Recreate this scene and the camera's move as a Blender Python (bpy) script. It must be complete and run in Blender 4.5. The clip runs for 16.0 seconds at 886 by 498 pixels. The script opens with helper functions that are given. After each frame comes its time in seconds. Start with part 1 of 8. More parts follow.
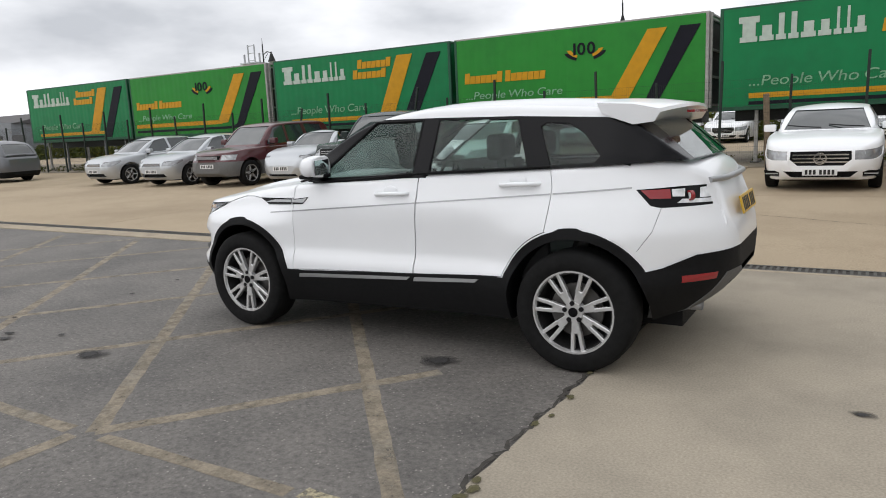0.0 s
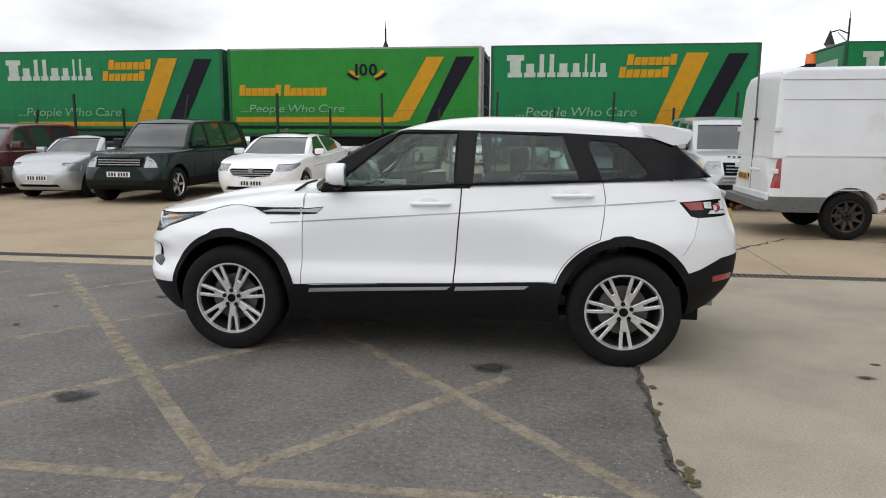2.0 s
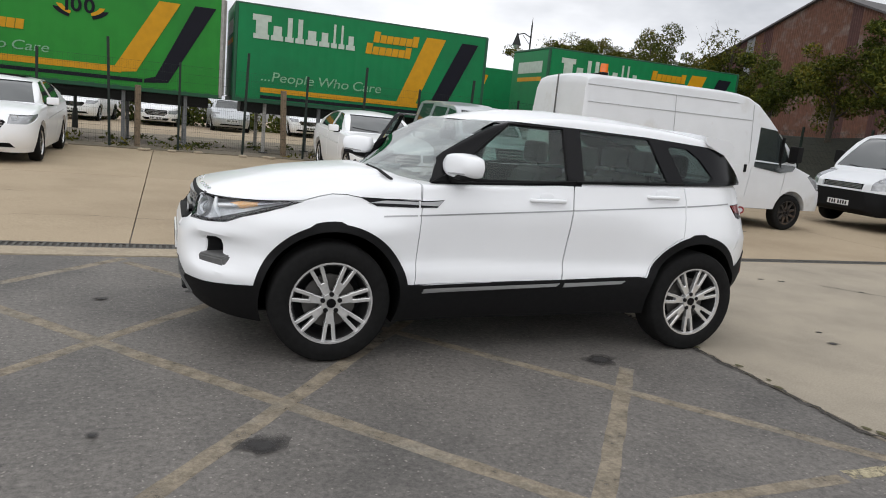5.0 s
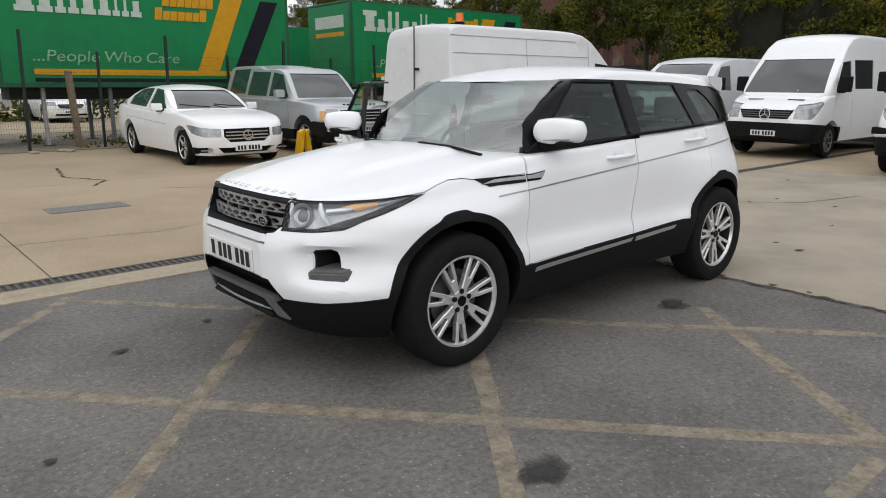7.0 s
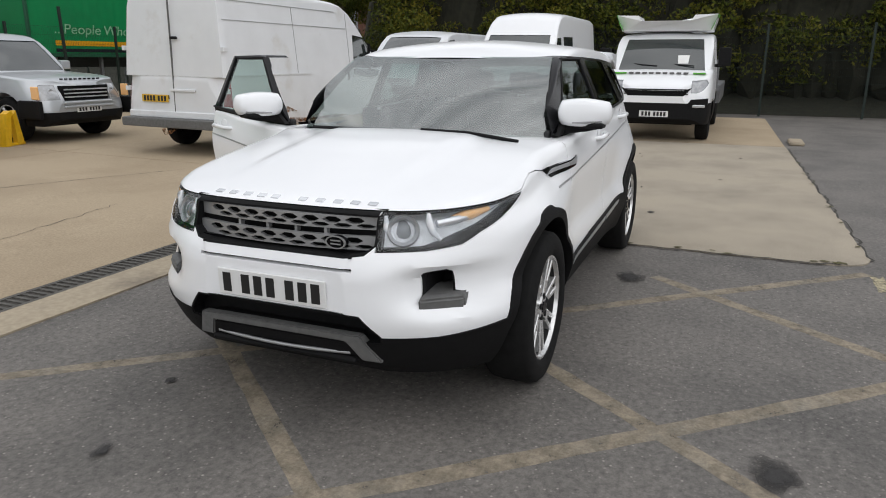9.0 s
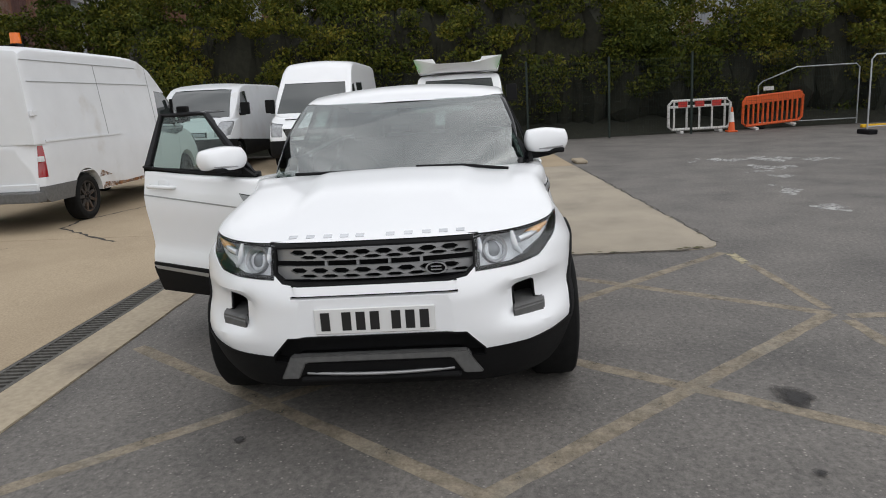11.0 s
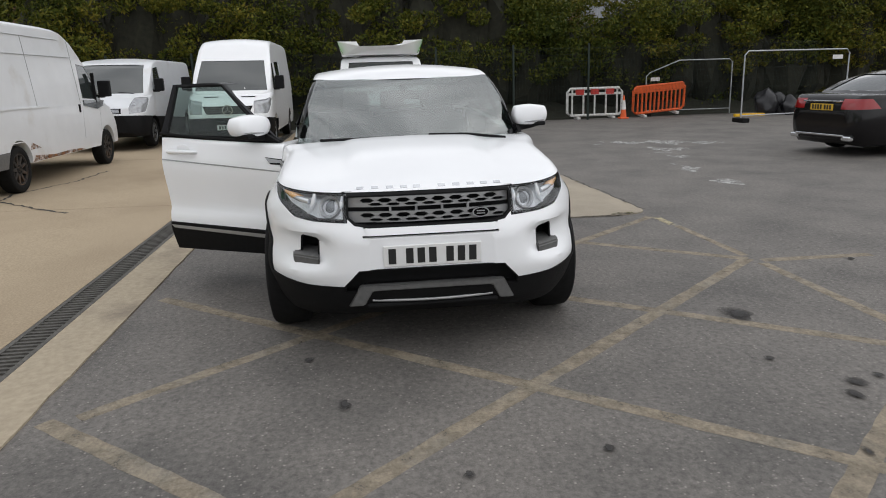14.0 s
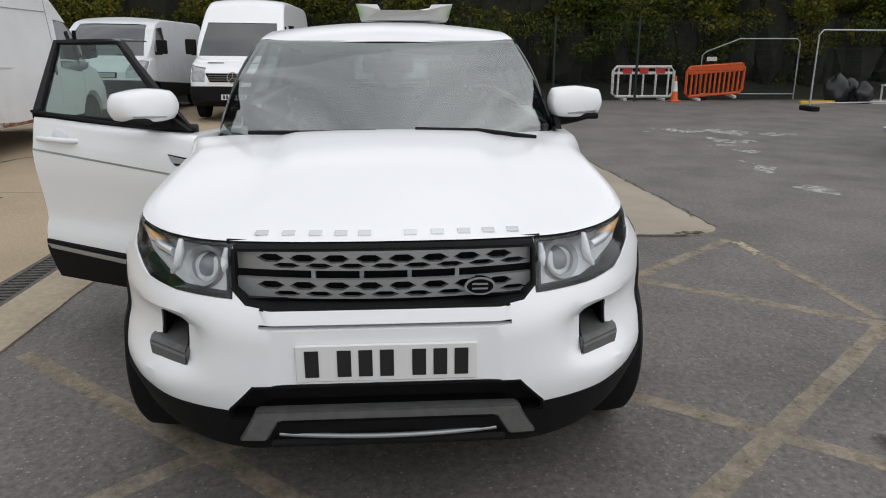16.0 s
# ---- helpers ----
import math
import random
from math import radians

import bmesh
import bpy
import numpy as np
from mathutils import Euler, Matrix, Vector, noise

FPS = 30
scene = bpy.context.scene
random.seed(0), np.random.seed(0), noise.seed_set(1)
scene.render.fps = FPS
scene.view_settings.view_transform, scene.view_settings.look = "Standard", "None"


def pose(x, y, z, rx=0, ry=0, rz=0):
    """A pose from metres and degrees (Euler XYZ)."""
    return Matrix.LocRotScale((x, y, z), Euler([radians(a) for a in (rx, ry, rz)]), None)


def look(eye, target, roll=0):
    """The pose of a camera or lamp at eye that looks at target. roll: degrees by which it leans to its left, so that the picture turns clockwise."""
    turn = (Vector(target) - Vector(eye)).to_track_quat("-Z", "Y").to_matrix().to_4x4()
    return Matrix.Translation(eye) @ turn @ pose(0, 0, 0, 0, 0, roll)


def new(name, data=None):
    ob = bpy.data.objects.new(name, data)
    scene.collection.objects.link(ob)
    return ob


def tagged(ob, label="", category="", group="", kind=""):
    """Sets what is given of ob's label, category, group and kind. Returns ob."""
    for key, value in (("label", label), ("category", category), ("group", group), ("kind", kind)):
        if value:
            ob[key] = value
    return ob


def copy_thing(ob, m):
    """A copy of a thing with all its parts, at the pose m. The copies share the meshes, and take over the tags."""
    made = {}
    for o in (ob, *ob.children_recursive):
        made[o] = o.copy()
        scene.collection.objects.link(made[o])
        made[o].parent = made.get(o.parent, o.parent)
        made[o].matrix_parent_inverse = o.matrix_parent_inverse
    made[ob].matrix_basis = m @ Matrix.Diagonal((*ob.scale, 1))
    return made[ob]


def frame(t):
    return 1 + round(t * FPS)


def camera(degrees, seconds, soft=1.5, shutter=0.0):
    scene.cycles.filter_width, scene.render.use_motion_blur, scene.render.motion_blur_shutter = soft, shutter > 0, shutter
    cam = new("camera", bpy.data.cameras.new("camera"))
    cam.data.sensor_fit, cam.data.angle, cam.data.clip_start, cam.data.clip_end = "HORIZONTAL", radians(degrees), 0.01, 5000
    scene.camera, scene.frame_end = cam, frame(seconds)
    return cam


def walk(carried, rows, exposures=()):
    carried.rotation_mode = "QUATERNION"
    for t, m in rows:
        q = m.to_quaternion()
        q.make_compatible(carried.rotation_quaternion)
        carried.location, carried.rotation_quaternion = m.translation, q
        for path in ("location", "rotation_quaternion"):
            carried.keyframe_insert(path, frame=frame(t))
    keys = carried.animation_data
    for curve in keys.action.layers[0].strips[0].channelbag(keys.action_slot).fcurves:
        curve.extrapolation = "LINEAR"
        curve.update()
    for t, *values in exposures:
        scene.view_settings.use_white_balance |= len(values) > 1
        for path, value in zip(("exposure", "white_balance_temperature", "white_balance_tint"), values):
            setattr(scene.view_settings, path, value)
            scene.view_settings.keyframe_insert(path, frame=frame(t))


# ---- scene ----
cam = camera(64.4, 16, soft=1.0)
PATH = [
    (0, (0.144, 0.493, 1.468), (-0.882, 2.175, 1.124), -2.6),
    (0.5, (-0.297, 0.214, 1.485), (-1.08, 2.02, 1.133), -2.6),
    (1, (-0.838, 0.012, 1.459), (-1.505, 1.868, 1.128), -0.8),
    (1.5, (-1.336, -0.163, 1.444), (-1.825, 1.745, 1.098), -0.6),
    (2, (-1.849, -0.267, 1.461), (-2.117, 1.691, 1.153), 0.3),
    (2.5, (-2.332, -0.303, 1.468), (-2.475, 1.658, 1.102), 1.1),
    (3, (-2.863, -0.281, 1.478), (-2.77, 1.678, 1.089), 1.2),
    (3.5, (-3.365, -0.202, 1.448), (-3.118, 1.75, 1.089), 2.6),
    (4, (-3.931, -0.062, 1.45), (-3.481, 1.855, 1.102), 2.6),
    (4.2, (-4.123, -0.007, 1.481), (-3.606, 1.889, 1.112), 3.9),
    (6.3, (-5.967, 1.051, 1.471), (-4.87, 2.685, 1.113), 0.6),
    (6.5, (-6.103, 1.198, 1.486), (-4.94, 2.772, 1.074), 0.4),
    (7, (-6.381, 1.612, 1.47), (-5.107, 3.088, 1.025), -0.2),
    (7.5, (-6.584, 2.036, 1.479), (-5.178, 3.387, 1.033), 0.1),
    (8, (-6.782, 2.517, 1.506), (-5.217, 3.676, 1.049), -1.7),
    (8.5, (-6.891, 2.985, 1.499), (-5.227, 3.972, 0.992), -1.0),
    (9, (-7.074, 3.505, 1.507), (-5.289, 4.243, 0.985), 0.2),
    (9.5, (-7.173, 3.94, 1.497), (-5.349, 4.537, 0.935), -0.3),
    (9.7, (-7.198, 4.07, 1.51), (-5.348, 4.605, 0.97), -3.3),
    (11.8, (-8.11, 5.122, 1.533), (-6.155, 5.057, 1.118), -0.9),
    (12, (-8.198, 5.216, 1.546), (-6.246, 5.134, 1.118), -1.2),
    (12.5, (-8.434, 5.331, 1.549), (-6.469, 5.227, 1.189), -0.6),
    (13, (-8.585, 5.428, 1.565), (-6.623, 5.334, 1.191), -1.1),
    (13.5, (-8.565, 5.527, 1.545), (-6.616, 5.356, 1.132), -3.2),
    (14, (-8.434, 5.551, 1.516), (-6.504, 5.334, 1.042), -1.8),
    (14.5, (-8.096, 5.471, 1.481), (-6.166, 5.337, 0.973), -2.0),
    (15, (-7.631, 5.396, 1.457), (-5.707, 5.23, 0.937), -0.7),
    (15.5, (-7.172, 5.284, 1.463), (-5.265, 5.029, 0.918), -0.9),
    (16, (-6.691, 5.159, 1.468), (-4.77, 5.035, 0.926), 0.0),
]
walk(cam, [(t, look(eye, target, roll)) for t, eye, target, roll in PATH], [(0, 0.0), (4.2, 0.0), (6.3, -0.05), (9.7, -0.08), (11.8, -0.12), (14, -0.12), (16, -0.17)])

# ---- sky and light: a bright overcast day ----
world = bpy.data.worlds.new("overcast_sky")
scene.world = world
world.use_nodes = True
wn, wl = world.node_tree.nodes, world.node_tree.links
wn.clear()
w_out = wn.new("ShaderNodeOutputWorld")
w_bg = wn.new("ShaderNodeBackground")
w_sky = wn.new("ShaderNodeTexSky")
w_sky.sky_type = "NISHITA"
w_sky.sun_disc = False
w_sky.sun_elevation = radians(48)
w_sky.sun_rotation = radians(200)
w_sky.dust_density = 4.0
w_sky.air_density = 1.0
w_bw = wn.new("ShaderNodeHueSaturation")
w_bw.inputs["Saturation"].default_value = 0.12
w_bw.inputs["Value"].default_value = 1.0
w_tc = wn.new("ShaderNodeTexCoord")
w_map = wn.new("ShaderNodeMapping")
w_map.inputs["Scale"].default_value = (1.0, 1.0, 2.6)
w_noise = wn.new("ShaderNodeTexNoise")
w_noise.inputs["Scale"].default_value = 2.2
w_noise.inputs["Detail"].default_value = 6.0
w_ramp = wn.new("ShaderNodeValToRGB")
w_ramp.color_ramp.elements[0].position = 0.36
w_ramp.color_ramp.elements[0].color = (4.55, 4.75, 5.15, 1)
w_ramp.color_ramp.elements[1].position = 0.66
w_ramp.color_ramp.elements[1].color = (10.9, 11.0, 11.35, 1)
w_mix = wn.new("ShaderNodeMix")
w_mix.data_type = "RGBA"
w_mix.inputs[0].default_value = 0.85
wl.new(w_tc.outputs["Generated"], w_map.inputs["Vector"])
wl.new(w_map.outputs["Vector"], w_noise.inputs["Vector"])
wl.new(w_noise.outputs["Fac"], w_ramp.inputs["Fac"])
wl.new(w_sky.outputs["Color"], w_bw.inputs["Color"])
wl.new(w_bw.outputs["Color"], w_mix.inputs[6])
wl.new(w_ramp.outputs["Color"], w_mix.inputs[7])
wl.new(w_mix.outputs[2], w_bg.inputs["Color"])
w_bg.inputs["Strength"].default_value = 0.138
wl.new(w_bg.outputs["Background"], w_out.inputs["Surface"])

sun = new("sun", bpy.data.lights.new("sun", "SUN"))
sun.data.energy = 0.5
sun.data.angle = radians(120)
sun.data.color = (1.0, 0.975, 0.94)
sun.matrix_world = look((-9, -7, 22), (0, 4, 0))


# ---- materials ----
def mat(name, color, rough=0.5, metal=0.0, vary=0.0, scale=8.0, bump=0.0, bump_scale=60.0, coat=0.0, second=None,
        second_scale=1.2, second_lo=0.5, second_hi=0.7, per_object=0.0, per_island=0.0, spec=0.5, speck=None, fade=None, fade_lo=0.45, fade_hi=0.6, round_edge=False):
    """A procedural surface: a base colour with fine grain, large stains of a second colour, and fine relief."""
    m = bpy.data.materials.new(name)
    m.use_nodes = True
    nodes, links = m.node_tree.nodes, m.node_tree.links
    bsdf = nodes["Principled BSDF"]
    bsdf.inputs["Base Color"].default_value = (*color, 1)
    bsdf.inputs["Roughness"].default_value = rough
    bsdf.inputs["Metallic"].default_value = metal
    bsdf.inputs["Specular IOR Level"].default_value = spec
    if coat:
        bsdf.inputs["Coat Weight"].default_value = coat
        bsdf.inputs["Coat Roughness"].default_value = 0.05
    tc = nodes.new("ShaderNodeTexCoord")
    out = None
    if vary or second or per_object or per_island:
        base = nodes.new("ShaderNodeRGB")
        base.outputs[0].default_value = (*color, 1)
        out = base.outputs[0]
    if second:
        n2 = nodes.new("ShaderNodeTexNoise")
        n2.inputs["Scale"].default_value = second_scale
        n2.inputs["Detail"].default_value = 7.0
        n2.inputs["Roughness"].default_value = 0.62
        links.new(tc.outputs["Object"], n2.inputs["Vector"])
        r2 = nodes.new("ShaderNodeMapRange")
        r2.inputs["From Min"].default_value = second_lo
        r2.inputs["From Max"].default_value = second_hi
        links.new(n2.outputs["Fac"], r2.inputs["Value"])
        mx = nodes.new("ShaderNodeMix")
        mx.data_type = "RGBA"
        mx.inputs[7].default_value = (*second, 1)
        links.new(r2.outputs["Result"], mx.inputs[0])
        links.new(out, mx.inputs[6])
        out = mx.outputs[2]
    if vary:
        n1 = nodes.new("ShaderNodeTexNoise")
        n1.inputs["Scale"].default_value = scale
        n1.inputs["Detail"].default_value = 9.0 if speck or fade else 5.0
        n1.inputs["Roughness"].default_value = 0.78 if speck or fade else 0.5
        links.new(tc.outputs["Object"], n1.inputs["Vector"])
        r1 = nodes.new("ShaderNodeMapRange")
        r1.inputs["From Min"].default_value = 0.25
        r1.inputs["From Max"].default_value = 0.75
        r1.inputs["To Min"].default_value = 1 - vary
        r1.inputs["To Max"].default_value = 1 + vary
        links.new(n1.outputs["Fac"], r1.inputs["Value"])
        hs = nodes.new("ShaderNodeHueSaturation")
        links.new(out, hs.inputs["Color"])
        links.new(r1.outputs["Result"], hs.inputs["Value"])
        out = hs.outputs["Color"]
    for amount, node, socket in ((per_object, "ShaderNodeObjectInfo", "Random"), (per_island, "ShaderNodeNewGeometry", "Random Per Island")):
        if amount:
            oi = nodes.new(node)
            ro = nodes.new("ShaderNodeMapRange")
            ro.inputs["To Min"].default_value = 1 - amount
            ro.inputs["To Max"].default_value = 1 + amount
            links.new(oi.outputs[socket], ro.inputs["Value"])
            ho = nodes.new("ShaderNodeHueSaturation")
            links.new(out, ho.inputs["Color"])
            links.new(ro.outputs["Result"], ho.inputs["Value"])
            out = ho.outputs["Color"]
    if speck:
        vo = nodes.new("ShaderNodeTexVoronoi")
        vo.inputs["Scale"].default_value = 44.0
        links.new(tc.outputs["Object"], vo.inputs["Vector"])
        sr = nodes.new("ShaderNodeMapRange")
        sr.inputs["From Min"].default_value = 0.30
        sr.inputs["From Max"].default_value = 0.12
        sr.inputs["To Max"].default_value = 0.8
        links.new(vo.outputs["Distance"], sr.inputs["Value"])
        sep = nodes.new("ShaderNodeSeparateColor")
        links.new(vo.outputs["Color"], sep.inputs["Color"])
        gt = nodes.new("ShaderNodeMath")
        gt.operation = "POWER"
        gt.inputs[1].default_value = 3.0
        links.new(sep.outputs[0], gt.inputs[0])
        ml = nodes.new("ShaderNodeMath")
        ml.operation = "MULTIPLY"
        links.new(sr.outputs["Result"], ml.inputs[0])
        links.new(gt.outputs["Value"], ml.inputs[1])
        mk = nodes.new("ShaderNodeMix")
        mk.data_type = "RGBA"
        mk.inputs[7].default_value = (*speck, 1)
        links.new(ml.outputs["Value"], mk.inputs[0])
        links.new(out, mk.inputs[6])
        out = mk.outputs[2]
    if out is not None:
        links.new(out, bsdf.inputs["Base Color"])
    if fade:
        # worn through: the paint or stain breaks up into gaps
        nf = nodes.new("ShaderNodeTexNoise")
        nf.inputs["Scale"].default_value = fade
        nf.inputs["Detail"].default_value = 9.0
        nf.inputs["Roughness"].default_value = 0.7
        links.new(tc.outputs["Object"], nf.inputs["Vector"])
        fr = nodes.new("ShaderNodeMapRange")
        fr.inputs["From Min"].default_value = fade_lo
        fr.inputs["From Max"].default_value = fade_hi
        links.new(nf.outputs["Fac"], fr.inputs["Value"])
        alpha = fr.outputs["Result"]
        if round_edge:
            ga = nodes.new("ShaderNodeVectorMath")
            ga.operation = "SUBTRACT"
            ga.inputs[1].default_value = (0.5, 0.5, 0.5)
            links.new(tc.outputs["Generated"], ga.inputs[0])
            ln = nodes.new("ShaderNodeVectorMath")
            ln.operation = "LENGTH"
            links.new(ga.outputs["Vector"], ln.inputs[0])
            ed = nodes.new("ShaderNodeMath")
            ed.operation = "MULTIPLY_ADD"
            ed.inputs[1].default_value = -1.3
            ed.inputs[2].default_value = 0.95
            links.new(ln.outputs["Value"], ed.inputs[0])
            ad = nodes.new("ShaderNodeMath")
            ad.operation = "ADD"
            links.new(ed.outputs["Value"], ad.inputs[0])
            links.new(nf.outputs["Fac"], ad.inputs[1])
            links.new(ad.outputs["Value"], fr.inputs["Value"])
        links.new(alpha, bsdf.inputs["Alpha"])
    if bump:
        nb = nodes.new("ShaderNodeTexNoise")
        nb.inputs["Scale"].default_value = bump_scale
        nb.inputs["Detail"].default_value = 9.0 if speck or fade else 4.0
        nb.inputs["Roughness"].default_value = 0.8 if speck or fade else 0.5
        links.new(tc.outputs["Object"], nb.inputs["Vector"])
        bp = nodes.new("ShaderNodeBump")
        bp.inputs["Strength"].default_value = bump
        bp.inputs["Distance"].default_value = 0.01
        links.new(nb.outputs["Fac"], bp.inputs["Height"])
        links.new(bp.outputs["Normal"], bsdf.inputs["Normal"])
    return m


def glass_mat(name, tint, rough=0.02, see=0.7, graze=0.4):
    """A thin pane: part clear and tinted, part glossy."""
    m = bpy.data.materials.new(name)
    m.use_nodes = True
    nodes, links = m.node_tree.nodes, m.node_tree.links
    nodes.clear()
    out = nodes.new("ShaderNodeOutputMaterial")
    clear = nodes.new("ShaderNodeBsdfTransparent")
    clear.inputs["Color"].default_value = (*tint, 1)
    gloss = nodes.new("ShaderNodeBsdfGlossy")
    gloss.inputs["Roughness"].default_value = rough
    gloss.inputs["Color"].default_value = (1, 1, 1, 1)
    face = nodes.new("ShaderNodeLayerWeight")
    face.inputs["Blend"].default_value = 0.5
    power = nodes.new("ShaderNodeMath")
    power.operation = "POWER"
    power.inputs[1].default_value = 4.0
    links.new(face.outputs["Facing"], power.inputs[0])
    mr = nodes.new("ShaderNodeMapRange")
    mr.inputs["To Min"].default_value = 1 - see
    mr.inputs["To Max"].default_value = graze
    links.new(power.outputs["Value"], mr.inputs["Value"])
    mix = nodes.new("ShaderNodeMixShader")
    links.new(mr.outputs["Result"], mix.inputs["Fac"])
    links.new(clear.outputs["BSDF"], mix.inputs[1])
    links.new(gloss.outputs["BSDF"], mix.inputs[2])
    links.new(mix.outputs["Shader"], out.inputs["Surface"])
    return m


M_tarmac = mat("tarmac", (0.152, 0.140, 0.127), 0.72, vary=0.75, speck=(0.40, 0.37, 0.33), scale=30, bump=0.3, bump_scale=110, second=(0.088, 0.082, 0.076), second_scale=1.1, second_lo=0.42, second_hi=0.7, spec=0.5)
M_concrete = mat("concrete", (0.395, 0.316, 0.219), 0.9, vary=0.2, scale=60, bump=0.25, bump_scale=90, second=(0.30, 0.235, 0.16), second_scale=0.35, second_lo=0.45, second_hi=0.72, per_object=0.05, spec=0.25)
M_concrete_grey = mat("grey_concrete", (0.375, 0.327, 0.257), 0.88, vary=0.22, scale=85, bump=0.2, bump_scale=160, second=(0.27, 0.238, 0.19), second_scale=0.9, second_lo=0.42, second_hi=0.7, spec=0.3)
M_kerb = mat("drain_edge_concrete", (0.385, 0.325, 0.24), 0.9, vary=0.15, scale=25, bump=0.3, bump_scale=80, second=(0.26, 0.22, 0.17), second_scale=1.2, spec=0.25)
M_line = mat("worn_line_paint", (0.268, 0.226, 0.168), 0.78, vary=0.45, scale=42, bump=0.35, bump_scale=110, second=(0.225, 0.208, 0.175), second_scale=2.2, spec=0.4, fade=7, fade_lo=0.12, fade_hi=0.58)
M_line_y = mat("bright_line_paint", (0.42, 0.37, 0.25), 0.9, vary=0.3, scale=40, bump=0.4, bump_scale=140, spec=0.25, fade=14, fade_lo=0.38, fade_hi=0.55)
M_oil = mat("oil_stain", (0.045, 0.043, 0.042), 0.8, vary=0.4, scale=40, bump=0.4, bump_scale=140, spec=0.25, fade=9, fade_lo=0.72, fade_hi=1.25, round_edge=True)
# dirt in the cracks, also the painted shade down in the drain
M_crack_drain_shade = mat("crack_dirt_drain_shade", (0.05, 0.045, 0.038), 0.95, vary=0.4, scale=30)
M_white_patch = mat("spilt_white_paint", (0.42, 0.415, 0.40), 0.9, vary=0.3, scale=30, spec=0.25, fade=9, fade_lo=0.36, fade_hi=0.6)
M_moss = mat("moss", (0.1, 0.09, 0.04), 0.95, vary=0.5, scale=60, bump=0.8, bump_scale=90, fade=40, fade_lo=0.45, fade_hi=1.0, round_edge=True)
M_iron = mat("dark_iron", (0.03, 0.03, 0.03), 0.6, 0.6, vary=0.3, scale=40, bump=0.2)
M_grate = mat("worn_drain_grating", (0.10, 0.094, 0.084), 0.75, 0.2, vary=0.4, scale=30, bump=0.2)
M_steel_dull = mat("dull_steel", (0.19, 0.195, 0.2), 0.55, 0.7, vary=0.2, scale=20, bump=0.1)
M_cover = mat("grey_cover_plate", (0.17, 0.165, 0.155), 0.8, vary=0.25, scale=20, bump=0.3)
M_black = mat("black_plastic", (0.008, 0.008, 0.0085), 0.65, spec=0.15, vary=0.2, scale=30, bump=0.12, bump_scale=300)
M_black_gloss = mat("black_gloss", (0.005, 0.005, 0.006), 0.18, spec=0.16)
M_rubber = mat("tyre_rubber", (0.008, 0.008, 0.008), 0.85, spec=0.2, vary=0.35, scale=25, bump=0.15, bump_scale=150)
M_green = mat("green_curtain", (0.0, 0.185, 0.055), 0.5, vary=0.08, scale=2.5, bump=0.12, bump_scale=6, spec=0.3, second=(0.002, 0.135, 0.045), second_scale=0.5, second_lo=0.45, second_hi=0.75)
M_green2 = mat("grass_green_curtain", (0.016, 0.225, 0.022), 0.5, vary=0.08, scale=2.5, bump=0.12, bump_scale=6, spec=0.3, second=(0.012, 0.165, 0.02), second_scale=0.5, second_lo=0.45, second_hi=0.75)
M_green_dk = mat("green_frame", (0.003, 0.07, 0.03), 0.5, vary=0.15, scale=6)
M_orange = mat("amber_livery", (0.55, 0.27, 0.003), 0.5, spec=0.3, vary=0.1, scale=5)
M_navy = mat("navy_livery", (0.006, 0.006, 0.012), 0.6, spec=0.2, vary=0.1, scale=5)
M_slogan = mat("faded_slogan", (0.2, 0.4, 0.24), 0.6, vary=0.25, scale=8)
M_letter = mat("white_livery", (0.45, 0.52, 0.45), 0.55, vary=0.12, scale=8)
M_trailer_end = mat("grey_trailer_post", (0.33, 0.32, 0.3), 0.6, 0.2, vary=0.2, scale=10)
M_trailer_dark = mat("trailer_inside_shade", (0.045, 0.043, 0.04), 0.8, vary=0.3, scale=5)
M_fence = mat("dark_green_fence_steel", (0.012, 0.022, 0.017), 0.5, 0.3, vary=0.25, scale=15)
M_wood = mat("weathered_timber", (0.2, 0.15, 0.1), 0.85, vary=0.3, scale=20, bump=0.3)
M_dirt = mat("yard_dirt", (0.21, 0.175, 0.13), 0.95, vary=0.25, scale=12, bump=0.7, bump_scale=25, second=(0.1, 0.09, 0.055), second_scale=0.6)
# bank soil, kept near-black because it doubles as shade inside the hedge
M_soil_shade = mat("bank_soil_hedge_shade", (0.018, 0.018, 0.010), 0.95, vary=0.4, scale=6, bump=0.8, bump_scale=12)


# ---- mesh helpers ----
def part(name, bm, material, parent=None, label="", smooth=None):
    """Links a bmesh as one mesh object, under its thing or part. smooth: degrees below which edges are shaded round."""
    me = bpy.data.meshes.new(name)
    bm.to_mesh(me)
    bm.free()
    return part_mesh(name, me, material, parent, label, smooth)


def part_mesh(name, me, material, parent=None, label="", smooth=None):
    me.materials.clear()
    me.materials.append(material)
    if smooth is not None:
        me.polygons.foreach_set("use_smooth", [True] * len(me.polygons))
        me.set_sharp_from_angle(angle=radians(smooth))
    ob = new(name, me)
    ob.parent = parent
    if smooth is not None:
        wn = ob.modifiers.new("even_shading", "WEIGHTED_NORMAL")
        wn.weight = 100
        wn.keep_sharp = True
    if label:
        ob["label"] = label
    return ob


def empty(name, m, label, category, group="", kind=""):
    ob = new(name)
    ob.empty_display_size = 0.3
    ob.matrix_world = m
    return tagged(ob, label, category, group, kind)


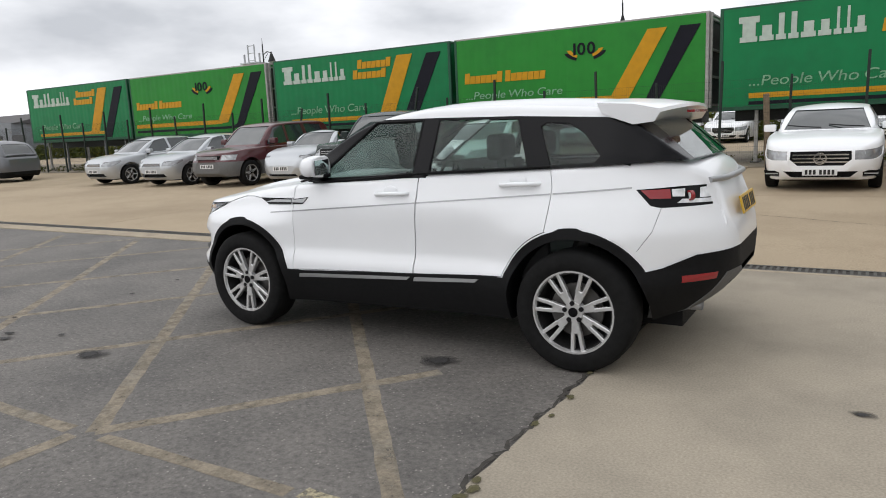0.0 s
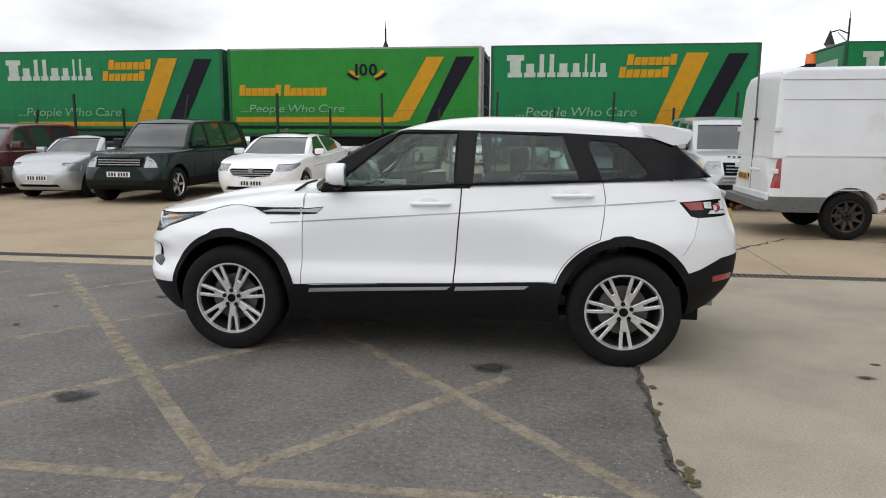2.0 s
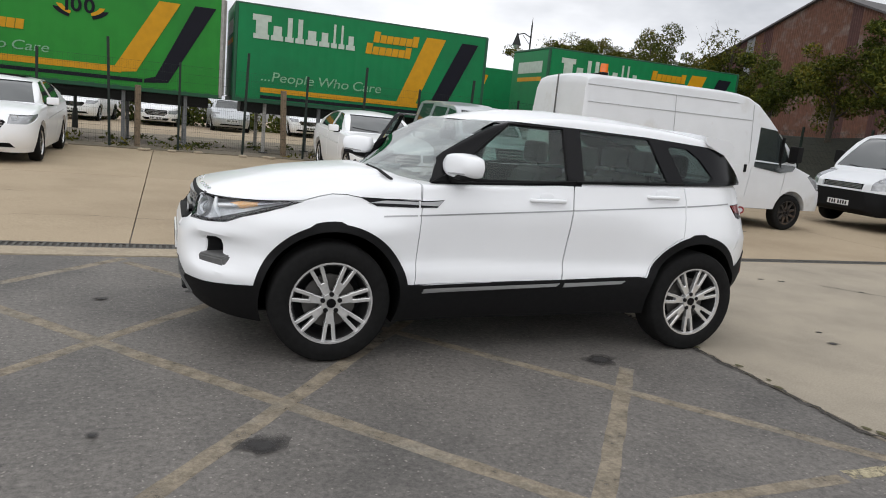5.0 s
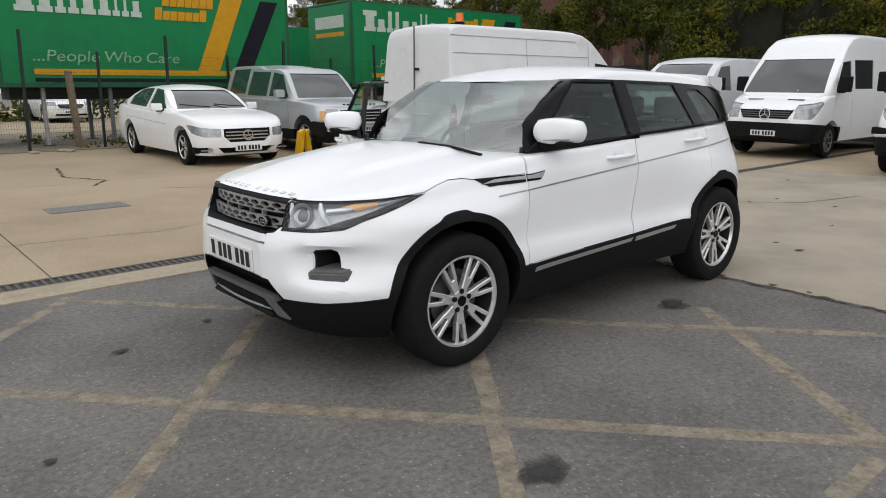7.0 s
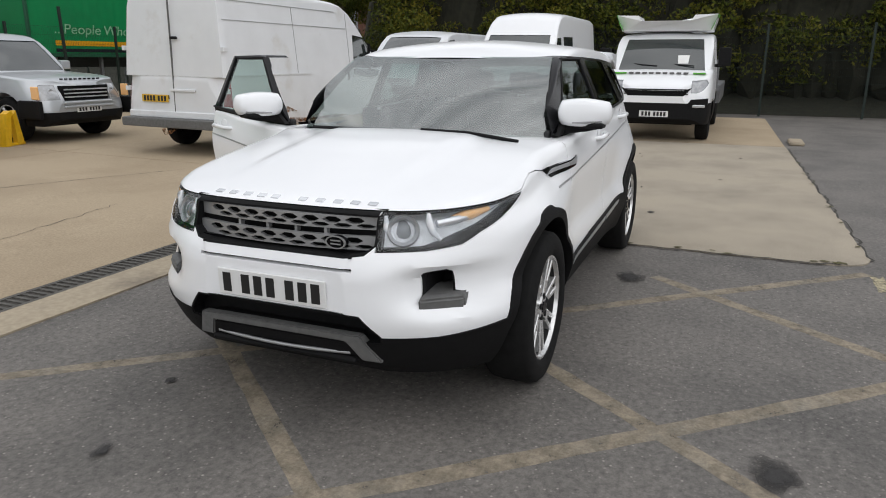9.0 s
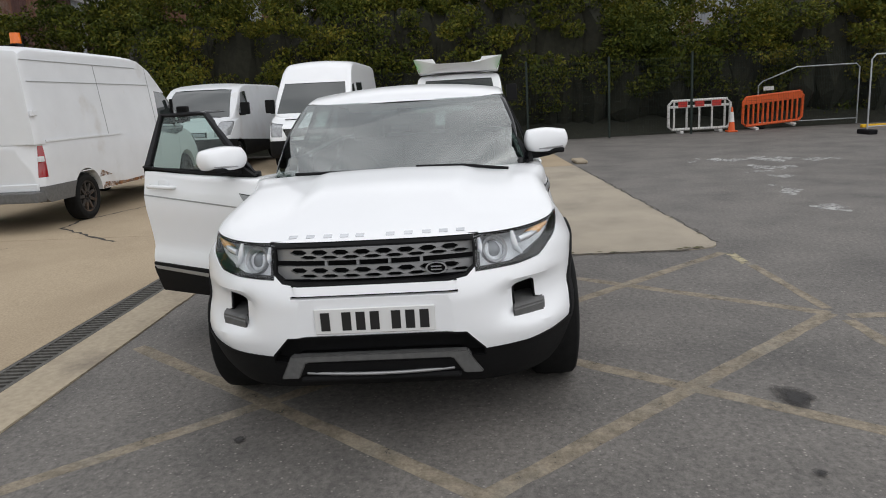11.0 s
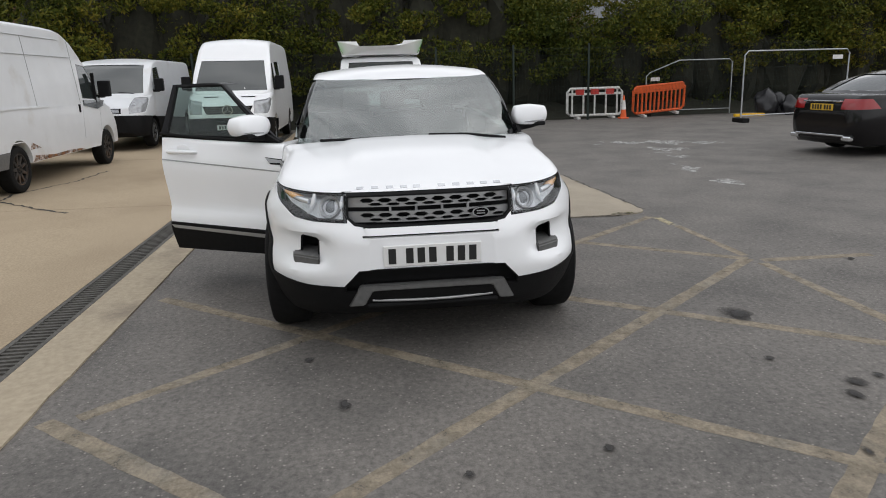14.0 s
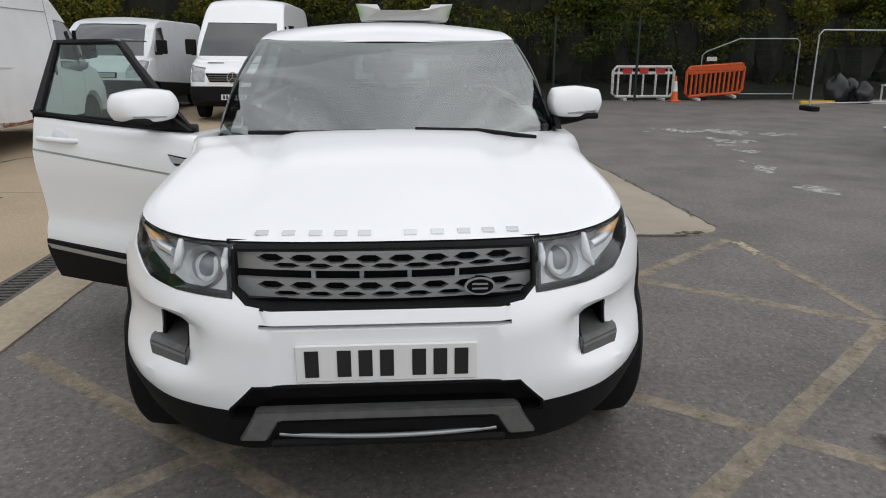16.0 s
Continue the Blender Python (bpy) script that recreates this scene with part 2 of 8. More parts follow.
def add_box(bm, x0, x1, y0, y1, z0, z1, bevel=0.0, seg=1):
    r = bmesh.ops.create_cube(bm, size=1.0, matrix=Matrix.Translation(((x0 + x1) / 2, (y0 + y1) / 2, (z0 + z1) / 2)) @ Matrix.Diagonal((abs(x1 - x0), abs(y1 - y0), abs(z1 - z0), 1)))
    if bevel:
        edges = list({e for v in r["verts"] for e in v.link_edges})
        bmesh.ops.bevel(bm, geom=edges, offset=bevel, segments=seg, affect="EDGES", profile=0.6)
    return bm


def box(x0, x1, y0, y1, z0, z1, bevel=0.0, seg=1):
    return add_box(bmesh.new(), x0, x1, y0, y1, z0, z1, bevel, seg)


def add_cyl(bm, a, b, r0, r1=None, seg=12, caps=True):
    a, b = Vector(a), Vector(b)
    d = b - a
    m = Matrix.Translation((a + b) / 2) @ d.to_track_quat("Z", "Y").to_matrix().to_4x4()
    bmesh.ops.create_cone(bm, cap_ends=caps, segments=seg, radius1=r0, radius2=r0 if r1 is None else r1, depth=d.length, matrix=m)
    return bm


def cyl(a, b, r0, r1=None, seg=12, caps=True):
    return add_cyl(bmesh.new(), a, b, r0, r1, seg, caps)


def add_tube(bm, path, r, seg=8):
    """A round bar along a line of points."""
    pts = [Vector(p) for p in path]
    rings = []
    up = Vector((0.31, 0.17, 0.93))
    for n, p in enumerate(pts):
        d = (pts[min(n + 1, len(pts) - 1)] - pts[max(n - 1, 0)]).normalized()
        s = d.cross(up).normalized()
        t = s.cross(d).normalized()
        rr = r[n] if isinstance(r, (list, tuple)) else r
        rings.append([bm.verts.new(p + rr * (math.cos(a) * s + math.sin(a) * t)) for a in (2 * math.pi * k / seg for k in range(seg))])
    for a, b in zip(rings, rings[1:]):
        for k in range(seg):
            bm.faces.new((a[k], a[(k + 1) % seg], b[(k + 1) % seg], b[k]))
    bm.faces.new(rings[0][::-1])
    bm.faces.new(rings[-1])
    return bm


def tube(path, r, seg=8):
    return add_tube(bmesh.new(), path, r, seg)


def add_prism(bm, poly, axis, a, b):
    """A flat outline pushed from a to b along an axis. Outline: (x, z) for y, (y, z) for x, (x, y) for z."""
    put = {"y": lambda p, h: (p[0], h, p[1]), "x": lambda p, h: (h, p[0], p[1]), "z": lambda p, h: (p[0], p[1], h)}[axis]
    lo, hi = [bm.verts.new(put(p, a)) for p in poly], [bm.verts.new(put(p, b)) for p in poly]
    n = len(poly)
    faces = [bm.faces.new(lo), bm.faces.new(hi[::-1])]
    for k in range(n):
        faces.append(bm.faces.new((lo[k], hi[k], hi[(k + 1) % n], lo[(k + 1) % n])))
    bmesh.ops.recalc_face_normals(bm, faces=faces)
    return bm


def prism(poly, axis, a, b):
    return add_prism(bmesh.new(), poly, axis, a, b)


def blob_outline(cx, cy, rx, ry, n=22, rough=0.25, seed=0):
    rnd = random.Random(seed)
    ph = [rnd.uniform(0, 6.28) for _ in range(4)]
    out = []
    for k in range(n):
        a = 2 * math.pi * k / n
        s = 1 + rough * (0.5 * math.sin(2 * a + ph[0]) + 0.4 * math.sin(3 * a + ph[1]) + 0.3 * math.sin(5 * a + ph[2])) + rnd.uniform(-0.3, 0.3) * rough
        out.append((cx + rx * s * math.cos(a), cy + ry * s * math.sin(a)))
    return out


# ---- ground: tarmac, concrete apron, drain ----
CON = 0.012
RISE = 0.0125


def rise(y):
    """How far the yard beyond the drain has climbed at y."""
    return RISE * max(0.0, min(y, 26.5) - 7.8)


rnd = random.Random(3)
bm = bmesh.new()
bmesh.ops.create_grid(bm, x_segments=40, y_segments=40, size=400)
tagged(part("ground", bm, M_tarmac), "worn grey tarmac yard with aggregate showing", "ground", kind="structure")

EDGE_X, EDGE_Y, DRAIN0, DRAIN1 = -1.13, 2.56, 7.52, 7.76


def ragged(x0, y0, x1, y1, n, amp, rnd):
    return [(x0 + (x1 - x0) * k / n + rnd.uniform(-amp, amp) * (0 < k < n), y0 + (y1 - y0) * k / n + rnd.uniform(-amp, amp) * (0 < k < n)) for k in range(n + 1)]


def slab(name, outline, material, label, top=CON):
    bm = prism(outline, "z", -0.05, top)
    for v in bm.verts:
        if v.co.z > 0:
            v.co.z += rise(v.co.y)
    ob = part(name, bm, material)
    return tagged(ob, label, "concrete slab", "concrete bays of the yard", kind="structure")


west = ragged(EDGE_X, 7.19, EDGE_X - 0.05, 4.2, 16, 0.012, rnd) + ragged(EDGE_X - 0.05, 4.2, -1.21, 2.88, 12, 0.014, rnd)[1:] + [(-1.205, 2.75), (-1.18, 2.62), (-1.13, 2.525), (-1.06, 2.475), (-0.96, 2.445)]
south = ragged(-0.96, 2.445, 6.86, EDGE_Y + 0.12, 40, 0.01, rnd)[1:]
slab("pavement", west + south + [(6.86, 7.44), (EDGE_X, 7.44)], M_concrete_grey, "buff concrete bay with a crumbling edge against tarmac")
slab("pavement", [(6.885, 2.69), (13.6, 2.86), (13.6, 7.44), (6.885, 7.44)], M_concrete, "stained buff concrete bay beside the hedge")
for k, x in enumerate((-60, -48, -36, -27, -18, -11.5, -5.2, 0.9, 6.87)):
    x1 = (-48, -36, -27, -18, -11.5, -5.2, 0.9, 6.87, 13.6)[k]
    for y, y1 in ((DRAIN1, 13.3), (13.315, 18.9)):
        slab("pavement", [(x, y), (x1 - 0.014, y), (x1 - 0.014, y1), (x, y1)], M_concrete, "tyre-marked buff concrete bay of the yard")
for x, x1 in ((-60, -36), (-35.99, -18), (-17.99, EDGE_X - 0.02)):
    edge = ragged(x, 7.18, x1, 7.18, int((x1 - x) * 4), 0.012, rnd)
    tagged(part("pavement", prism(edge + [(x1, DRAIN0), (x, DRAIN0)], "z", -0.05, CON), M_kerb), "pale concrete margin strip along the drain", "concrete strip", kind="structure")
tagged(part("pavement", box(EDGE_X, 13.6, 7.445, DRAIN0, -0.05, CON), M_kerb), "pale concrete margin strip along the drain", "concrete strip", kind="structure")
# the channel drain with its grating
drain = empty("drain", pose(0, 0, 0), "black cast-iron channel drain with slotted grating", "drain", kind="structure")
# shallow dark floor takes the place of the channel's shaded depth
part("channel", box(-60, 13.6, DRAIN0, DRAIN1, -0.05, 0.002), M_crack_drain_shade, drain)
bm = bmesh.new()
for y in (DRAIN0 + 0.02, DRAIN1 - 0.02):
    add_box(bm, -60, 13.6, y - 0.016, y + 0.016, 0.002, 0.0115)
part("frame", bm, M_grate, drain)
slot = box(-0.013, 0.013, DRAIN0 + 0.04, DRAIN1 - 0.04, 0.002, 0.0105)
slot_me = bpy.data.meshes.new("bar")
slot.to_mesh(slot_me)
slot.free()
slot_me.materials.append(M_grate)
for k in range(200):
    ob = new("bar", slot_me)
    ob.parent = drain
    ob.location = (-9.6 + 0.06 * k, 0, 0)
bm = bmesh.new()
for k in range(500):
    x = -9.66 - 0.06 * k
    add_box(bm, x - 0.013, x + 0.013, DRAIN0 + 0.04, DRAIN1 - 0.04, 0.002, 0.0105)
for k in range(190):
    x = 2.4 + 0.06 * k
    add_box(bm, x - 0.013, x + 0.013, DRAIN0 + 0.04, DRAIN1 - 0.04, 0.002, 0.0105)
tagged(part("bars_beyond", bm, M_grate, drain), kind="stuff")

# ---- painted hatch lines ----
LINES = [
    ((-6.9, 6.62), (-3.2, 2.46), 0.10, 0), ((-5.2, 6.95), (-1.36, 2.52), 0.095, 0), ((-5.14, 2.50), (-9.1, 6.95), 0.10, 0), ((-7.05, 2.46), (-11.0, 6.95), 0.10, 0), ((-9.0, 2.5), (-12.9, 6.95), 0.10, 0), ((-10.9, 2.5), (-14.8, 6.95), 0.10, 0),
    ((-3.2, 2.46), (-2.02, 3.95), 0.10, 0), ((-5.16, 2.58), (-3.0, 5.32), 0.10, 0), ((-7.16, 2.5), (-3.3, 7.05), 0.095, 0), ((-9.1, 2.56), (-5.22, 7.1), 0.10, 0), ((-11.1, 2.5), (-7.2, 7.1), 0.10, 0), ((-13.1, 2.5), (-9.2, 7.1), 0.10, 0),
    ((-13.6, 2.45), (-3.35, 2.42), 0.09, 0), ((-3.1, 2.43), (-1.85, 2.45), 0.08, 0), ((-3.27, 2.38), (-3.3, 1.45), 0.10, 0), ((-1.80, 2.47), (-1.40, 2.47), 0.085, 1),
]
for n, (a, b, w, bright) in enumerate(LINES):
    a, b = Vector((*a, 0)), Vector((*b, 0))
    d = (b - a).normalized()
    s = Vector((-d.y, d.x, 0)) * w / 2
    steps = max(4, int((b - a).length * 9))
    r2 = random.Random(n)
    left = [a.lerp(b, k / steps) + s * r2.uniform(0.86, 1.08) for k in range(steps + 1)]
    right = [a.lerp(b, k / steps) - s * r2.uniform(0.86, 1.08) for k in range(steps + 1)]
    bm = bmesh.new()
    h = 0.0007 + 0.00006 * n
    lv, rv = [bm.verts.new((p.x, p.y, h)) for p in left], [bm.verts.new((p.x, p.y, h)) for p in right]
    for k in range(steps):
        bm.faces.new((lv[k], lv[k + 1], rv[k + 1], rv[k]))
    bmesh.ops.recalc_face_normals(bm, faces=bm.faces)
    ob = part("line_marking", bm, M_line_y if bright else M_line)
    tagged(ob, "bright yellow painted dash on tarmac" if bright else "faded cream hatch line painted on tarmac", "road marking", "hatched bay lines", kind="structure")


def stain(cx, cy, rx, ry, material, label, seed, z=0.0105, category="stain"):
    bm = bmesh.new()
    bm.faces.new([bm.verts.new((x, y, z + rise(y) + 0.004 * (cy > 7.8))) for x, y in blob_outline(cx, cy, rx * 1.25, ry * 1.25, 26, 0.3, seed)])
    return tagged(part("stain", bm, material), label, category, kind="structure")


stain(-4.44, 3.25, 0.09, 0.085, M_oil, "dark round oil patch on the tarmac", 1)
stain(-2.13, 4.1, 0.105, 0.08, M_oil, "dark oil patch beside the tyre", 2)
for k, (x, y, r) in enumerate(((-5.5, 3.2, 0.05), (-5.62, 3.3, 0.04), (-5.45, 3.05, 0.03), (-5.75, 3.12, 0.05), (-5.15, 3.45, 0.03), (-6.1, 3.6, 0.03), (-5.9, 4.6, 0.025), (-4.7, 5.9, 0.03), (-5.3, 5.7, 0.04), (-6.0, 5.2, 0.025), (-3.4, 1.7, 0.03))):
    stain(x, y, r, r * 0.7, M_oil, "small black tar spot on the tarmac", 20 + k)
# broken white flecks where something was spilt
r2 = random.Random(77)
bm = bmesh.new()
fleck_n = 0
for cx, cy, sx, sy, count in ((6.7, 0.05, 0.12, 0.2, 8), (6.5, -0.4, 0.12, 0.25, 12), (6.15, -1.0, 0.12, 0.3, 14), (5.87, -1.6, 0.12, 0.3, 12), (4.8, -0.4, 0.25, 0.15, 9), (4.0, -0.1, 0.25, 0.12, 4), (2.42, 0.35, 0.2, 0.08, 5), (0.66, 0.64, 0.12, 0.07, 4), (6.4, -0.75, 0.16, 0.5, 14)):
    for k in range(count):
        fx, fy, fr = r2.gauss(cx, sx), r2.gauss(cy, sy), r2.uniform(0.04, 0.17)
        fleck_n += 1
        bm.faces.new([bm.verts.new((x, y, 0.0021 + 0.00002 * fleck_n)) for x, y in blob_outline(fx, fy, fr * 1.3, fr * 0.8, 16, 0.45, 500 + fleck_n)])
tagged(part("paint_flecks", bm, M_white_patch), "broken white flecks spilt on worn tarmac", "stain", kind="stuff")


def crack(points, w, seed, z=CON + 0.003):
    r2 = random.Random(seed)
    pts = []
    for (ax, ay), (bx, by) in zip(points, points[1:]):
        n = max(3, int(math.hypot(bx - ax, by - ay) / 0.09))
        pts += [(ax + (bx - ax) * k / n + r2.uniform(-0.025, 0.025), ay + (by - ay) * k / n + r2.uniform(-0.025, 0.025)) for k in range(n)]
    pts.append(points[-1])
    bm = bmesh.new()
    rows = []
    for k, (x, y) in enumerate(pts):
        ax, ay = pts[max(k - 1, 0)]
        bx, by = pts[min(k + 1, len(pts) - 1)]
        d = Vector((bx - ax, by - ay, 0)).normalized()
        ww = w * r2.uniform(0.4, 1.3)
        rows.append((bm.verts.new((x - d.y * ww, y + d.x * ww, z + rise(y + d.x * ww))), bm.verts.new((x + d.y * ww, y - d.x * ww, z + rise(y - d.x * ww)))))
    for (a, b), (c, d) in zip(rows, rows[1:]):
        bm.faces.new((a, b, d, c))
    bmesh.ops.recalc_face_normals(bm, faces=bm.faces)
    return tagged(part("crack", bm, M_crack_drain_shade), "thin dark crack across the concrete", "crack", kind="structure")


edge_x = lambda y: min((abs(p[1] - y), p[0]) for p in west)[1]
crack([(edge_x(y) - 0.015, y) for y in [7.35 - 0.12 * k for k in range(40)]], 0.012, 31, CON + 0.001)
crack([(-0.96 + 0.5 * k, 2.433 + 0.0145 * k) for k in range(16)], 0.010, 32, CON + 0.001)
crack([(-3.4, 15.6), (-3.6, 14.2), (-3.2, 13.4), (-3.5, 12.9)], 0.025, 1)
crack([(-2.9, 12.1), (-1.5, 11.2), (0.4, 10.4)], 0.007, 2)
crack([(1.2, 9.9), (1.7, 10.5), (2.4, 10.6), (3.6, 10.2), (5.0, 10.15)], 0.022, 3)
crack([(0.6, 9.2), (0.9, 9.6), (1.2, 9.9)], 0.025, 4)
crack([(-9.5, 10.6), (-7.8, 11.2), (-6.6, 11.0)], 0.006, 5)
crack([(-8.0, 8.9), (-5.8, 9.3), (-3.9, 9.0), (-1.7, 9.4)], 0.004, 6)
crack([(2.3, 6.2), (3.0, 5.4), (4.2, 5.1)], 0.008, 7)
bm = box(-4.55, -3.65, 10.75, 11.2, 0.0, CON + rise(11.0) + 0.006)
tagged(part("access_cover", bm, M_cover), "grey rectangular access cover set in the concrete", "access cover", kind="structure")
for k in range(34):
    r2 = random.Random(900 + k)
    t = r2.random()
    if k < 22:
        x, y = EDGE_X - 0.05, 2.65 + 4.4 * t * t
    else:
        x, y = -0.95 + 7 * t, 2.45 + 0.2 * t
    stain(x + r2.uniform(-0.03, 0.03), y + r2.uniform(-0.03, 0.03), r2.uniform(0.012, 0.022), r2.uniform(0.014, 0.03), M_moss, "moss and grit along the slab edge", 100 + k, z=CON + 0.004 + 0.0003 * k, category="moss")
for k in range(14):
    r2 = random.Random(1300 + k)
    x, y = r2.uniform(-0.8, 6), r2.uniform(2.9, 7.0)
    stain(x, y, r2.uniform(0.02, 0.06), r2.uniform(0.012, 0.03), M_oil, "small dark stain on the concrete", 200 + k, z=CON + 0.003 + 0.0003 * k)
# dirt verge under the fence and the yard beyond
tagged(part("verge", prism(ragged(-60, 18.9, 14, 18.9, 150, 0.06, rnd) + [(14, 26.5), (-60, 26.5)], "z", -0.05, 0.17), M_dirt), "gritty dirt verge along the fence", "verge", kind="structure")
tagged(part("verge", box(-60, 40, 26.5, 60, -0.05, 0.16), M_concrete), "pale concrete lorry yard beyond the fence", "yard", kind="structure")

# ---- swap-body lorry boxes ----
TRAILERS = [(-35.5, -27.65, "name", 0), (-27.5, -19.35, "year", 1), (-19.0, -11.38, "name", 0), (-11.22, -3.58, "year", 1), (-3.32, 4.0, "name", 0), (6.1, 13.7, "name", 0)]
TY, TD, TZ0, TZ1 = 20.35, 2.5, 1.52, 4.1


def text_mesh(body, size, material, name, parent, place, label, shear=0.0, width=None, weight=0.0):
    """Lettering in Blender's own font, standing upright and read from the -y side."""
    cu = bpy.data.curves.new(name, "FONT")
    cu.body, cu.size, cu.shear, cu.extrude, cu.offset = body, size, shear, 0.003, weight
    tmp = new("lettering_tmp", cu)
    bpy.context.view_layer.update()
    me = bpy.data.meshes.new_from_object(tmp.evaluated_get(bpy.context.evaluated_depsgraph_get()))
    bpy.data.objects.remove(tmp)
    xs = [v.co.x for v in me.vertices]
    s = width / (max(xs) - min(xs)) if width else 1
    me.transform(place @ Matrix.Diagonal((s, 1, 1, 1)) @ Matrix.Translation((-min(xs), 0, 0)))
    return part_mesh(name, me, material, parent, label)


def split_letters(ob, material, name, parent, label):
    """Gives each stroke group of a word a mesh of its own."""
    bm = bmesh.new()
    bm.from_mesh(ob.data)
    left = set(bm.verts)
    groups = []
    while left:
        todo, group = [left.pop()], []
        while todo:
            v = todo.pop()
            group.append(v)
            for e in v.link_edges:
                w = e.other_vert(v)
                if w in left:
                    left.remove(w)
                    todo.append(w)
        groups.append(group)
    for group in groups:
        faces = {f for v in group for f in v.link_faces}
        order = {v: k for k, v in enumerate(group)}
        me = bpy.data.meshes.new(name)
        me.from_pydata([v.co[:] for v in group], [], [[order[v] for v in f.verts] for f in faces])
        part_mesh(name, me, material, parent, label)
    bm.free()
    bpy.data.objects.remove(ob)


def words_mesh(texts, size, material, name, parent, place, label, shear, width, weight=0.0, space=0.3):
    """A line of lettering, one part to a word, stretched to a given width."""
    made, x = [], 0.0
    for word in texts:
        ob = text_mesh(word, size, material, name, parent, Matrix(), label, shear, None, weight)
        made.append((ob, x))
        x += max(v.co.x for v in ob.data.vertices) + space * size
    s = width / (x - space * size)
    for ob, x in made:
        ob.data.transform(place @ Matrix.Diagonal((s, 1, 1, 1)) @ Matrix.Translation((x, 0, 0)))
        split_letters(ob, material, name, parent, label)


UPRIGHT = Matrix.Rotation(radians(90), 4, "X")


def swap_body(x0, x1, style, tone):
    green = M_green2 if tone else M_green
    L = x1 - x0
    th = empty("swap_body", pose(x0, TY, 0), "bright green curtain-sided lorry box with amber and navy stripes", "lorry box", "row of lorry boxes")
    body = part("body", box(0.04, L - 0.04, 0.02, TD, TZ0 + 0.12, TZ1 - 0.06), green, th)
    # rails, posts and bottom frame
    part("roof_rail", box(0, L, 0, TD, TZ1 - 0.06, TZ1, 0.012), M_green_dk if not tone else M_trailer_end, th)
    part("bottom_rail", box(0, L, -0.01, TD + 0.01, TZ0, TZ0 + 0.12, 0.01), M_green_dk, th)
    for x in (0, L - 0.09):
        part("corner_post", box(x, x + 0.09, -0.012, 0.1, TZ0 + 0.02, TZ1 - 0.02, 0.012), M_trailer_end if tone and x else M_green_dk, th)
    # curtain with vertical tension waves
    bm = bmesh.new()
    n = 90
    for k in range(n + 1):
        x = 0.09 + (L - 0.18) * k / n
        y = -0.012 + 0.007 * math.sin(k * 1.9) + 0.004 * math.sin(k * 0.73 + x0)
        bm.verts.new((x, y, TZ0 + 0.1))
        bm.verts.new((x, y * 0.7, TZ1 - 0.05))
    bm.verts.ensure_lookup_table()
    for k in range(n):
        bm.faces.new((bm.verts[2 * k], bm.verts[2 * k + 2], bm.verts[2 * k + 3], bm.verts[2 * k + 1]))
    part("curtain", bm, green, th, smooth=60)
    if tone:
        # the open rear end: grey frame, decking bars, thin dark panel for shaded depth
        part("load_space", box(L - 0.039, L - 0.012, 0.16, TD - 0.1, TZ0 + 0.2, TZ1 - 0.2), M_trailer_dark, th, "thin dark panel standing for the shaded load space")
        for y0, y1 in ((0.1, 0.2), (TD - 0.14, TD)):
            part("rear_post", box(L - 0.05, L + 0.06, y0, y1, TZ0 + 0.1, TZ1 - 0.03, 0.01), M_trailer_end, th, "grey rear door post")
        for z in (TZ1 - 0.2, TZ0 + 0.16, TZ0 + 0.9, TZ0 + 1.6):
            part("deck_bar", box(L - 0.03, L + 0.03, 0.2, TD - 0.14, z, z + 0.06, 0.008), M_trailer_end, th)
    # stripes
    H = TZ1 - TZ0
    fy = -0.026

    def strip(poly, material, name, k=0):
        part(name, prism([(x * L, TZ0 + z * H) for x, z in poly], "y", fy - 0.0025 * k, fy + 0.018), material, th)
    if style == "name":
        strip([(0.10, 0.115), (0.77, 0.115), (0.77, 0.165), (0.10, 0.165)], M_orange, "amber_line")
        strip([(0.10, 0.05), (0.74, 0.05), (0.74, 0.085), (0.10, 0.085)], M_navy, "navy_line")
        strip([(0.62, 0.115), (0.70, 0.115), (0.813, 0.90), (0.733, 0.90)], M_orange, "amber_stripe", 1)
        strip([(0.745, 0.05), (0.815, 0.05), (0.955, 0.89), (0.885, 0.89)], M_navy, "navy_stripe", 1)
        # the maker's word mark and the amber words stay rows of plain slab shapes
        x = 0.066
        for w, hi in ((0.058, 0.895), (0.046, 0.80), (0.033, 0.90), (0.033, 0.90), (0.046, 0.80), (0.040, 0.80), (0.024, 0.90), (0.024, 0.90), (0.036, 0.80)):
            lo, q = 0.655, 0.008
            strip([(x + q, lo), (x + w - q, lo), (x + w - q, hi), (x + q, hi)], M_letter, "logo_block", 1)
            strip([(x, lo), (x + w - 0.002, lo), (x + w - 0.002, lo + 0.05), (x, lo + 0.05)], M_letter, "logo_foot", 2)
            if w > 0.05:
                strip([(x - 0.004, hi - 0.06), (x + w + 0.004, hi - 0.06), (x + w + 0.004, hi), (x - 0.004, hi)], M_letter, "logo_block", 2)
            x += w + 0.005
        for z, x_, n_ in ((0.775, 0.515, 7), (0.645, 0.487, 7)):
            for k in range(n_):
                h_, u = (0.115 if k in (0, 6) else 0.085), x_ + 0.0262 * k
                strip([(u, z), (u + 0.0235, z), (u + 0.0285, z + h_), (u + 0.005, z + h_)], M_orange, "amber_word_bar", 1)
        words_mesh(("...People", "Who", "Care"), 0.36, M_slogan, "slogan_letter", th, Matrix.Translation((0.1 * L, fy - 0.004, TZ0 + 0.235 * H)) @ UPRIGHT, "pale slogan lettering", 0.15, 0.46 * L)
    else:
        strip([(0.03, 0.165), (0.68, 0.165), (0.68, 0.225), (0.03, 0.225)], M_orange, "amber_line")
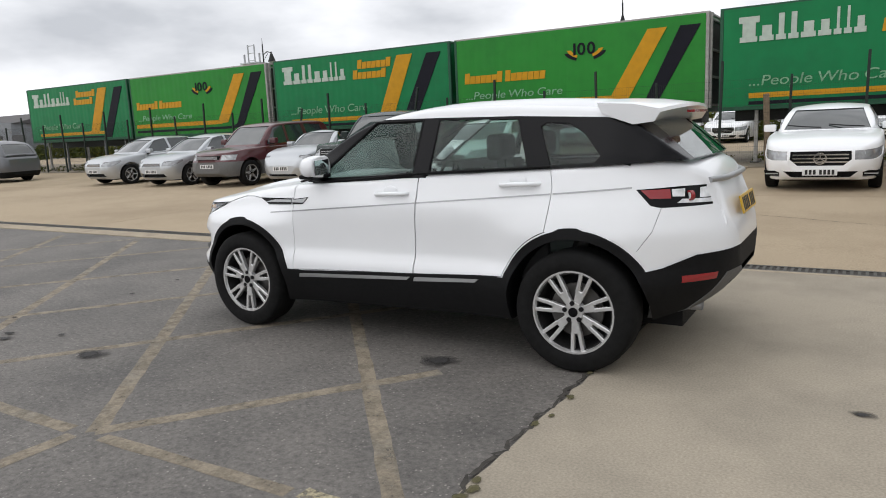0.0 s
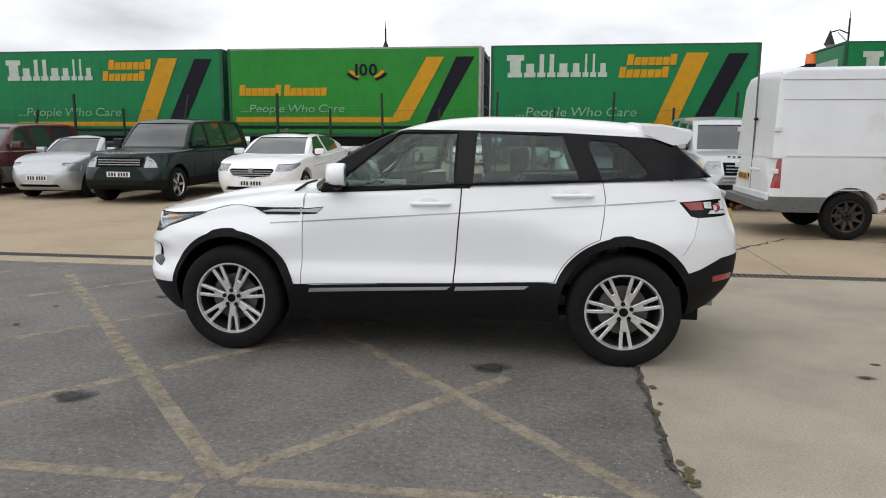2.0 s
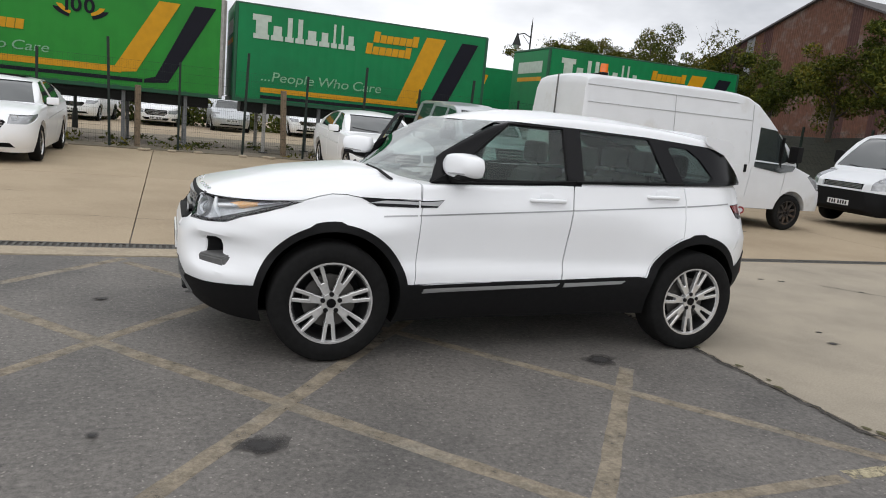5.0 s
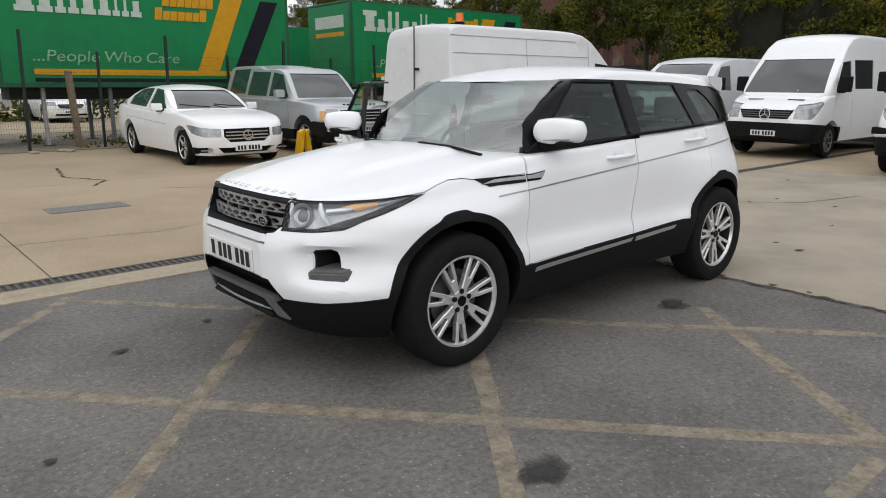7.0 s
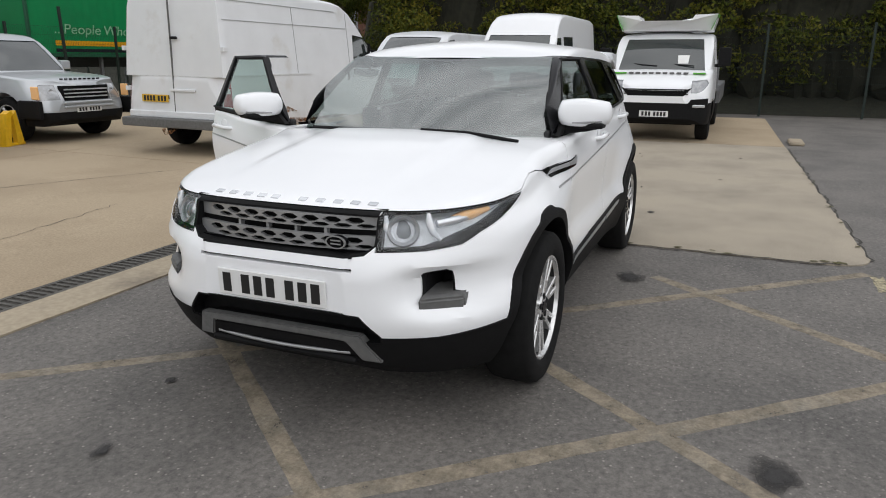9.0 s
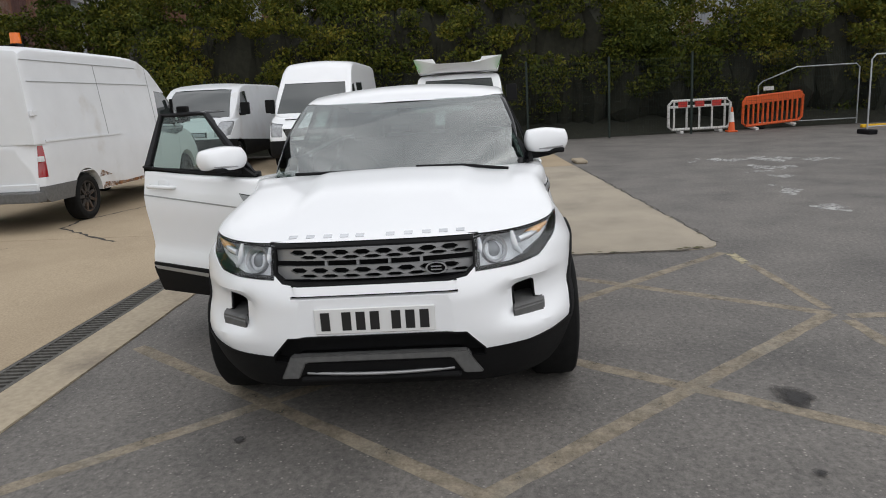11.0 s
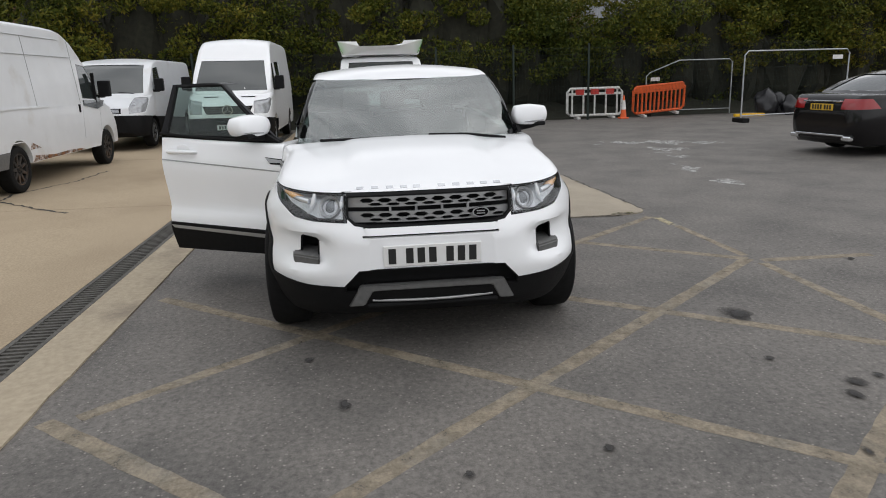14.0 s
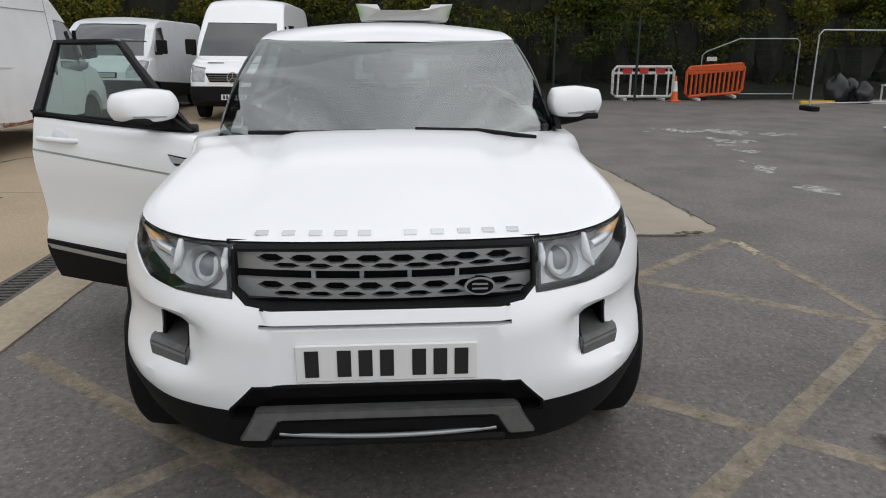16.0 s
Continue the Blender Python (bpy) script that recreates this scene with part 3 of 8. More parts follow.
        strip([(0.03, 0.09), (0.745, 0.09), (0.745, 0.125), (0.03, 0.125)], M_navy, "navy_line")
        strip([(0.655, 0.165), (0.725, 0.19), (0.858, 0.885), (0.792, 0.885), (0.66, 0.225)], M_orange, "amber_stripe", 1)
        strip([(0.75, 0.09), (0.825, 0.11), (0.972, 0.885), (0.904, 0.885), (0.785, 0.16), (0.75, 0.125)], M_navy, "navy_stripe", 1)
        for k in range(14):
            u, h_ = 0.045 + 0.0245 * k + 0.012 * (k > 6), 0.125 if k in (0, 6, 7) else 0.09
            strip([(u, 0.465), (u + 0.0225, 0.465), (u + 0.026, 0.465 + h_), (u + 0.0035, 0.465 + h_)], M_orange, "amber_word_bar", 1)
        words_mesh(("1", "0", "0"), 0.46, M_navy, "anniversary_digit", th, Matrix.Translation((0.515 * L, fy - 0.004, TZ0 + 0.69 * H)) @ UPRIGHT, "navy digit", 0, 0.085 * L, 0.01, 0.1)
        for sgn in (-1, 1):
            pts = []
            for r, span in ((0.42, (25, 78)), (0.33, (72, 30))):
                for k in range(8):
                    a = radians(span[0] + (span[1] - span[0]) * k / 7)
                    pts.append((0.56 + sgn * r * math.sin(a) * 1.5 / L, 0.74 - r * math.cos(a) * 0.75 / H + 0.0))
            strip(pts, M_navy, "wreath", 1)
            strip([(0.56 + sgn * (abs(x - 0.56) * 0.86 + 0.001), z + 0.03) for x, z in pts], M_orange, "wreath", 2)
        words_mesh(("...People", "Who", "Care"), 0.32, M_slogan, "slogan_letter", th, Matrix.Translation((0.05 * L, fy - 0.004, TZ0 + 0.28 * H)) @ UPRIGHT, "pale slogan lettering", 0.15, 0.42 * L)
    if not tone:
        part("end_panel", box(-0.004, 0.03, 0.05, TD - 0.05, TZ0 + 0.15, TZ1 - 0.08), green, th)
        for z0, z1, m in ((0.70, 0.84, M_letter), (0.60, 0.65, M_orange)):
            part("end_bar", box(-0.012, 0.01, 0.35, TD - 0.5, TZ0 + z0 * H, TZ0 + z1 * H), m, th)
    # chassis and standing legs
    part("chassis", box(0.3, L - 0.3, 0.75, 1.75, TZ0 - 0.28, TZ0), M_iron, th)
    for x in (0.9, 2.4, L - 2.4, L - 0.9):
        for y in (0.25, TD - 0.25):
            part("leg", box(x - 0.045, x + 0.045, y - 0.045, y + 0.045, 0.18, TZ0, 0.006), M_steel_dull if x > 1 else M_trailer_end, th)
            part("foot", box(x - 0.12, x + 0.12, y - 0.12, y + 0.12, 0.165, 0.19), M_iron, th)
    return th


for spec in TRAILERS:
    swap_body(*spec)
# a further box seen end on through the gap in the row
far_box = empty("swap_body", pose(7.0, 27.5, 0.16), "bright green curtain-sided lorry box parked farther back", "lorry box", "row of lorry boxes")
part("body", box(-4, 3.4, 0, 2.5, 1.35, 3.7, 0.02), M_green, far_box)
part("bottom_rail", box(-4, 3.4, -0.01, 2.51, 1.2, 1.35), M_green_dk, far_box)
part("amber_stripe", prism([(-0.9, 1.5), (-0.4, 1.5), (0.3, 3.4), (-0.2, 3.4)], "y", -0.02, 0.01), M_orange, far_box)
for x in (-3.2, 2.6):
    for y in (0.3, 2.2):
        part("leg", box(x - 0.06, x + 0.06, y - 0.06, y + 0.06, 0, 1.2), M_steel_dull, far_box)

# ---- mesh fence ----
FY = 19.2
fence = empty("fence", pose(0, FY, 0.12), "dark green steel post fence with thin mesh wires", "fence", kind="structure")
tall, short = box(-0.03, 0.03, -0.03, 0.03, 0.0, 2.56, 0.004), box(-0.028, 0.028, -0.028, 0.028, 0.0, 2.15, 0.004)
meshes = []
for b, nm in ((tall, "post"), (short, "post")):
    me = bpy.data.meshes.new(nm)
    b.to_mesh(me)
    b.free()
    me.materials.append(M_fence)
    meshes.append(me)
for k in range(-27, 9):
    ob = new("post", meshes[k % 2])
    ob.parent = fence
    rr = random.Random(k)
    ob.matrix_local = pose(1.55 * k, 0, 0.04, rr.uniform(-1, 1), rr.uniform(-1.6, 1.6) + (9 if k in (-11, -8) else 0), 0)
bm = bmesh.new()
for z in [0.12 + 0.2 * k for k in range(11)]:
    add_box(bm, -42, 13, -0.036, -0.032, z, z + 0.004)
for k in range(1100):
    add_box(bm, -42 + 0.05 * k, -42 + 0.05 * k + 0.0025, -0.039, -0.036, 0.12, 2.12)
tagged(part("mesh_wire", bm, M_fence, fence), kind="stuff")
for k, x in enumerate((-9.1, -5.6, -2.0, -12.7)):
    rr = random.Random(50 + k)
    st = tagged(part("timber_post", box(-0.06, 0.06, -0.06, 0.06, 0.12, 1.6 + 0.3 * rr.random(), 0.01), M_wood), "weathered timber post behind the fence", "post", "old posts")
    st.matrix_world = pose(x, FY + 0.35, 0, 0, rr.uniform(-3, 3), 20)

# ---- vehicle materials ----
M_white = mat("white_car_paint", (0.87, 0.88, 0.895), 0.25, coat=0.35, vary=0.015, scale=3)
M_white_old = mat("white_van_paint", (0.70, 0.715, 0.735), 0.35, coat=0.3, vary=0.04, scale=3, second=(0.55, 0.53, 0.5), second_scale=1.6, second_lo=0.55, second_hi=0.8)
M_silver = mat("silver_car_paint", (0.5, 0.52, 0.54), 0.3, 0.5, coat=0.5, vary=0.03, scale=3)
M_maroon = mat("maroon_car_paint", (0.075, 0.012, 0.016), 0.28, 0.1, coat=0.6, vary=0.05, scale=3)
M_dkgreen = mat("dark_green_car_paint", (0.006, 0.017, 0.015), 0.25, 0.1, coat=0.2, spec=0.3, vary=0.05, scale=3)
M_blackpaint = mat("black_car_paint", (0.005, 0.0045, 0.005), 0.2, coat=0.25, spec=0.3)
M_greypaint = mat("grey_car_paint", (0.13, 0.135, 0.145), 0.3, 0.4, coat=0.5, vary=0.03)
M_grey_plastic = mat("grey_plastic", (0.115, 0.115, 0.113), 0.6, vary=0.2, scale=30, bump=0.1, bump_scale=200)
M_trim_silver = mat("satin_silver_trim", (0.38, 0.385, 0.39), 0.4, 0.6, vary=0.05)
M_alloy = mat("alloy_wheel_silver", (0.74, 0.74, 0.735), 0.25, 0.68, vary=0.15, scale=22)
M_chrome = mat("chrome", (0.75, 0.76, 0.78), 0.12, 1.0)
M_grille = mat("grey_grille_mesh", (0.35, 0.355, 0.36), 0.36, 0.45, vary=0.05)
M_lamp_house = mat("lamp_housing", (0.03, 0.031, 0.033), 0.3)
M_lamp_white = mat("lamp_reflector", (0.72, 0.74, 0.76), 0.18, 0.6)
M_lamp_grey = mat("smoked_headlamp", (0.34, 0.35, 0.36), 0.15, 0.4, coat=0.6, vary=0.3, scale=14)
M_lamp_bezel = mat("lamp_bezel", (0.34, 0.345, 0.35), 0.3, 0.5)
M_lens = mat("projector_lens", (0.2, 0.21, 0.22), 0.08, coat=0.8)
M_lamp_mid = mat("bright_lamp_reflector", (0.74, 0.75, 0.76), 0.28, 0.1, vary=0.35, scale=16)
M_drl = mat("white_light_blade", (0.86, 0.88, 0.9), 0.25)
M_amber = mat("amber_lens", (0.9, 0.50, 0.20), 0.2, coat=0.5)
M_beacon = mat("orange_beacon", (0.75, 0.16, 0.01), 0.25, coat=0.5)
M_red = mat("red_lens", (0.28, 0.012, 0.015), 0.15, coat=0.6)
M_mirror = mat("mirror_glass", (0.5, 0.52, 0.54), 0.03, 1.0)
M_red_bright = mat("red_ring_lens", (0.3, 0.015, 0.02), 0.15, coat=0.6)
M_plate_w = mat("white_number_plate", (0.75, 0.75, 0.74), 0.4)
M_plate_y = mat("yellow_number_plate", (0.62, 0.38, 0.03), 0.4)
M_plate_ink = mat("number_plate_black", (0.012, 0.012, 0.012), 0.5)
M_seat = mat("grey_leather_seat", (0.06, 0.058, 0.056), 0.6, vary=0.15, scale=20, bump=0.15)
M_dash = mat("dark_dashboard", (0.02, 0.02, 0.021), 0.65, vary=0.15, scale=30)
M_headliner = mat("pale_headliner", (0.42, 0.41, 0.39), 0.9)
M_paper = mat("paper_notice", (0.8, 0.8, 0.78), 0.7)
M_yellow_paper = mat("yellow_paper_notice", (0.75, 0.55, 0.06), 0.7)
M_glass = glass_mat("clear_car_glass", (0.58, 0.64, 0.625), see=0.81, graze=0.5)
M_glass_side = glass_mat("green_tinted_side_glass", (0.66, 0.75, 0.72), see=0.972)
M_glass_dark = glass_mat("dark_privacy_glass", (0.48, 0.54, 0.53), see=0.975)
M_glass_lamp = glass_mat("lamp_cover", (0.93, 0.94, 0.95), see=0.97)
M_glass_far = mat("dark_window_glass", (0.03, 0.037, 0.037), 0.05, spec=0.5, coat=0.5)
M_glass_far.node_tree.nodes["Principled BSDF"].inputs["IOR"].default_value = 1.75
M_rust = mat("rust", (0.2, 0.085, 0.03), 0.9, vary=0.4, scale=25, bump=0.4, second=(0.35, 0.2, 0.1), second_scale=4, fade=9, fade_lo=0.40, fade_hi=0.6)
M_yellow = mat("yellow_clamp_paint", (0.72, 0.42, 0.01), 0.45, vary=0.15, scale=12)
M_dirty_wheel = mat("dirty_black_wheel", (0.035, 0.03, 0.026), 0.8, 0.2, vary=0.5, scale=18, second=(0.12, 0.07, 0.04), second_scale=6, second_lo=0.5, second_hi=0.75)
M_brake = mat("brake_disc", (0.10, 0.095, 0.09), 0.5, 0.7, vary=0.2, scale=12)


# ---- solids ----
def curve_of(points):
    """Piecewise-smooth function through (x, value) pairs."""
    px, py = [p[0] for p in points], [p[1] for p in points]
    n = len(px)
    h = [px[i + 1] - px[i] for i in range(n - 1)]
    d = [(py[i + 1] - py[i]) / h[i] for i in range(n - 1)]
    m = [d[0]] + [0.0] * (n - 2) + [d[-1]]
    for i in range(1, n - 1):
        m[i] = 0.0 if d[i - 1] * d[i] <= 0 else 2 * d[i - 1] * d[i] / (d[i - 1] + d[i])

    def f(x):
        if x <= px[0]:
            return py[0]
        if x >= px[-1]:
            return py[-1]
        i = 0
        while x > px[i + 1]:
            i += 1
        t = (x - px[i]) / h[i]
        return ((1 + 2 * t) * (1 - t) ** 2 * py[i] + t * (1 - t) ** 2 * h[i] * m[i] + t * t * (3 - 2 * t) * py[i + 1] + t * t * (t - 1) * h[i] * m[i + 1])
    return f


def loft(xs, top, bot, half, crown, corner, off=0.0, nz=10, nc=4, ny=6, ridge=None):
    """A closed solid of cross-sections along x: flat bottom, sides half(x, z), a rounded shoulder and a crowned top."""
    bm = bmesh.new()
    rings = []
    for x in xs:
        T, B, cr, rc = top(x) - off, bot(x) + off * 0.5, crown(x), corner(x)
        rc = min(rc, max(0.004, (T - B - cr) * 0.45))
        cr = min(cr, max(0.0, (T - B) * 0.4))
        zs = T - cr - rc
        ring = []
        for k in range(nz + 1):
            z = B + (zs - B) * k / nz
            ring.append((max(0.01, half(x, z) - off), z))
        ye = ring[-1][0]
        for k in range(1, nc + 1):
            a = math.pi / 2 * k / nc
            ring.append((max(0.008, ye - rc * (1 - math.cos(a))), zs + rc * math.sin(a)))
        yt = ring[-1][0]
        for k in range(1, ny + 1):
            y = yt * (1 - k / ny)
            ring.append((y, T - cr * (y / yt) ** 2 + (ridge(x, y) if ridge else 0.0)))
        full = [(0.0, B)] + ring[:-1] + [ring[-1]] + [(-y, z) for y, z in reversed(ring[:-1])]
        rings.append([bm.verts.new((x, y, z)) for y, z in full])
    n = len(rings[0])
    for a, b in zip(rings, rings[1:]):
        for k in range(n):
            bm.faces.new((a[k], a[(k + 1) % n], b[(k + 1) % n], b[k]))
    bm.faces.new(rings[0])
    bm.faces.new(rings[-1][::-1])
    bmesh.ops.recalc_face_normals(bm, faces=bm.faces)
    return to_mesh(bm)


def to_mesh(bm, name="solid"):
    me = bpy.data.meshes.new(name)
    bm.to_mesh(me)
    bm.free()
    return me


bench = bpy.data.scenes.new("bench")


def cut(a, b, op):
    """The mesh a with the mesh b taken away, or only what both share. Both are left as they were."""
    oa, ob = bpy.data.objects.new("tmp_a", a), bpy.data.objects.new("tmp_b", b)
    bench.collection.objects.link(oa)
    bench.collection.objects.link(ob)
    mod = oa.modifiers.new("cut", "BOOLEAN")
    mod.object, mod.operation, mod.solver = ob, op, "EXACT"
    layer = bench.view_layers[0]
    layer.update()
    me = bpy.data.meshes.new_from_object(oa.evaluated_get(layer.depsgraph))
    bpy.data.objects.remove(oa)
    bpy.data.objects.remove(ob)
    return me


def minus(a, *tools):
    for b in tools:
        a = cut(a, b, "DIFFERENCE")
    return a


def both(a, b):
    return cut(a, b, "INTERSECT")


def pm(poly, axis, a, b):
    return to_mesh(prism(poly, axis, a, b))


def pms(items):
    bm = bmesh.new()
    for it in items:
        add_prism(bm, *it)
    return to_mesh(bm)


def grown(poly, d):
    """An outline pushed outwards by d."""
    n, out = len(poly), []
    area = sum(poly[k][0] * poly[(k + 1) % n][1] - poly[(k + 1) % n][0] * poly[k][1] for k in range(n))
    s = 1 if area > 0 else -1
    for k in range(n):
        a, p, b = Vector(poly[k - 1]), Vector(poly[k]), Vector(poly[(k + 1) % n])
        u, v = (p - a).normalized(), (b - p).normalized()
        n1, n2 = Vector((u.y, -u.x)) * s, Vector((v.y, -v.x)) * s
        m = (n1 + n2)
        m = m / max(0.35, m.length) if m.length > 1e-6 else n1
        c = max(0.45, m.dot(n1))
        out.append(tuple(p + m * d / c))
    return out


def mirror_y(poly):
    return [(-y, z) for y, z in poly]


def lathe(profile, seg, centre=(0, 0, 0)):
    """A ring turned round the y axis. Profile: (radius, y)."""
    bm = bmesh.new()
    rings = [[bm.verts.new((centre[0] + r * math.cos(a), centre[1] + y, centre[2] + r * math.sin(a))) for a in (2 * math.pi * k / seg for k in range(seg))] for r, y in profile]
    n = len(rings)
    for i in range(n):
        a, b = rings[i], rings[(i + 1) % n]
        for k in range(seg):
            bm.faces.new((a[k], a[(k + 1) % seg], b[(k + 1) % seg], b[k]))
    bmesh.ops.recalc_face_normals(bm, faces=bm.faces)
    return bm


def wheel_parts(parent, x, y, z, r, rr, w, side, spokes, pairs=False, turn=0.0, rim_mat=None, name="wheel", dirty=False, seg=40):
    """A road wheel: tyre, rim, spokes, hub cap and nuts. side: +1 when its face looks to +y."""
    s = side
    tyre = part(name, lathe([(rr * 0.985, -w * 0.40), (rr + 0.014, -w * 0.47), (rr + 0.4 * (r - rr), -w * 0.52), (r - 0.022, -w * 0.47), (r - 0.006, -w * 0.40), (r, -w * 0.2), (r, w * 0.2), (r - 0.006, w * 0.40), (r - 0.022, w * 0.47), (rr + 0.4 * (r - rr), w * 0.52), (rr + 0.014, w * 0.47), (rr * 0.985, w * 0.40)], seg), M_rubber, parent, smooth=50)
    tyre.matrix_local = pose(x, y, z)
    rm = rim_mat or M_alloy
    part("rim", lathe([(rr, s * w * 0.36), (rr + 0.004, s * w * 0.44), (rr - 0.007, s * w * 0.44), (rr - 0.014, s * w * 0.36)], seg), rm, tyre, smooth=40)
    # darkened barrel and an added black disc put shade between the spokes
    part("rim_barrel", lathe([(rr, s * w * 0.36), (rr - 0.02, s * w * 0.36), (rr - 0.04, -s * w * 0.3), (rr - 0.02, -s * w * 0.38)], seg), M_iron, tyre, smooth=40)
    part("brake_disc", cyl((0, s * w * 0.02, 0), (0, s * w * 0.10, 0), rr * 0.66, seg=24), M_brake, tyre, smooth=40)
    part("wheel_back", cyl((0, -s * w * 0.30, 0), (0, -s * w * 0.26, 0), rr * 0.97, seg=24), M_black, tyre, smooth=40)
    for k in range(spokes):
        a = turn + 2 * math.pi * k / spokes
        bm = bmesh.new()
        forked = [(0.2, 0.54, 0.0, 0.0, 0.019, 0.029), (0.48, 0.965, -0.0185, -0.0315, 0.0115, 0.0115), (0.48, 0.965, 0.0185, 0.0315, 0.0115, 0.0115)]
        for inner, outer, off0, off1, w0, w1 in (forked if pairs else [(0.27, 0.92, 0.0, 0.0, 0.13 * rr, 0.09 * rr)]):
            inner, outer = inner * rr, outer * rr
            off0, off1, w0, w1 = [q * rr / 0.24 for q in (off0, off1, w0, w1)]
            pts = [(inner, off0 - w0), (inner, off0 + w0), (outer, off1 + w1), (outer, off1 - w1)]
            lo, hi = [], []
            for q, (u, v) in enumerate(pts):
                px, pz = u * math.cos(a) - v * math.sin(a), u * math.sin(a) + v * math.cos(a)
                face = s * w * (0.345 + 0.06 * (u / rr - 0.2))
                hi.append(bm.verts.new((px, face, pz)))
                lo.append(bm.verts.new((px, face - s * 0.035, pz)))
            bm.faces.new(hi)
            bm.faces.new(lo[::-1])
            for q in range(4):
                bm.faces.new((hi[q], lo[q], lo[(q + 1) % 4], hi[(q + 1) % 4]))
        bmesh.ops.recalc_face_normals(bm, faces=bm.faces)
        bmesh.ops.bevel(bm, geom=bm.edges[:], offset=0.004, segments=1, affect="EDGES")
        part("spoke", bm, rm, tyre)
    hub = part("hub", cyl((0, s * w * 0.22, 0), (0, s * w * 0.375, 0), 0.066 * rr / 0.24, 0.056 * rr / 0.24, seg=20), rm, tyre, smooth=40)
    part("hub_cap", cyl((0, s * w * 0.37, 0), (0, s * w * 0.40, 0), 0.028 * rr / 0.24, seg=14), M_black_gloss, tyre, smooth=40)
    for k in range(5):
        a = turn + 2 * math.pi * (k + 0.5) / 5
        part("wheel_nut", cyl((0.052 * math.cos(a) * rr / 0.24, s * w * 0.36, 0.052 * math.sin(a) * rr / 0.24), (0.052 * math.cos(a) * rr / 0.24, s * w * 0.395, 0.052 * math.sin(a) * rr / 0.24), 0.015, seg=8), M_black, tyre)
    return tyre


def plate_bars(parent, x, y, z, w, h, material, face, seed, tilt=0.0, groups=(4, 3)):
    """A number plate whose characters are plain upright bars. face: -1 looks to -x, +1 to +x."""
    pl = part("number_plate", box(-0.005, 0.005, -w / 2, w / 2, -h / 2, h / 2, 0.003), material, parent)
    pl.matrix_local = pose(x, y, z, 0, tilt, 0)
    step = 0.117 * w
    pos = -0.5 * (6 * step + 0.06 * w * (len(groups) - 1))
    for n in groups:
        for k in range(n):
            part("character_bar", box(face * 0.0052, face * 0.0072, pos - 0.038 * w, pos + 0.038 * w, -0.36 * h, 0.36 * h), M_plate_ink, pl)
            pos += step
        pos += 0.06 * w
    return pl

# ---- the white compact SUV: x runs from the front axle to the rear, -y is its near side ----
SX, SY = -3.953, 5.2
suv = empty("suv_car", pose(SX, SY, 0), "glossy white compact SUV, black cladding, driver's door open", "car")

f_set = curve_of([(0.2, 0.16), (0.3, 0.075), (0.36, 0.045), (0.45, 0.012), (0.52, 0.0), (0.66, 0.0), (0.73, 0.015), (0.80, 0.055), (0.87, 0.08), (0.93, 0.108), (1.0, 0.2), (1.1, 0.5)])
r_set = curve_of([(0.3, 0.2), (0.4, 0.12), (0.5, 0.05), (0.6, 0.01), (0.7, 0.0), (0.8, 0.01), (0.9, 0.055), (1.0, 0.09), (1.1, 0.12), (1.2, 0.16)])
f_plan = curve_of([(-0.12, 0.02), (-0.02, 0.22), (0.0, 0.34), (0.02, 0.44), (0.06, 0.55), (0.12, 0.655), (0.20, 0.742), (0.30, 0.81), (0.43, 0.862), (0.60, 0.893), (0.85, 0.912), (1.3, 0.92)])
r_plan = curve_of([(-0.12, 0.02), (-0.02, 0.26), (0.0, 0.36), (0.02, 0.46), (0.06, 0.56), (0.13, 0.655), (0.22, 0.74), (0.32, 0.805), (0.45, 0.86), (0.6, 0.89), (0.85, 0.915), (1.2, 0.92)])
sect = curve_of([(0.2, 0.90), (0.3, 0.955), (0.4, 0.99), (0.48, 1.010), (0.545, 1.007), (0.575, 1.000), (0.62, 0.980), (0.645, 0.977), (0.72, 0.980), (0.8, 0.987), (0.9, 0.996), (0.975, 0.993), (1.0, 0.985), (1.1, 0.958), (1.2, 0.928), (1.3, 0.9)])


def ease(t):
    t = max(0.0, min(1.0, t))
    return t * t * (3 - 2 * t)


def suv_half(x, z):
    d = x + 0.855 - f_set(z)
    d -= 0.07 * ease((z - 0.49) / 0.09) * ease((0.735 - z) / 0.06) * ease((d - 0.02) / 0.17) * ease((0.55 - d) / 0.3)
    w = min(f_plan(d), r_plan(3.475 - r_set(z) - x)) * sect(z)
    for xa in (0.0, 2.66):
        w += 0.05 * math.exp(-(((x - xa) / 0.5) ** 4)) * max(0.0, min(1.0, (1.01 - z) / 0.2)) ** 1.3
    return w - 0.055 * ease((z - 0.80) / 0.18) * ease((0.62 - x) / 0.4) * ease((x + 0.86) / 0.25)


suv_top = curve_of([(-0.856, 0.70), (-0.845, 0.735), (-0.81, 0.82), (-0.775, 0.89), (-0.75, 0.925), (-0.72, 0.945), (-0.66, 0.965), (-0.55, 0.993), (-0.35, 1.03), (-0.1, 1.07), (0.15, 1.102), (0.32, 1.118), (0.45, 1.117), (0.6, 1.108), (0.9, 1.118), (1.18, 1.134), (1.59, 1.166), (2.26, 1.193), (2.8, 1.215), (3.1, 1.228), (3.18, 1.222), (3.26, 1.205), (3.31, 1.18), (3.36, 1.10), (3.395, 1.0), (3.43, 0.9), (3.465, 0.8), (3.476, 0.72)])
suv_bot = curve_of([(-0.856, 0.46), (-0.80, 0.33), (-0.7, 0.25), (-0.5, 0.225), (0.0, 0.22), (0.5, 0.24), (2.2, 0.28), (2.9, 0.29), (3.2, 0.36), (3.4, 0.46), (3.476, 0.55)])
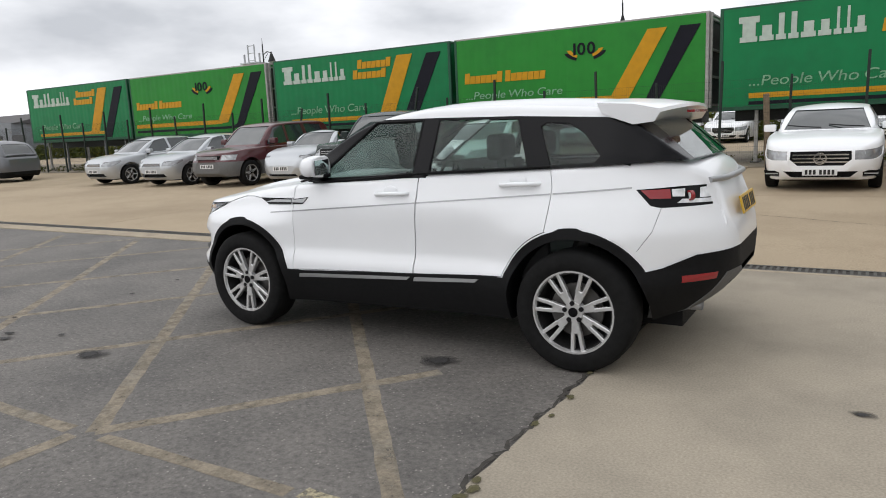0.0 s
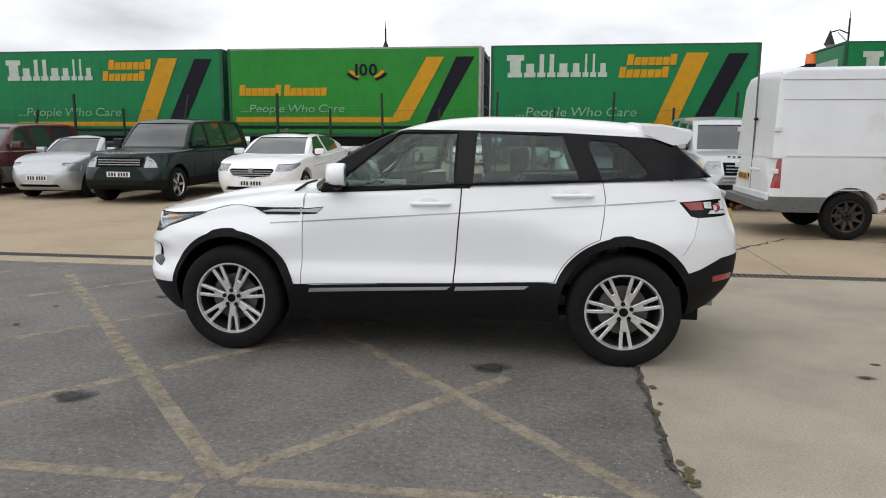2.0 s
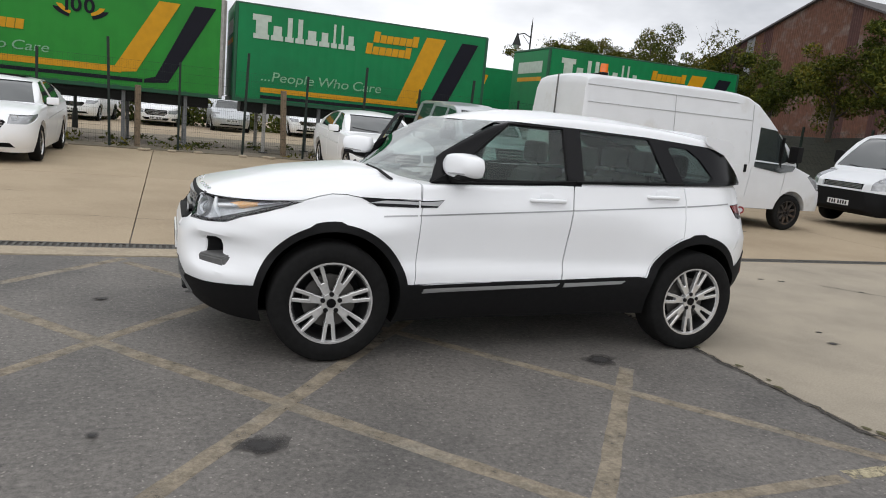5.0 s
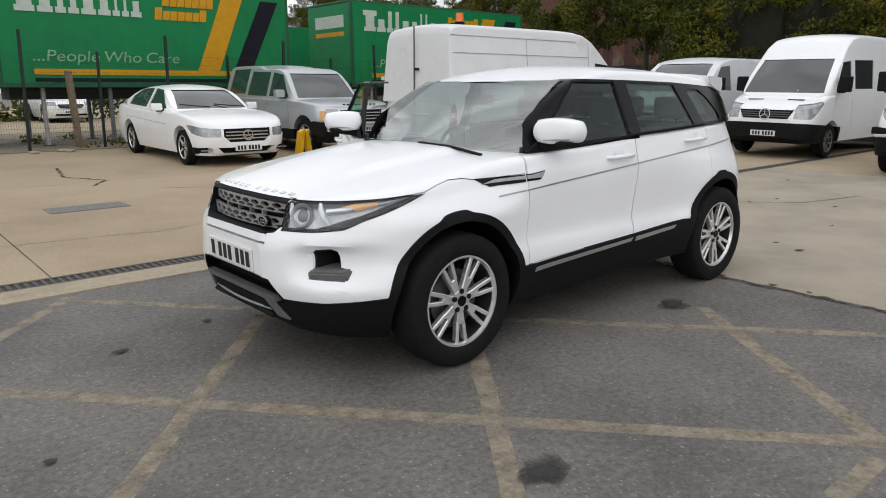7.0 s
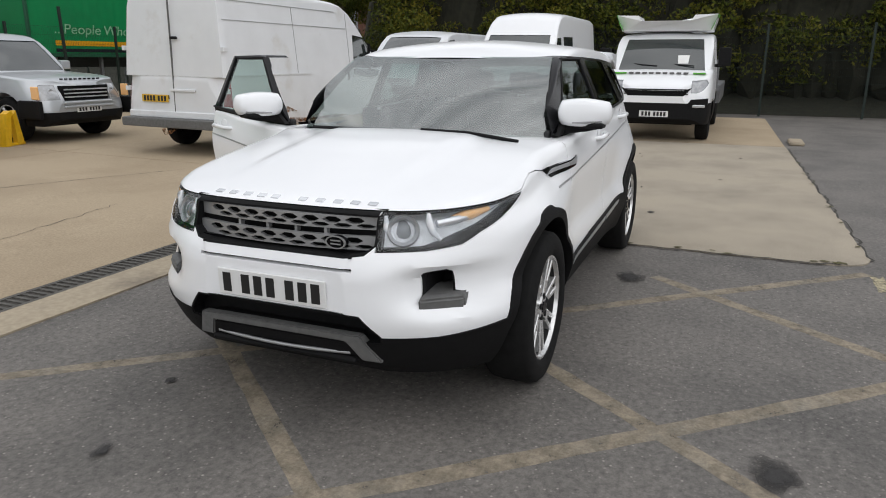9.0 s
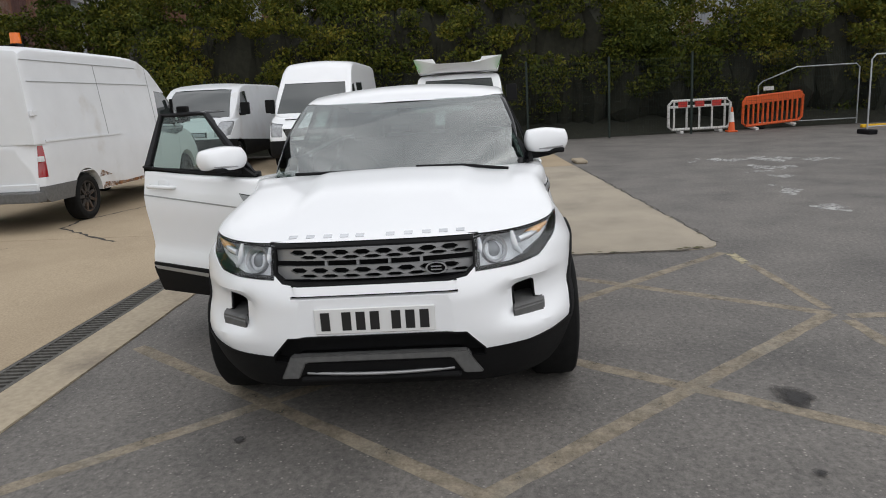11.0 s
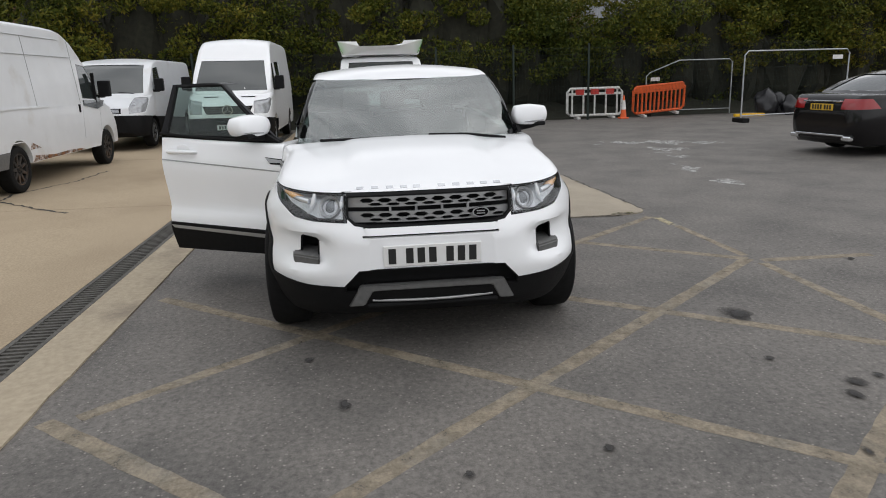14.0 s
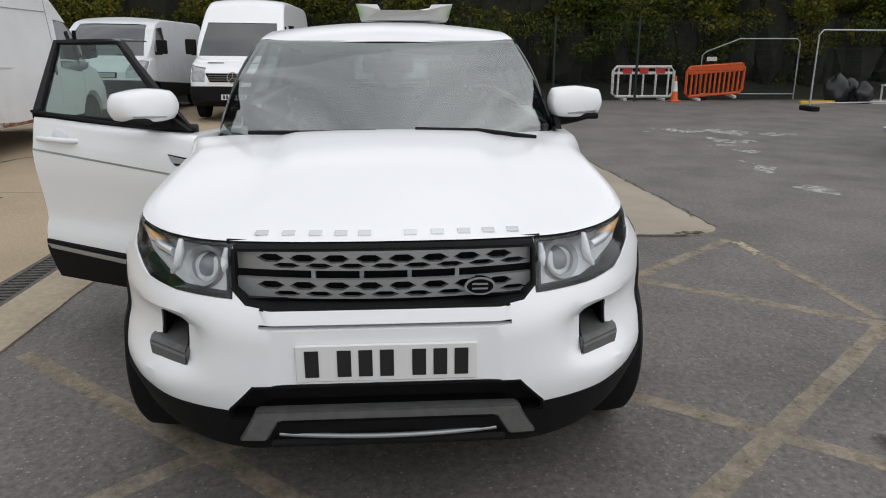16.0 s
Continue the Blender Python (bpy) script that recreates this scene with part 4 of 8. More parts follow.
suv_crown = curve_of([(-0.856, 0.004), (-0.76, 0.012), (-0.6, 0.035), (-0.2, 0.055), (0.3, 0.045), (0.6, 0.012), (1.0, 0.006), (3.1, 0.006), (3.3, 0.03), (3.476, 0.01)])
suv_corner = curve_of([(-0.856, 0.02), (-0.7, 0.05), (-0.4, 0.085), (0.0, 0.085), (0.4, 0.07), (0.6, 0.04), (3.0, 0.04), (3.2, 0.06), (3.4, 0.08), (3.476, 0.03)])
suv_xs = [-0.8555, -0.853, -0.848, -0.84, -0.828, -0.812, -0.795, -0.776, -0.757, -0.735, -0.71, -0.68, -0.645, -0.605, -0.56, -0.51, -0.455] + [-0.4 + 0.06 * k for k in range(17)] + [0.62 + 0.1 * k for k in range(18)] + [2.42 + 0.06 * k for k in range(10)] + [3.0, 3.05, 3.1, 3.15, 3.195, 3.235, 3.27, 3.30, 3.33, 3.355, 3.38, 3.40, 3.42, 3.44, 3.455, 3.467, 3.4755]

def bonnet_ridge(x, y):
    """The raised middle of the bonnet, with a soft fold down each side."""
    return 0.02 * ease((0.455 + 0.05 * x - abs(y)) / 0.05) * ease((x + 0.62) / 0.5) * ease((0.5 - x) / 0.1)


body0 = loft(suv_xs, suv_top, suv_bot, suv_half, suv_crown, suv_corner, 0.0, 24, 4, 16, bonnet_ridge)
fat0 = loft(suv_xs, suv_top, suv_bot, suv_half, suv_crown, suv_corner, -0.011, 24, 4, 16, bonnet_ridge)
skin_in = loft(suv_xs, suv_top, suv_bot, suv_half, suv_crown, suv_corner, 0.005, 24, 4, 16, bonnet_ridge)

AX = (0.0, 2.66)
WZ, WR = 0.36, 0.366
wells = bmesh.new()
for xa in AX:
    for s in (-1, 1):
        add_cyl(wells, (xa, s * 0.56, WZ + 0.02), (xa, s * 1.2, WZ + 0.02), 0.418, seg=48)
wells = to_mesh(wells)
cavity = to_mesh(box(0.62, 2.95, -0.77, 0.77, 0.42, 1.4))


def arc(cx, cz, r, a0, a1, n):
    return [(cx + r * math.cos(radians(a0 + (a1 - a0) * k / n)), cz + r * math.sin(radians(a0 + (a1 - a0) * k / n))) for k in range(n + 1)]


line = [(-1.0, 0.435), (-0.7, 0.435)] + [(x, z + (0.013 if -0.13 < x < 0.05 and z > 0.8 else 0)) for x, z in arc(0.006, 0.378, 0.464, 170, 13.4, 34)] + [(0.59, 0.479), (1.5, 0.517), (2.14, 0.545)] + [(x, z + (0.011 if 2.56 < x < 2.71 and z > 0.8 else 0)) for x, z in arc(2.66, 0.385, 0.466, 160, 30, 30)] + [(3.14, 0.635), (3.3, 0.70), (3.6, 0.72)]
black_poly = line + [(3.6, 0.1), (-1.0, 0.1)]
black_prism = pm(black_poly, "y", -1.3, 1.3)
white = minus(body0, cavity, wells, black_prism)
clad = minus(both(fat0, black_prism), wells, cavity)

# bonnet
hood_line = [(-0.9, 0.926), (-0.60, 0.932), (-0.40, 0.942), (-0.19, 0.957), (-0.10, 0.985), (-0.017, 1.004), (0.07, 1.005), (0.15, 0.994), (0.3, 0.992), (0.52, 1.0)]
hood_poly = hood_line + [(0.535, 1.3), (-0.9, 1.3)]
hood = both(white, pm(grown(hood_poly, -0.0025), "y", -1.2, 1.2))
white = minus(white, pm(grown(hood_poly, 0.0025), "y", -1.2, 1.2))
part_mesh("bonnet", hood, M_white, suv, smooth=32)
lip = to_mesh(box(-1.0, -0.6, -0.4415, 0.4415, 0.915, 0.95))
part_mesh("bonnet_lip", both(white, lip), M_black, suv, smooth=32)
white = minus(white, lip)

# headlamps
deep0 = loft(suv_xs, suv_top, suv_bot, suv_half, suv_crown, suv_corner, 0.052, 24, 4, 16, bonnet_ridge)
lamp_poly = [(-0.9, 0.775), (-0.70, 0.785), (-0.60, 0.80), (-0.52, 0.84), (-0.38, 0.885), (-0.185, 0.952), (-0.40, 0.94), (-0.60, 0.929), (-0.9, 0.924)]
for s in (-1, 1):
    y0, y1 = (0.445, 1.2) if s > 0 else (-1.2, -0.445)
    tool = pm(lamp_poly, "y", y0, y1)
    white = minus(white, pm(grown(lamp_poly, 0.003), "y", y0 - 0.003, y1 + 0.003))
    lamp = part_mesh("headlamp", both(deep0, tool), M_lamp_house, suv, "clear headlamp with round projector", smooth=30)
    cover = part_mesh("lamp_cover", minus(both(body0, tool), skin_in), M_glass_lamp, lamp, smooth=30)
    cover.visible_shadow = False
    ring = minus(pm(grown(lamp_poly, 0.002), "y", y0 - 0.003, y1), pm(grown(lamp_poly, -0.009), "y", y0 + (0.01 if s > 0 else -1), y1 + (1 if s > 0 else -0.01)))
    plate_poly = [(-0.9, 0.79), (-0.68, 0.797), (-0.57, 0.84), (-0.40, 0.898), (-0.24, 0.936), (-0.40, 0.931), (-0.9, 0.915)]
    part_mesh("reflector_plate", both(loft(suv_xs, suv_top, suv_bot, suv_half, suv_crown, suv_corner, 0.048, 24, 4, 16, bonnet_ridge), pm(plate_poly, "y", y0 + (0.02 if s > 0 else 0), y1 - (0 if s > 0 else 0.02))), M_lamp_mid, lamp, smooth=30)
    part_mesh("lamp_surround", both(skin_in, ring), M_black, lamp)
    lamp_n = Vector((-0.86, s * 0.40, 0.31)).normalized()
    part("projector", lathe([(0.060, -0.02), (0.066, 0.0), (0.060, 0.014), (0.047, 0.006), (0.044, -0.02)], 28), M_lamp_bezel, lamp, smooth=40).matrix_local = Matrix.Translation(Vector((-0.722, s * 0.535, 0.862)) - lamp_n * 0.016) @ lamp_n.to_track_quat("Y", "Z").to_matrix().to_4x4()
    bm = bmesh.new()
    bmesh.ops.create_uvsphere(bm, u_segments=18, v_segments=10, radius=0.045)
    part("projector_lens", bm, M_lens, lamp, smooth=60).matrix_local = Matrix.Translation(Vector((-0.722, s * 0.535, 0.862)) - lamp_n * 0.052)
    bm = bmesh.new()
    pts = [(-0.745 + 0.02, 0.462, 0.915), (-0.748 + 0.018, 0.468, 0.87), (-0.742 + 0.018, 0.488, 0.825), (-0.732 + 0.018, 0.515, 0.80)]
    add_tube(bm, [(x, s * y, z) for x, y, z in pts], [0.007, 0.015, 0.015, 0.007], 10)
    part("light_blade", bm, M_drl, lamp, smooth=50)
    bm = bmesh.new()
    pts = [(-0.652, 0.612, 0.925), (-0.655, 0.617, 0.89), (-0.648, 0.628, 0.85), (-0.628, 0.655, 0.815)]
    add_tube(bm, [(x, s * y, z) for x, y, z in pts], [0.007, 0.014, 0.015, 0.008], 10)
    part("light_blade", bm, M_drl, lamp, smooth=50)
    bm = bmesh.new()
    add_tube(bm, [(-0.575, s * 0.685, 0.892), (-0.51, s * 0.732, 0.903), (-0.43, s * 0.78, 0.917)], [0.016, 0.024, 0.014], 8)
    part("indicator", bm, M_amber, lamp, "amber indicator lens", smooth=50)
    bm = bmesh.new()
    add_tube(bm, [(-0.635, s * 0.64, 0.88), (-0.58, s * 0.69, 0.888), (-0.50, s * 0.745, 0.9), (-0.42, s * 0.785, 0.915), (-0.3, s * 0.825, 0.938)], [0.016, 0.018, 0.013, 0.010, 0.005], 8)
    part("reflector", bm, M_lamp_white, lamp, smooth=50)

# front openings
grille_poly = [(-0.444, 0.916), (-0.444, 0.80), (-0.405, 0.765), (-0.33, 0.754), (0.33, 0.754), (0.405, 0.765), (0.444, 0.80), (0.444, 0.916)]
intake_poly = [(-0.395, 0.527), (-0.475, 0.44), (-0.475, 0.40), (0.475, 0.40), (0.475, 0.44), (0.395, 0.527), (0.3, 0.533), (-0.3, 0.533)]
slit_poly = [(-0.365, 0.703), (0.365, 0.703), (0.365, 0.716), (-0.365, 0.716)]
white = minus(white, pms([(grille_poly, "x", -1.2, -0.70), (slit_poly, "x", -1.2, -0.815)]), pm(intake_poly, "x", -1.2, -0.72))
clad = minus(clad, pm(intake_poly, "x", -1.2, -0.72))
for nm, poly, depth in (("grille_surround", grille_poly, -0.69), ("intake_surround", intake_poly, -0.70)):
    ring = minus(pm(grown(poly, 0.003), "x", -1.2, depth), pm(grown(poly, -0.008), "x", -1.3, -0.6))
    part_mesh(nm, both(skin_in, ring), M_black, suv)
part("grille_back", prism(grown(grille_poly, 0.02), "x", -0.71, -0.685), M_black, suv)
part("intake_back", prism(grown(intake_poly, 0.03), "x", -0.735, -0.70), M_black, suv)
part("slit_back", prism(grown(slit_poly, 0.01), "x", -0.82, -0.80), M_black, suv)
part("grille_frame", prism([(-0.432, 0.765), (0.432, 0.765), (0.432, 0.775), (-0.432, 0.775)], "x", -0.772, -0.75), M_black_gloss, suv)
bow = lambda y: 0.055 * (abs(y) / 0.43) ** 2.2
for n, (z0, z1, xf) in enumerate(((0.853, 0.907, -0.778), (0.773, 0.83, -0.795))):
    bm = bmesh.new()
    ys_ = [-0.434 + 0.062 * k for k in range(15)]
    rows_ = [[bm.verts.new((xf + bow(y) + dx, y, z)) for dx, z in ((0, z0), (0, z1), (0.02, z1), (0.02, z0))] for y in ys_]
    for ra, rb in zip(rows_, rows_[1:]):
        for k in range(4):
            bm.faces.new((ra[k], ra[(k + 1) % 4], rb[(k + 1) % 4], rb[k]))
    bm.faces.new(rows_[0])
    bm.faces.new(rows_[-1][::-1])
    bmesh.ops.recalc_face_normals(bm, faces=bm.faces)
    bar = to_mesh(bm)
    holes = []
    for row in (0, 1):
        zc = z1 - 0.019 if row == 0 else z0 + 0.0135
        hh = 0.0125 if row == 0 else 0.0085
        for k in range(8):
            yc = -0.335 + 0.0955 * k - (0.045 if row else 0)
            if abs(yc) < 0.39:
                holes.append(([(yc - 0.041, zc), (yc - 0.018, zc - hh), (yc + 0.018, zc - hh), (yc + 0.041, zc), (yc + 0.018, zc + hh), (yc - 0.018, zc + hh)], "x", -1.0, -0.6))
    bar = minus(bar, pms(holes))
    part_mesh("grille_bar", bar, M_grille, suv, "silver-grey honeycomb grille bar")
for y in (-0.21, -0.07, 0.07, 0.21):
    part("grille_strut", box(-0.765, -0.74, y - 0.006, y + 0.006, 0.826, 0.852), M_grille, suv)
bm = bmesh.new()
add_cyl(bm, (-0.798, -0.275, 0.806), (-0.77, -0.275, 0.806), 0.025, seg=24)
for v in bm.verts:
    v.co.y = -0.275 + (v.co.y + 0.275) * 1.75
badge = part("badge", bm, M_black_gloss, suv, "oval dark badge", smooth=30)
rim_ = lathe([(0.0265, -0.004), (0.0265, 0.004), (0.0225, 0.004), (0.0225, -0.004)], 24)
for v in rim_.verts:
    v.co = (-0.798 + v.co.y, -0.275 + v.co.x * 1.75, 0.806 + v.co.z)
part("badge_rim", rim_, M_trim_silver, badge, smooth=40)
for dz in (0.007, -0.007):
    part("badge_bar", box(-0.8002, -0.7975, -0.298, -0.252, 0.8035 + dz, 0.8085 + dz), M_trim_silver, badge)
# maker's letters on the bonnet edge, as plain bars
for y in (0.365, 0.285, 0.205, 0.13, 0.06, -0.075, -0.155, -0.235, -0.31, -0.385):
    xf = -0.71 + 0.03 * (abs(y) / 0.4) ** 2
    b = part("bonnet_letter_bar", box(-0.013, 0.013, -0.019, 0.019, -0.002, 0.003, 0.001), M_lamp_white, suv)
    yt_ = suv_half(xf, suv_top(xf) - 0.08)
    zz = lambda x: suv_top(x) - suv_crown(x) * (y / yt_) ** 2
    b.matrix_local = pose(xf, y, zz(xf), 0, -math.degrees(math.atan2(zz(xf + 0.02) - zz(xf - 0.02), 0.04)), 0)
# plate
plate_bars(suv, -0.862, 0.0, 0.603, 0.524, 0.115, M_plate_w, -1, 1, -2, groups=(3, 3, 1))
# fog lamps
for s in (-1, 1):
    fog = [(0.605, 0.55), (0.60, 0.68), (0.615, 0.695), (0.69, 0.705), (0.705, 0.69), (0.712, 0.61), (0.745, 0.60), (0.74, 0.56)]
    fog = fog if s > 0 else mirror_y(fog)[::-1]
    white = minus(white, pm(fog, "x", -1.2, -0.44))
    ring = minus(pm(grown(fog, 0.002), "x", -1.2, -0.44), pm(grown(fog, -0.010), "x", -1.3, -0.40))
    part_mesh("fog_surround", both(loft(suv_xs, suv_top, suv_bot, suv_half, suv_crown, suv_corner, 0.012, 24, 3, 6), ring), M_black, suv)
    part("fog_recess", prism(grown(fog, 0.012), "x", -0.48, -0.45), M_black, suv)
    part("fog_side", box(-0.66, -0.46, s * 0.60 - 0.012, s * 0.60 + 0.012, 0.54, 0.70), M_black, suv)
    bm = bmesh.new()
    poly = [(-0.785, 0.535), (-0.795, 0.585), (-0.77, 0.602), (-0.62, 0.612), (-0.57, 0.605), (-0.57, 0.55), (-0.66, 0.535)]
    add_prism(bm, poly, "y", s * 0.605, s * 0.755)
    for v in bm.verts:
        v.co.x += 0.05 + (0.125 if abs(v.co.y) > 0.7 else 0.0)
    bmesh.ops.bevel(bm, geom=bm.edges[:], offset=0.008, segments=2, affect="EDGES")
    part("fog_winglet", bm, M_grey_plastic, suv, "grey plastic fog lamp winglet", smooth=40)
# skid plate with bright strip
bm = bmesh.new()
skid = [(-0.462, 0.31), (-0.392, 0.440), (0.392, 0.440), (0.462, 0.31), (0.375, 0.315), (0.325, 0.408), (-0.325, 0.408), (-0.375, 0.315)]
add_prism(bm, skid, "x", -0.846, -0.80)
for v in bm.verts:
    v.co.x = -0.875 + f_set(v.co.z) + 0.026 * (abs(v.co.y) / 0.45) ** 3 + (0.05 if v.co.x > -0.82 else 0.0)
bmesh.ops.bevel(bm, geom=bm.edges[:], offset=0.006, segments=2, affect="EDGES")
part("skid_plate", bm, M_grey_plastic, suv, "grey plastic skid plate", smooth=40)
part("skid_back", box(-0.785, -0.72, -0.36, 0.36, 0.30, 0.43), M_black, suv)
bm = bmesh.new()
add_tube(bm, [(-0.824 + 0.02 * (abs(y) / 0.33) ** 2, y, 0.343 + 0.006 * (abs(y) / 0.33) ** 2) for y in [-0.33 + 0.066 * k for k in range(11)]], 0.008, 8)
part("bright_strip", bm, M_trim_silver, suv, "chrome strip", smooth=50)
part("lower_lip", box(-0.82, -0.70, -0.36, 0.36, 0.305, 0.332, 0.01), M_black, suv)

# tail lamps
tail_poly = [(2.99, 1.07), (3.07, 0.98), (3.12, 0.967), (3.6, 0.967), (3.6, 1.076), (3.2, 1.079)]
for s in (-1, 1):
    y0, y1 = (0.52, 1.2) if s > 0 else (-1.2, -0.52)
    tool = pm(tail_poly, "y", y0, y1)
    white = minus(white, tool)
    lamp = part_mesh("tail_lamp", minus(both(skin_in, tool), cavity), M_black_gloss, suv, "dark tail lamp with red band and round clear lens", smooth=30)
    part_mesh("red_band", both(body0, pm([(3.015, 1.066), (3.065, 1.018), (3.165, 1.016), (3.155, 1.067)], "y", y0, y1)), M_red, lamp, smooth=30)
    part_mesh("clear_band", both(body0, pm([(3.17, 1.026), (3.225, 1.022), (3.222, 1.065), (3.162, 1.065)], "y", y0, y1)), M_lamp_mid, lamp, smooth=30)
    part_mesh("clear_band", both(body0, pm([(3.195, 0.99), (3.36, 0.98), (3.355, 1.002), (3.215, 1.01)], "y", y0, y1)), M_lamp_mid, lamp, smooth=30)
    part_mesh("clear_band", both(body0, pm([(3.292, 1.01), (3.36, 1.008), (3.35, 1.065), (3.288, 1.065)], "y", y0, y1)), M_lamp_mid, lamp, smooth=30)
    lens = part("round_lens", lathe([(0.029, -0.01), (0.029, 0.01), (0.021, 0.01), (0.019, -0.01)], 24), M_red_bright, lamp, smooth=40)
    lens.matrix_local = pose(3.252, s * 0.645, 1.026, 0, 0, s * 42 if s < 0 else 138)
    part("lens_centre", cyl((0, -0.006, 0), (0, 0.004, 0), 0.02, seg=20), M_lamp_mid, lens, smooth=40)
    white = minus(white, pm([(3.016, 0.735), (3.019, 0.734), (3.092, 0.84), (3.129, 0.98), (3.126, 0.98), (3.09, 0.843)], "y", y0, y1))

# doors
f_door = [(0.505, 0.482), (0.535, 1.2), (1.597, 1.2), (1.588, 1.02), (1.548, 0.517)]
r_door = [(1.552, 0.517), (1.592, 1.02), (1.601, 1.22), (2.50, 1.22), (2.523, 1.09), (2.515, 0.98), (2.494, 0.835)] + arc(2.66, 0.385, 0.478, 110, 160, 10) + [(2.14, 0.545)]
HINGE = Matrix.Translation((0.53, 0.885, 0)) @ Matrix.Rotation(radians(62), 4, "Z") @ Matrix.Translation((-0.53, -0.885, 0))
doors = {}
for s in (-1, 1):
    for nm, poly in (("front_door", f_door), ("rear_door", r_door)):
        y0, y1 = (0.5, 1.2) if s > 0 else (-1.2, -0.5)
        ob = part_mesh(nm, both(white, pm(grown(poly, -0.0028), "y", y0, y1)), M_white, suv, smooth=28)
        white = minus(white, pm(grown(poly, 0.0022), "y", y0, y1))
        doors[nm, s] = ob
doors["front_door", 1].matrix_local = HINGE
doors["front_door", 1]["label"] = "open driver's door"
sill = [(0.50, 0.30), (0.508, 0.60), (1.545, 0.60), (1.54, 0.30)]
door_clad = both(clad, pm(grown(sill, -0.003), "y", 0.5, 1.2))
clad = minus(clad, pm(grown(sill, 0.002), "y", 0.5, 1.2))
part_mesh("door_cladding", door_clad, M_black, doors["front_door", 1], smooth=30)
for nm, x0, x1 in (("front_body", -1.0, 1.3), ("rear_body", 1.3, 3.6)):
    part_mesh(nm, both(white, to_mesh(box(x0, x1, -1.2, 1.2, 0, 2))), M_white, suv, smooth=30)
# dark strip added behind each gap between the doors, to fill it with shade
for s in (-1, 1):
    part("door_post", box(1.50, 1.66, *((0.79, 0.86) if s > 0 else (-0.86, -0.79)), 0.5, 1.16), M_black, suv)
part_mesh("lower_cladding", clad, M_black, suv, "black plastic cladding", smooth=30)
part("underbody", box(-0.55, 3.2, -0.56, 0.56, 0.24, 0.44), M_black, suv)
# black lining added just under the skin as shade in the shut lines
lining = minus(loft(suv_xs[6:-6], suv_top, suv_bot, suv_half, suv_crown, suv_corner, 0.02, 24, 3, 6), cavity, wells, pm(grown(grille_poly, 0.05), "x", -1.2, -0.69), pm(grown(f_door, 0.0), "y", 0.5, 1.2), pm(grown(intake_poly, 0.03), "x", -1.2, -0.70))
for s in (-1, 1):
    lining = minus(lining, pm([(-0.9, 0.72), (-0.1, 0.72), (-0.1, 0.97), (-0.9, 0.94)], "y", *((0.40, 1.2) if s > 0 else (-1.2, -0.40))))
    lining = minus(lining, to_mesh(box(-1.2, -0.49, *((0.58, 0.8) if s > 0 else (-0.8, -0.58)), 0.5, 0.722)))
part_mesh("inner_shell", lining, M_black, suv)
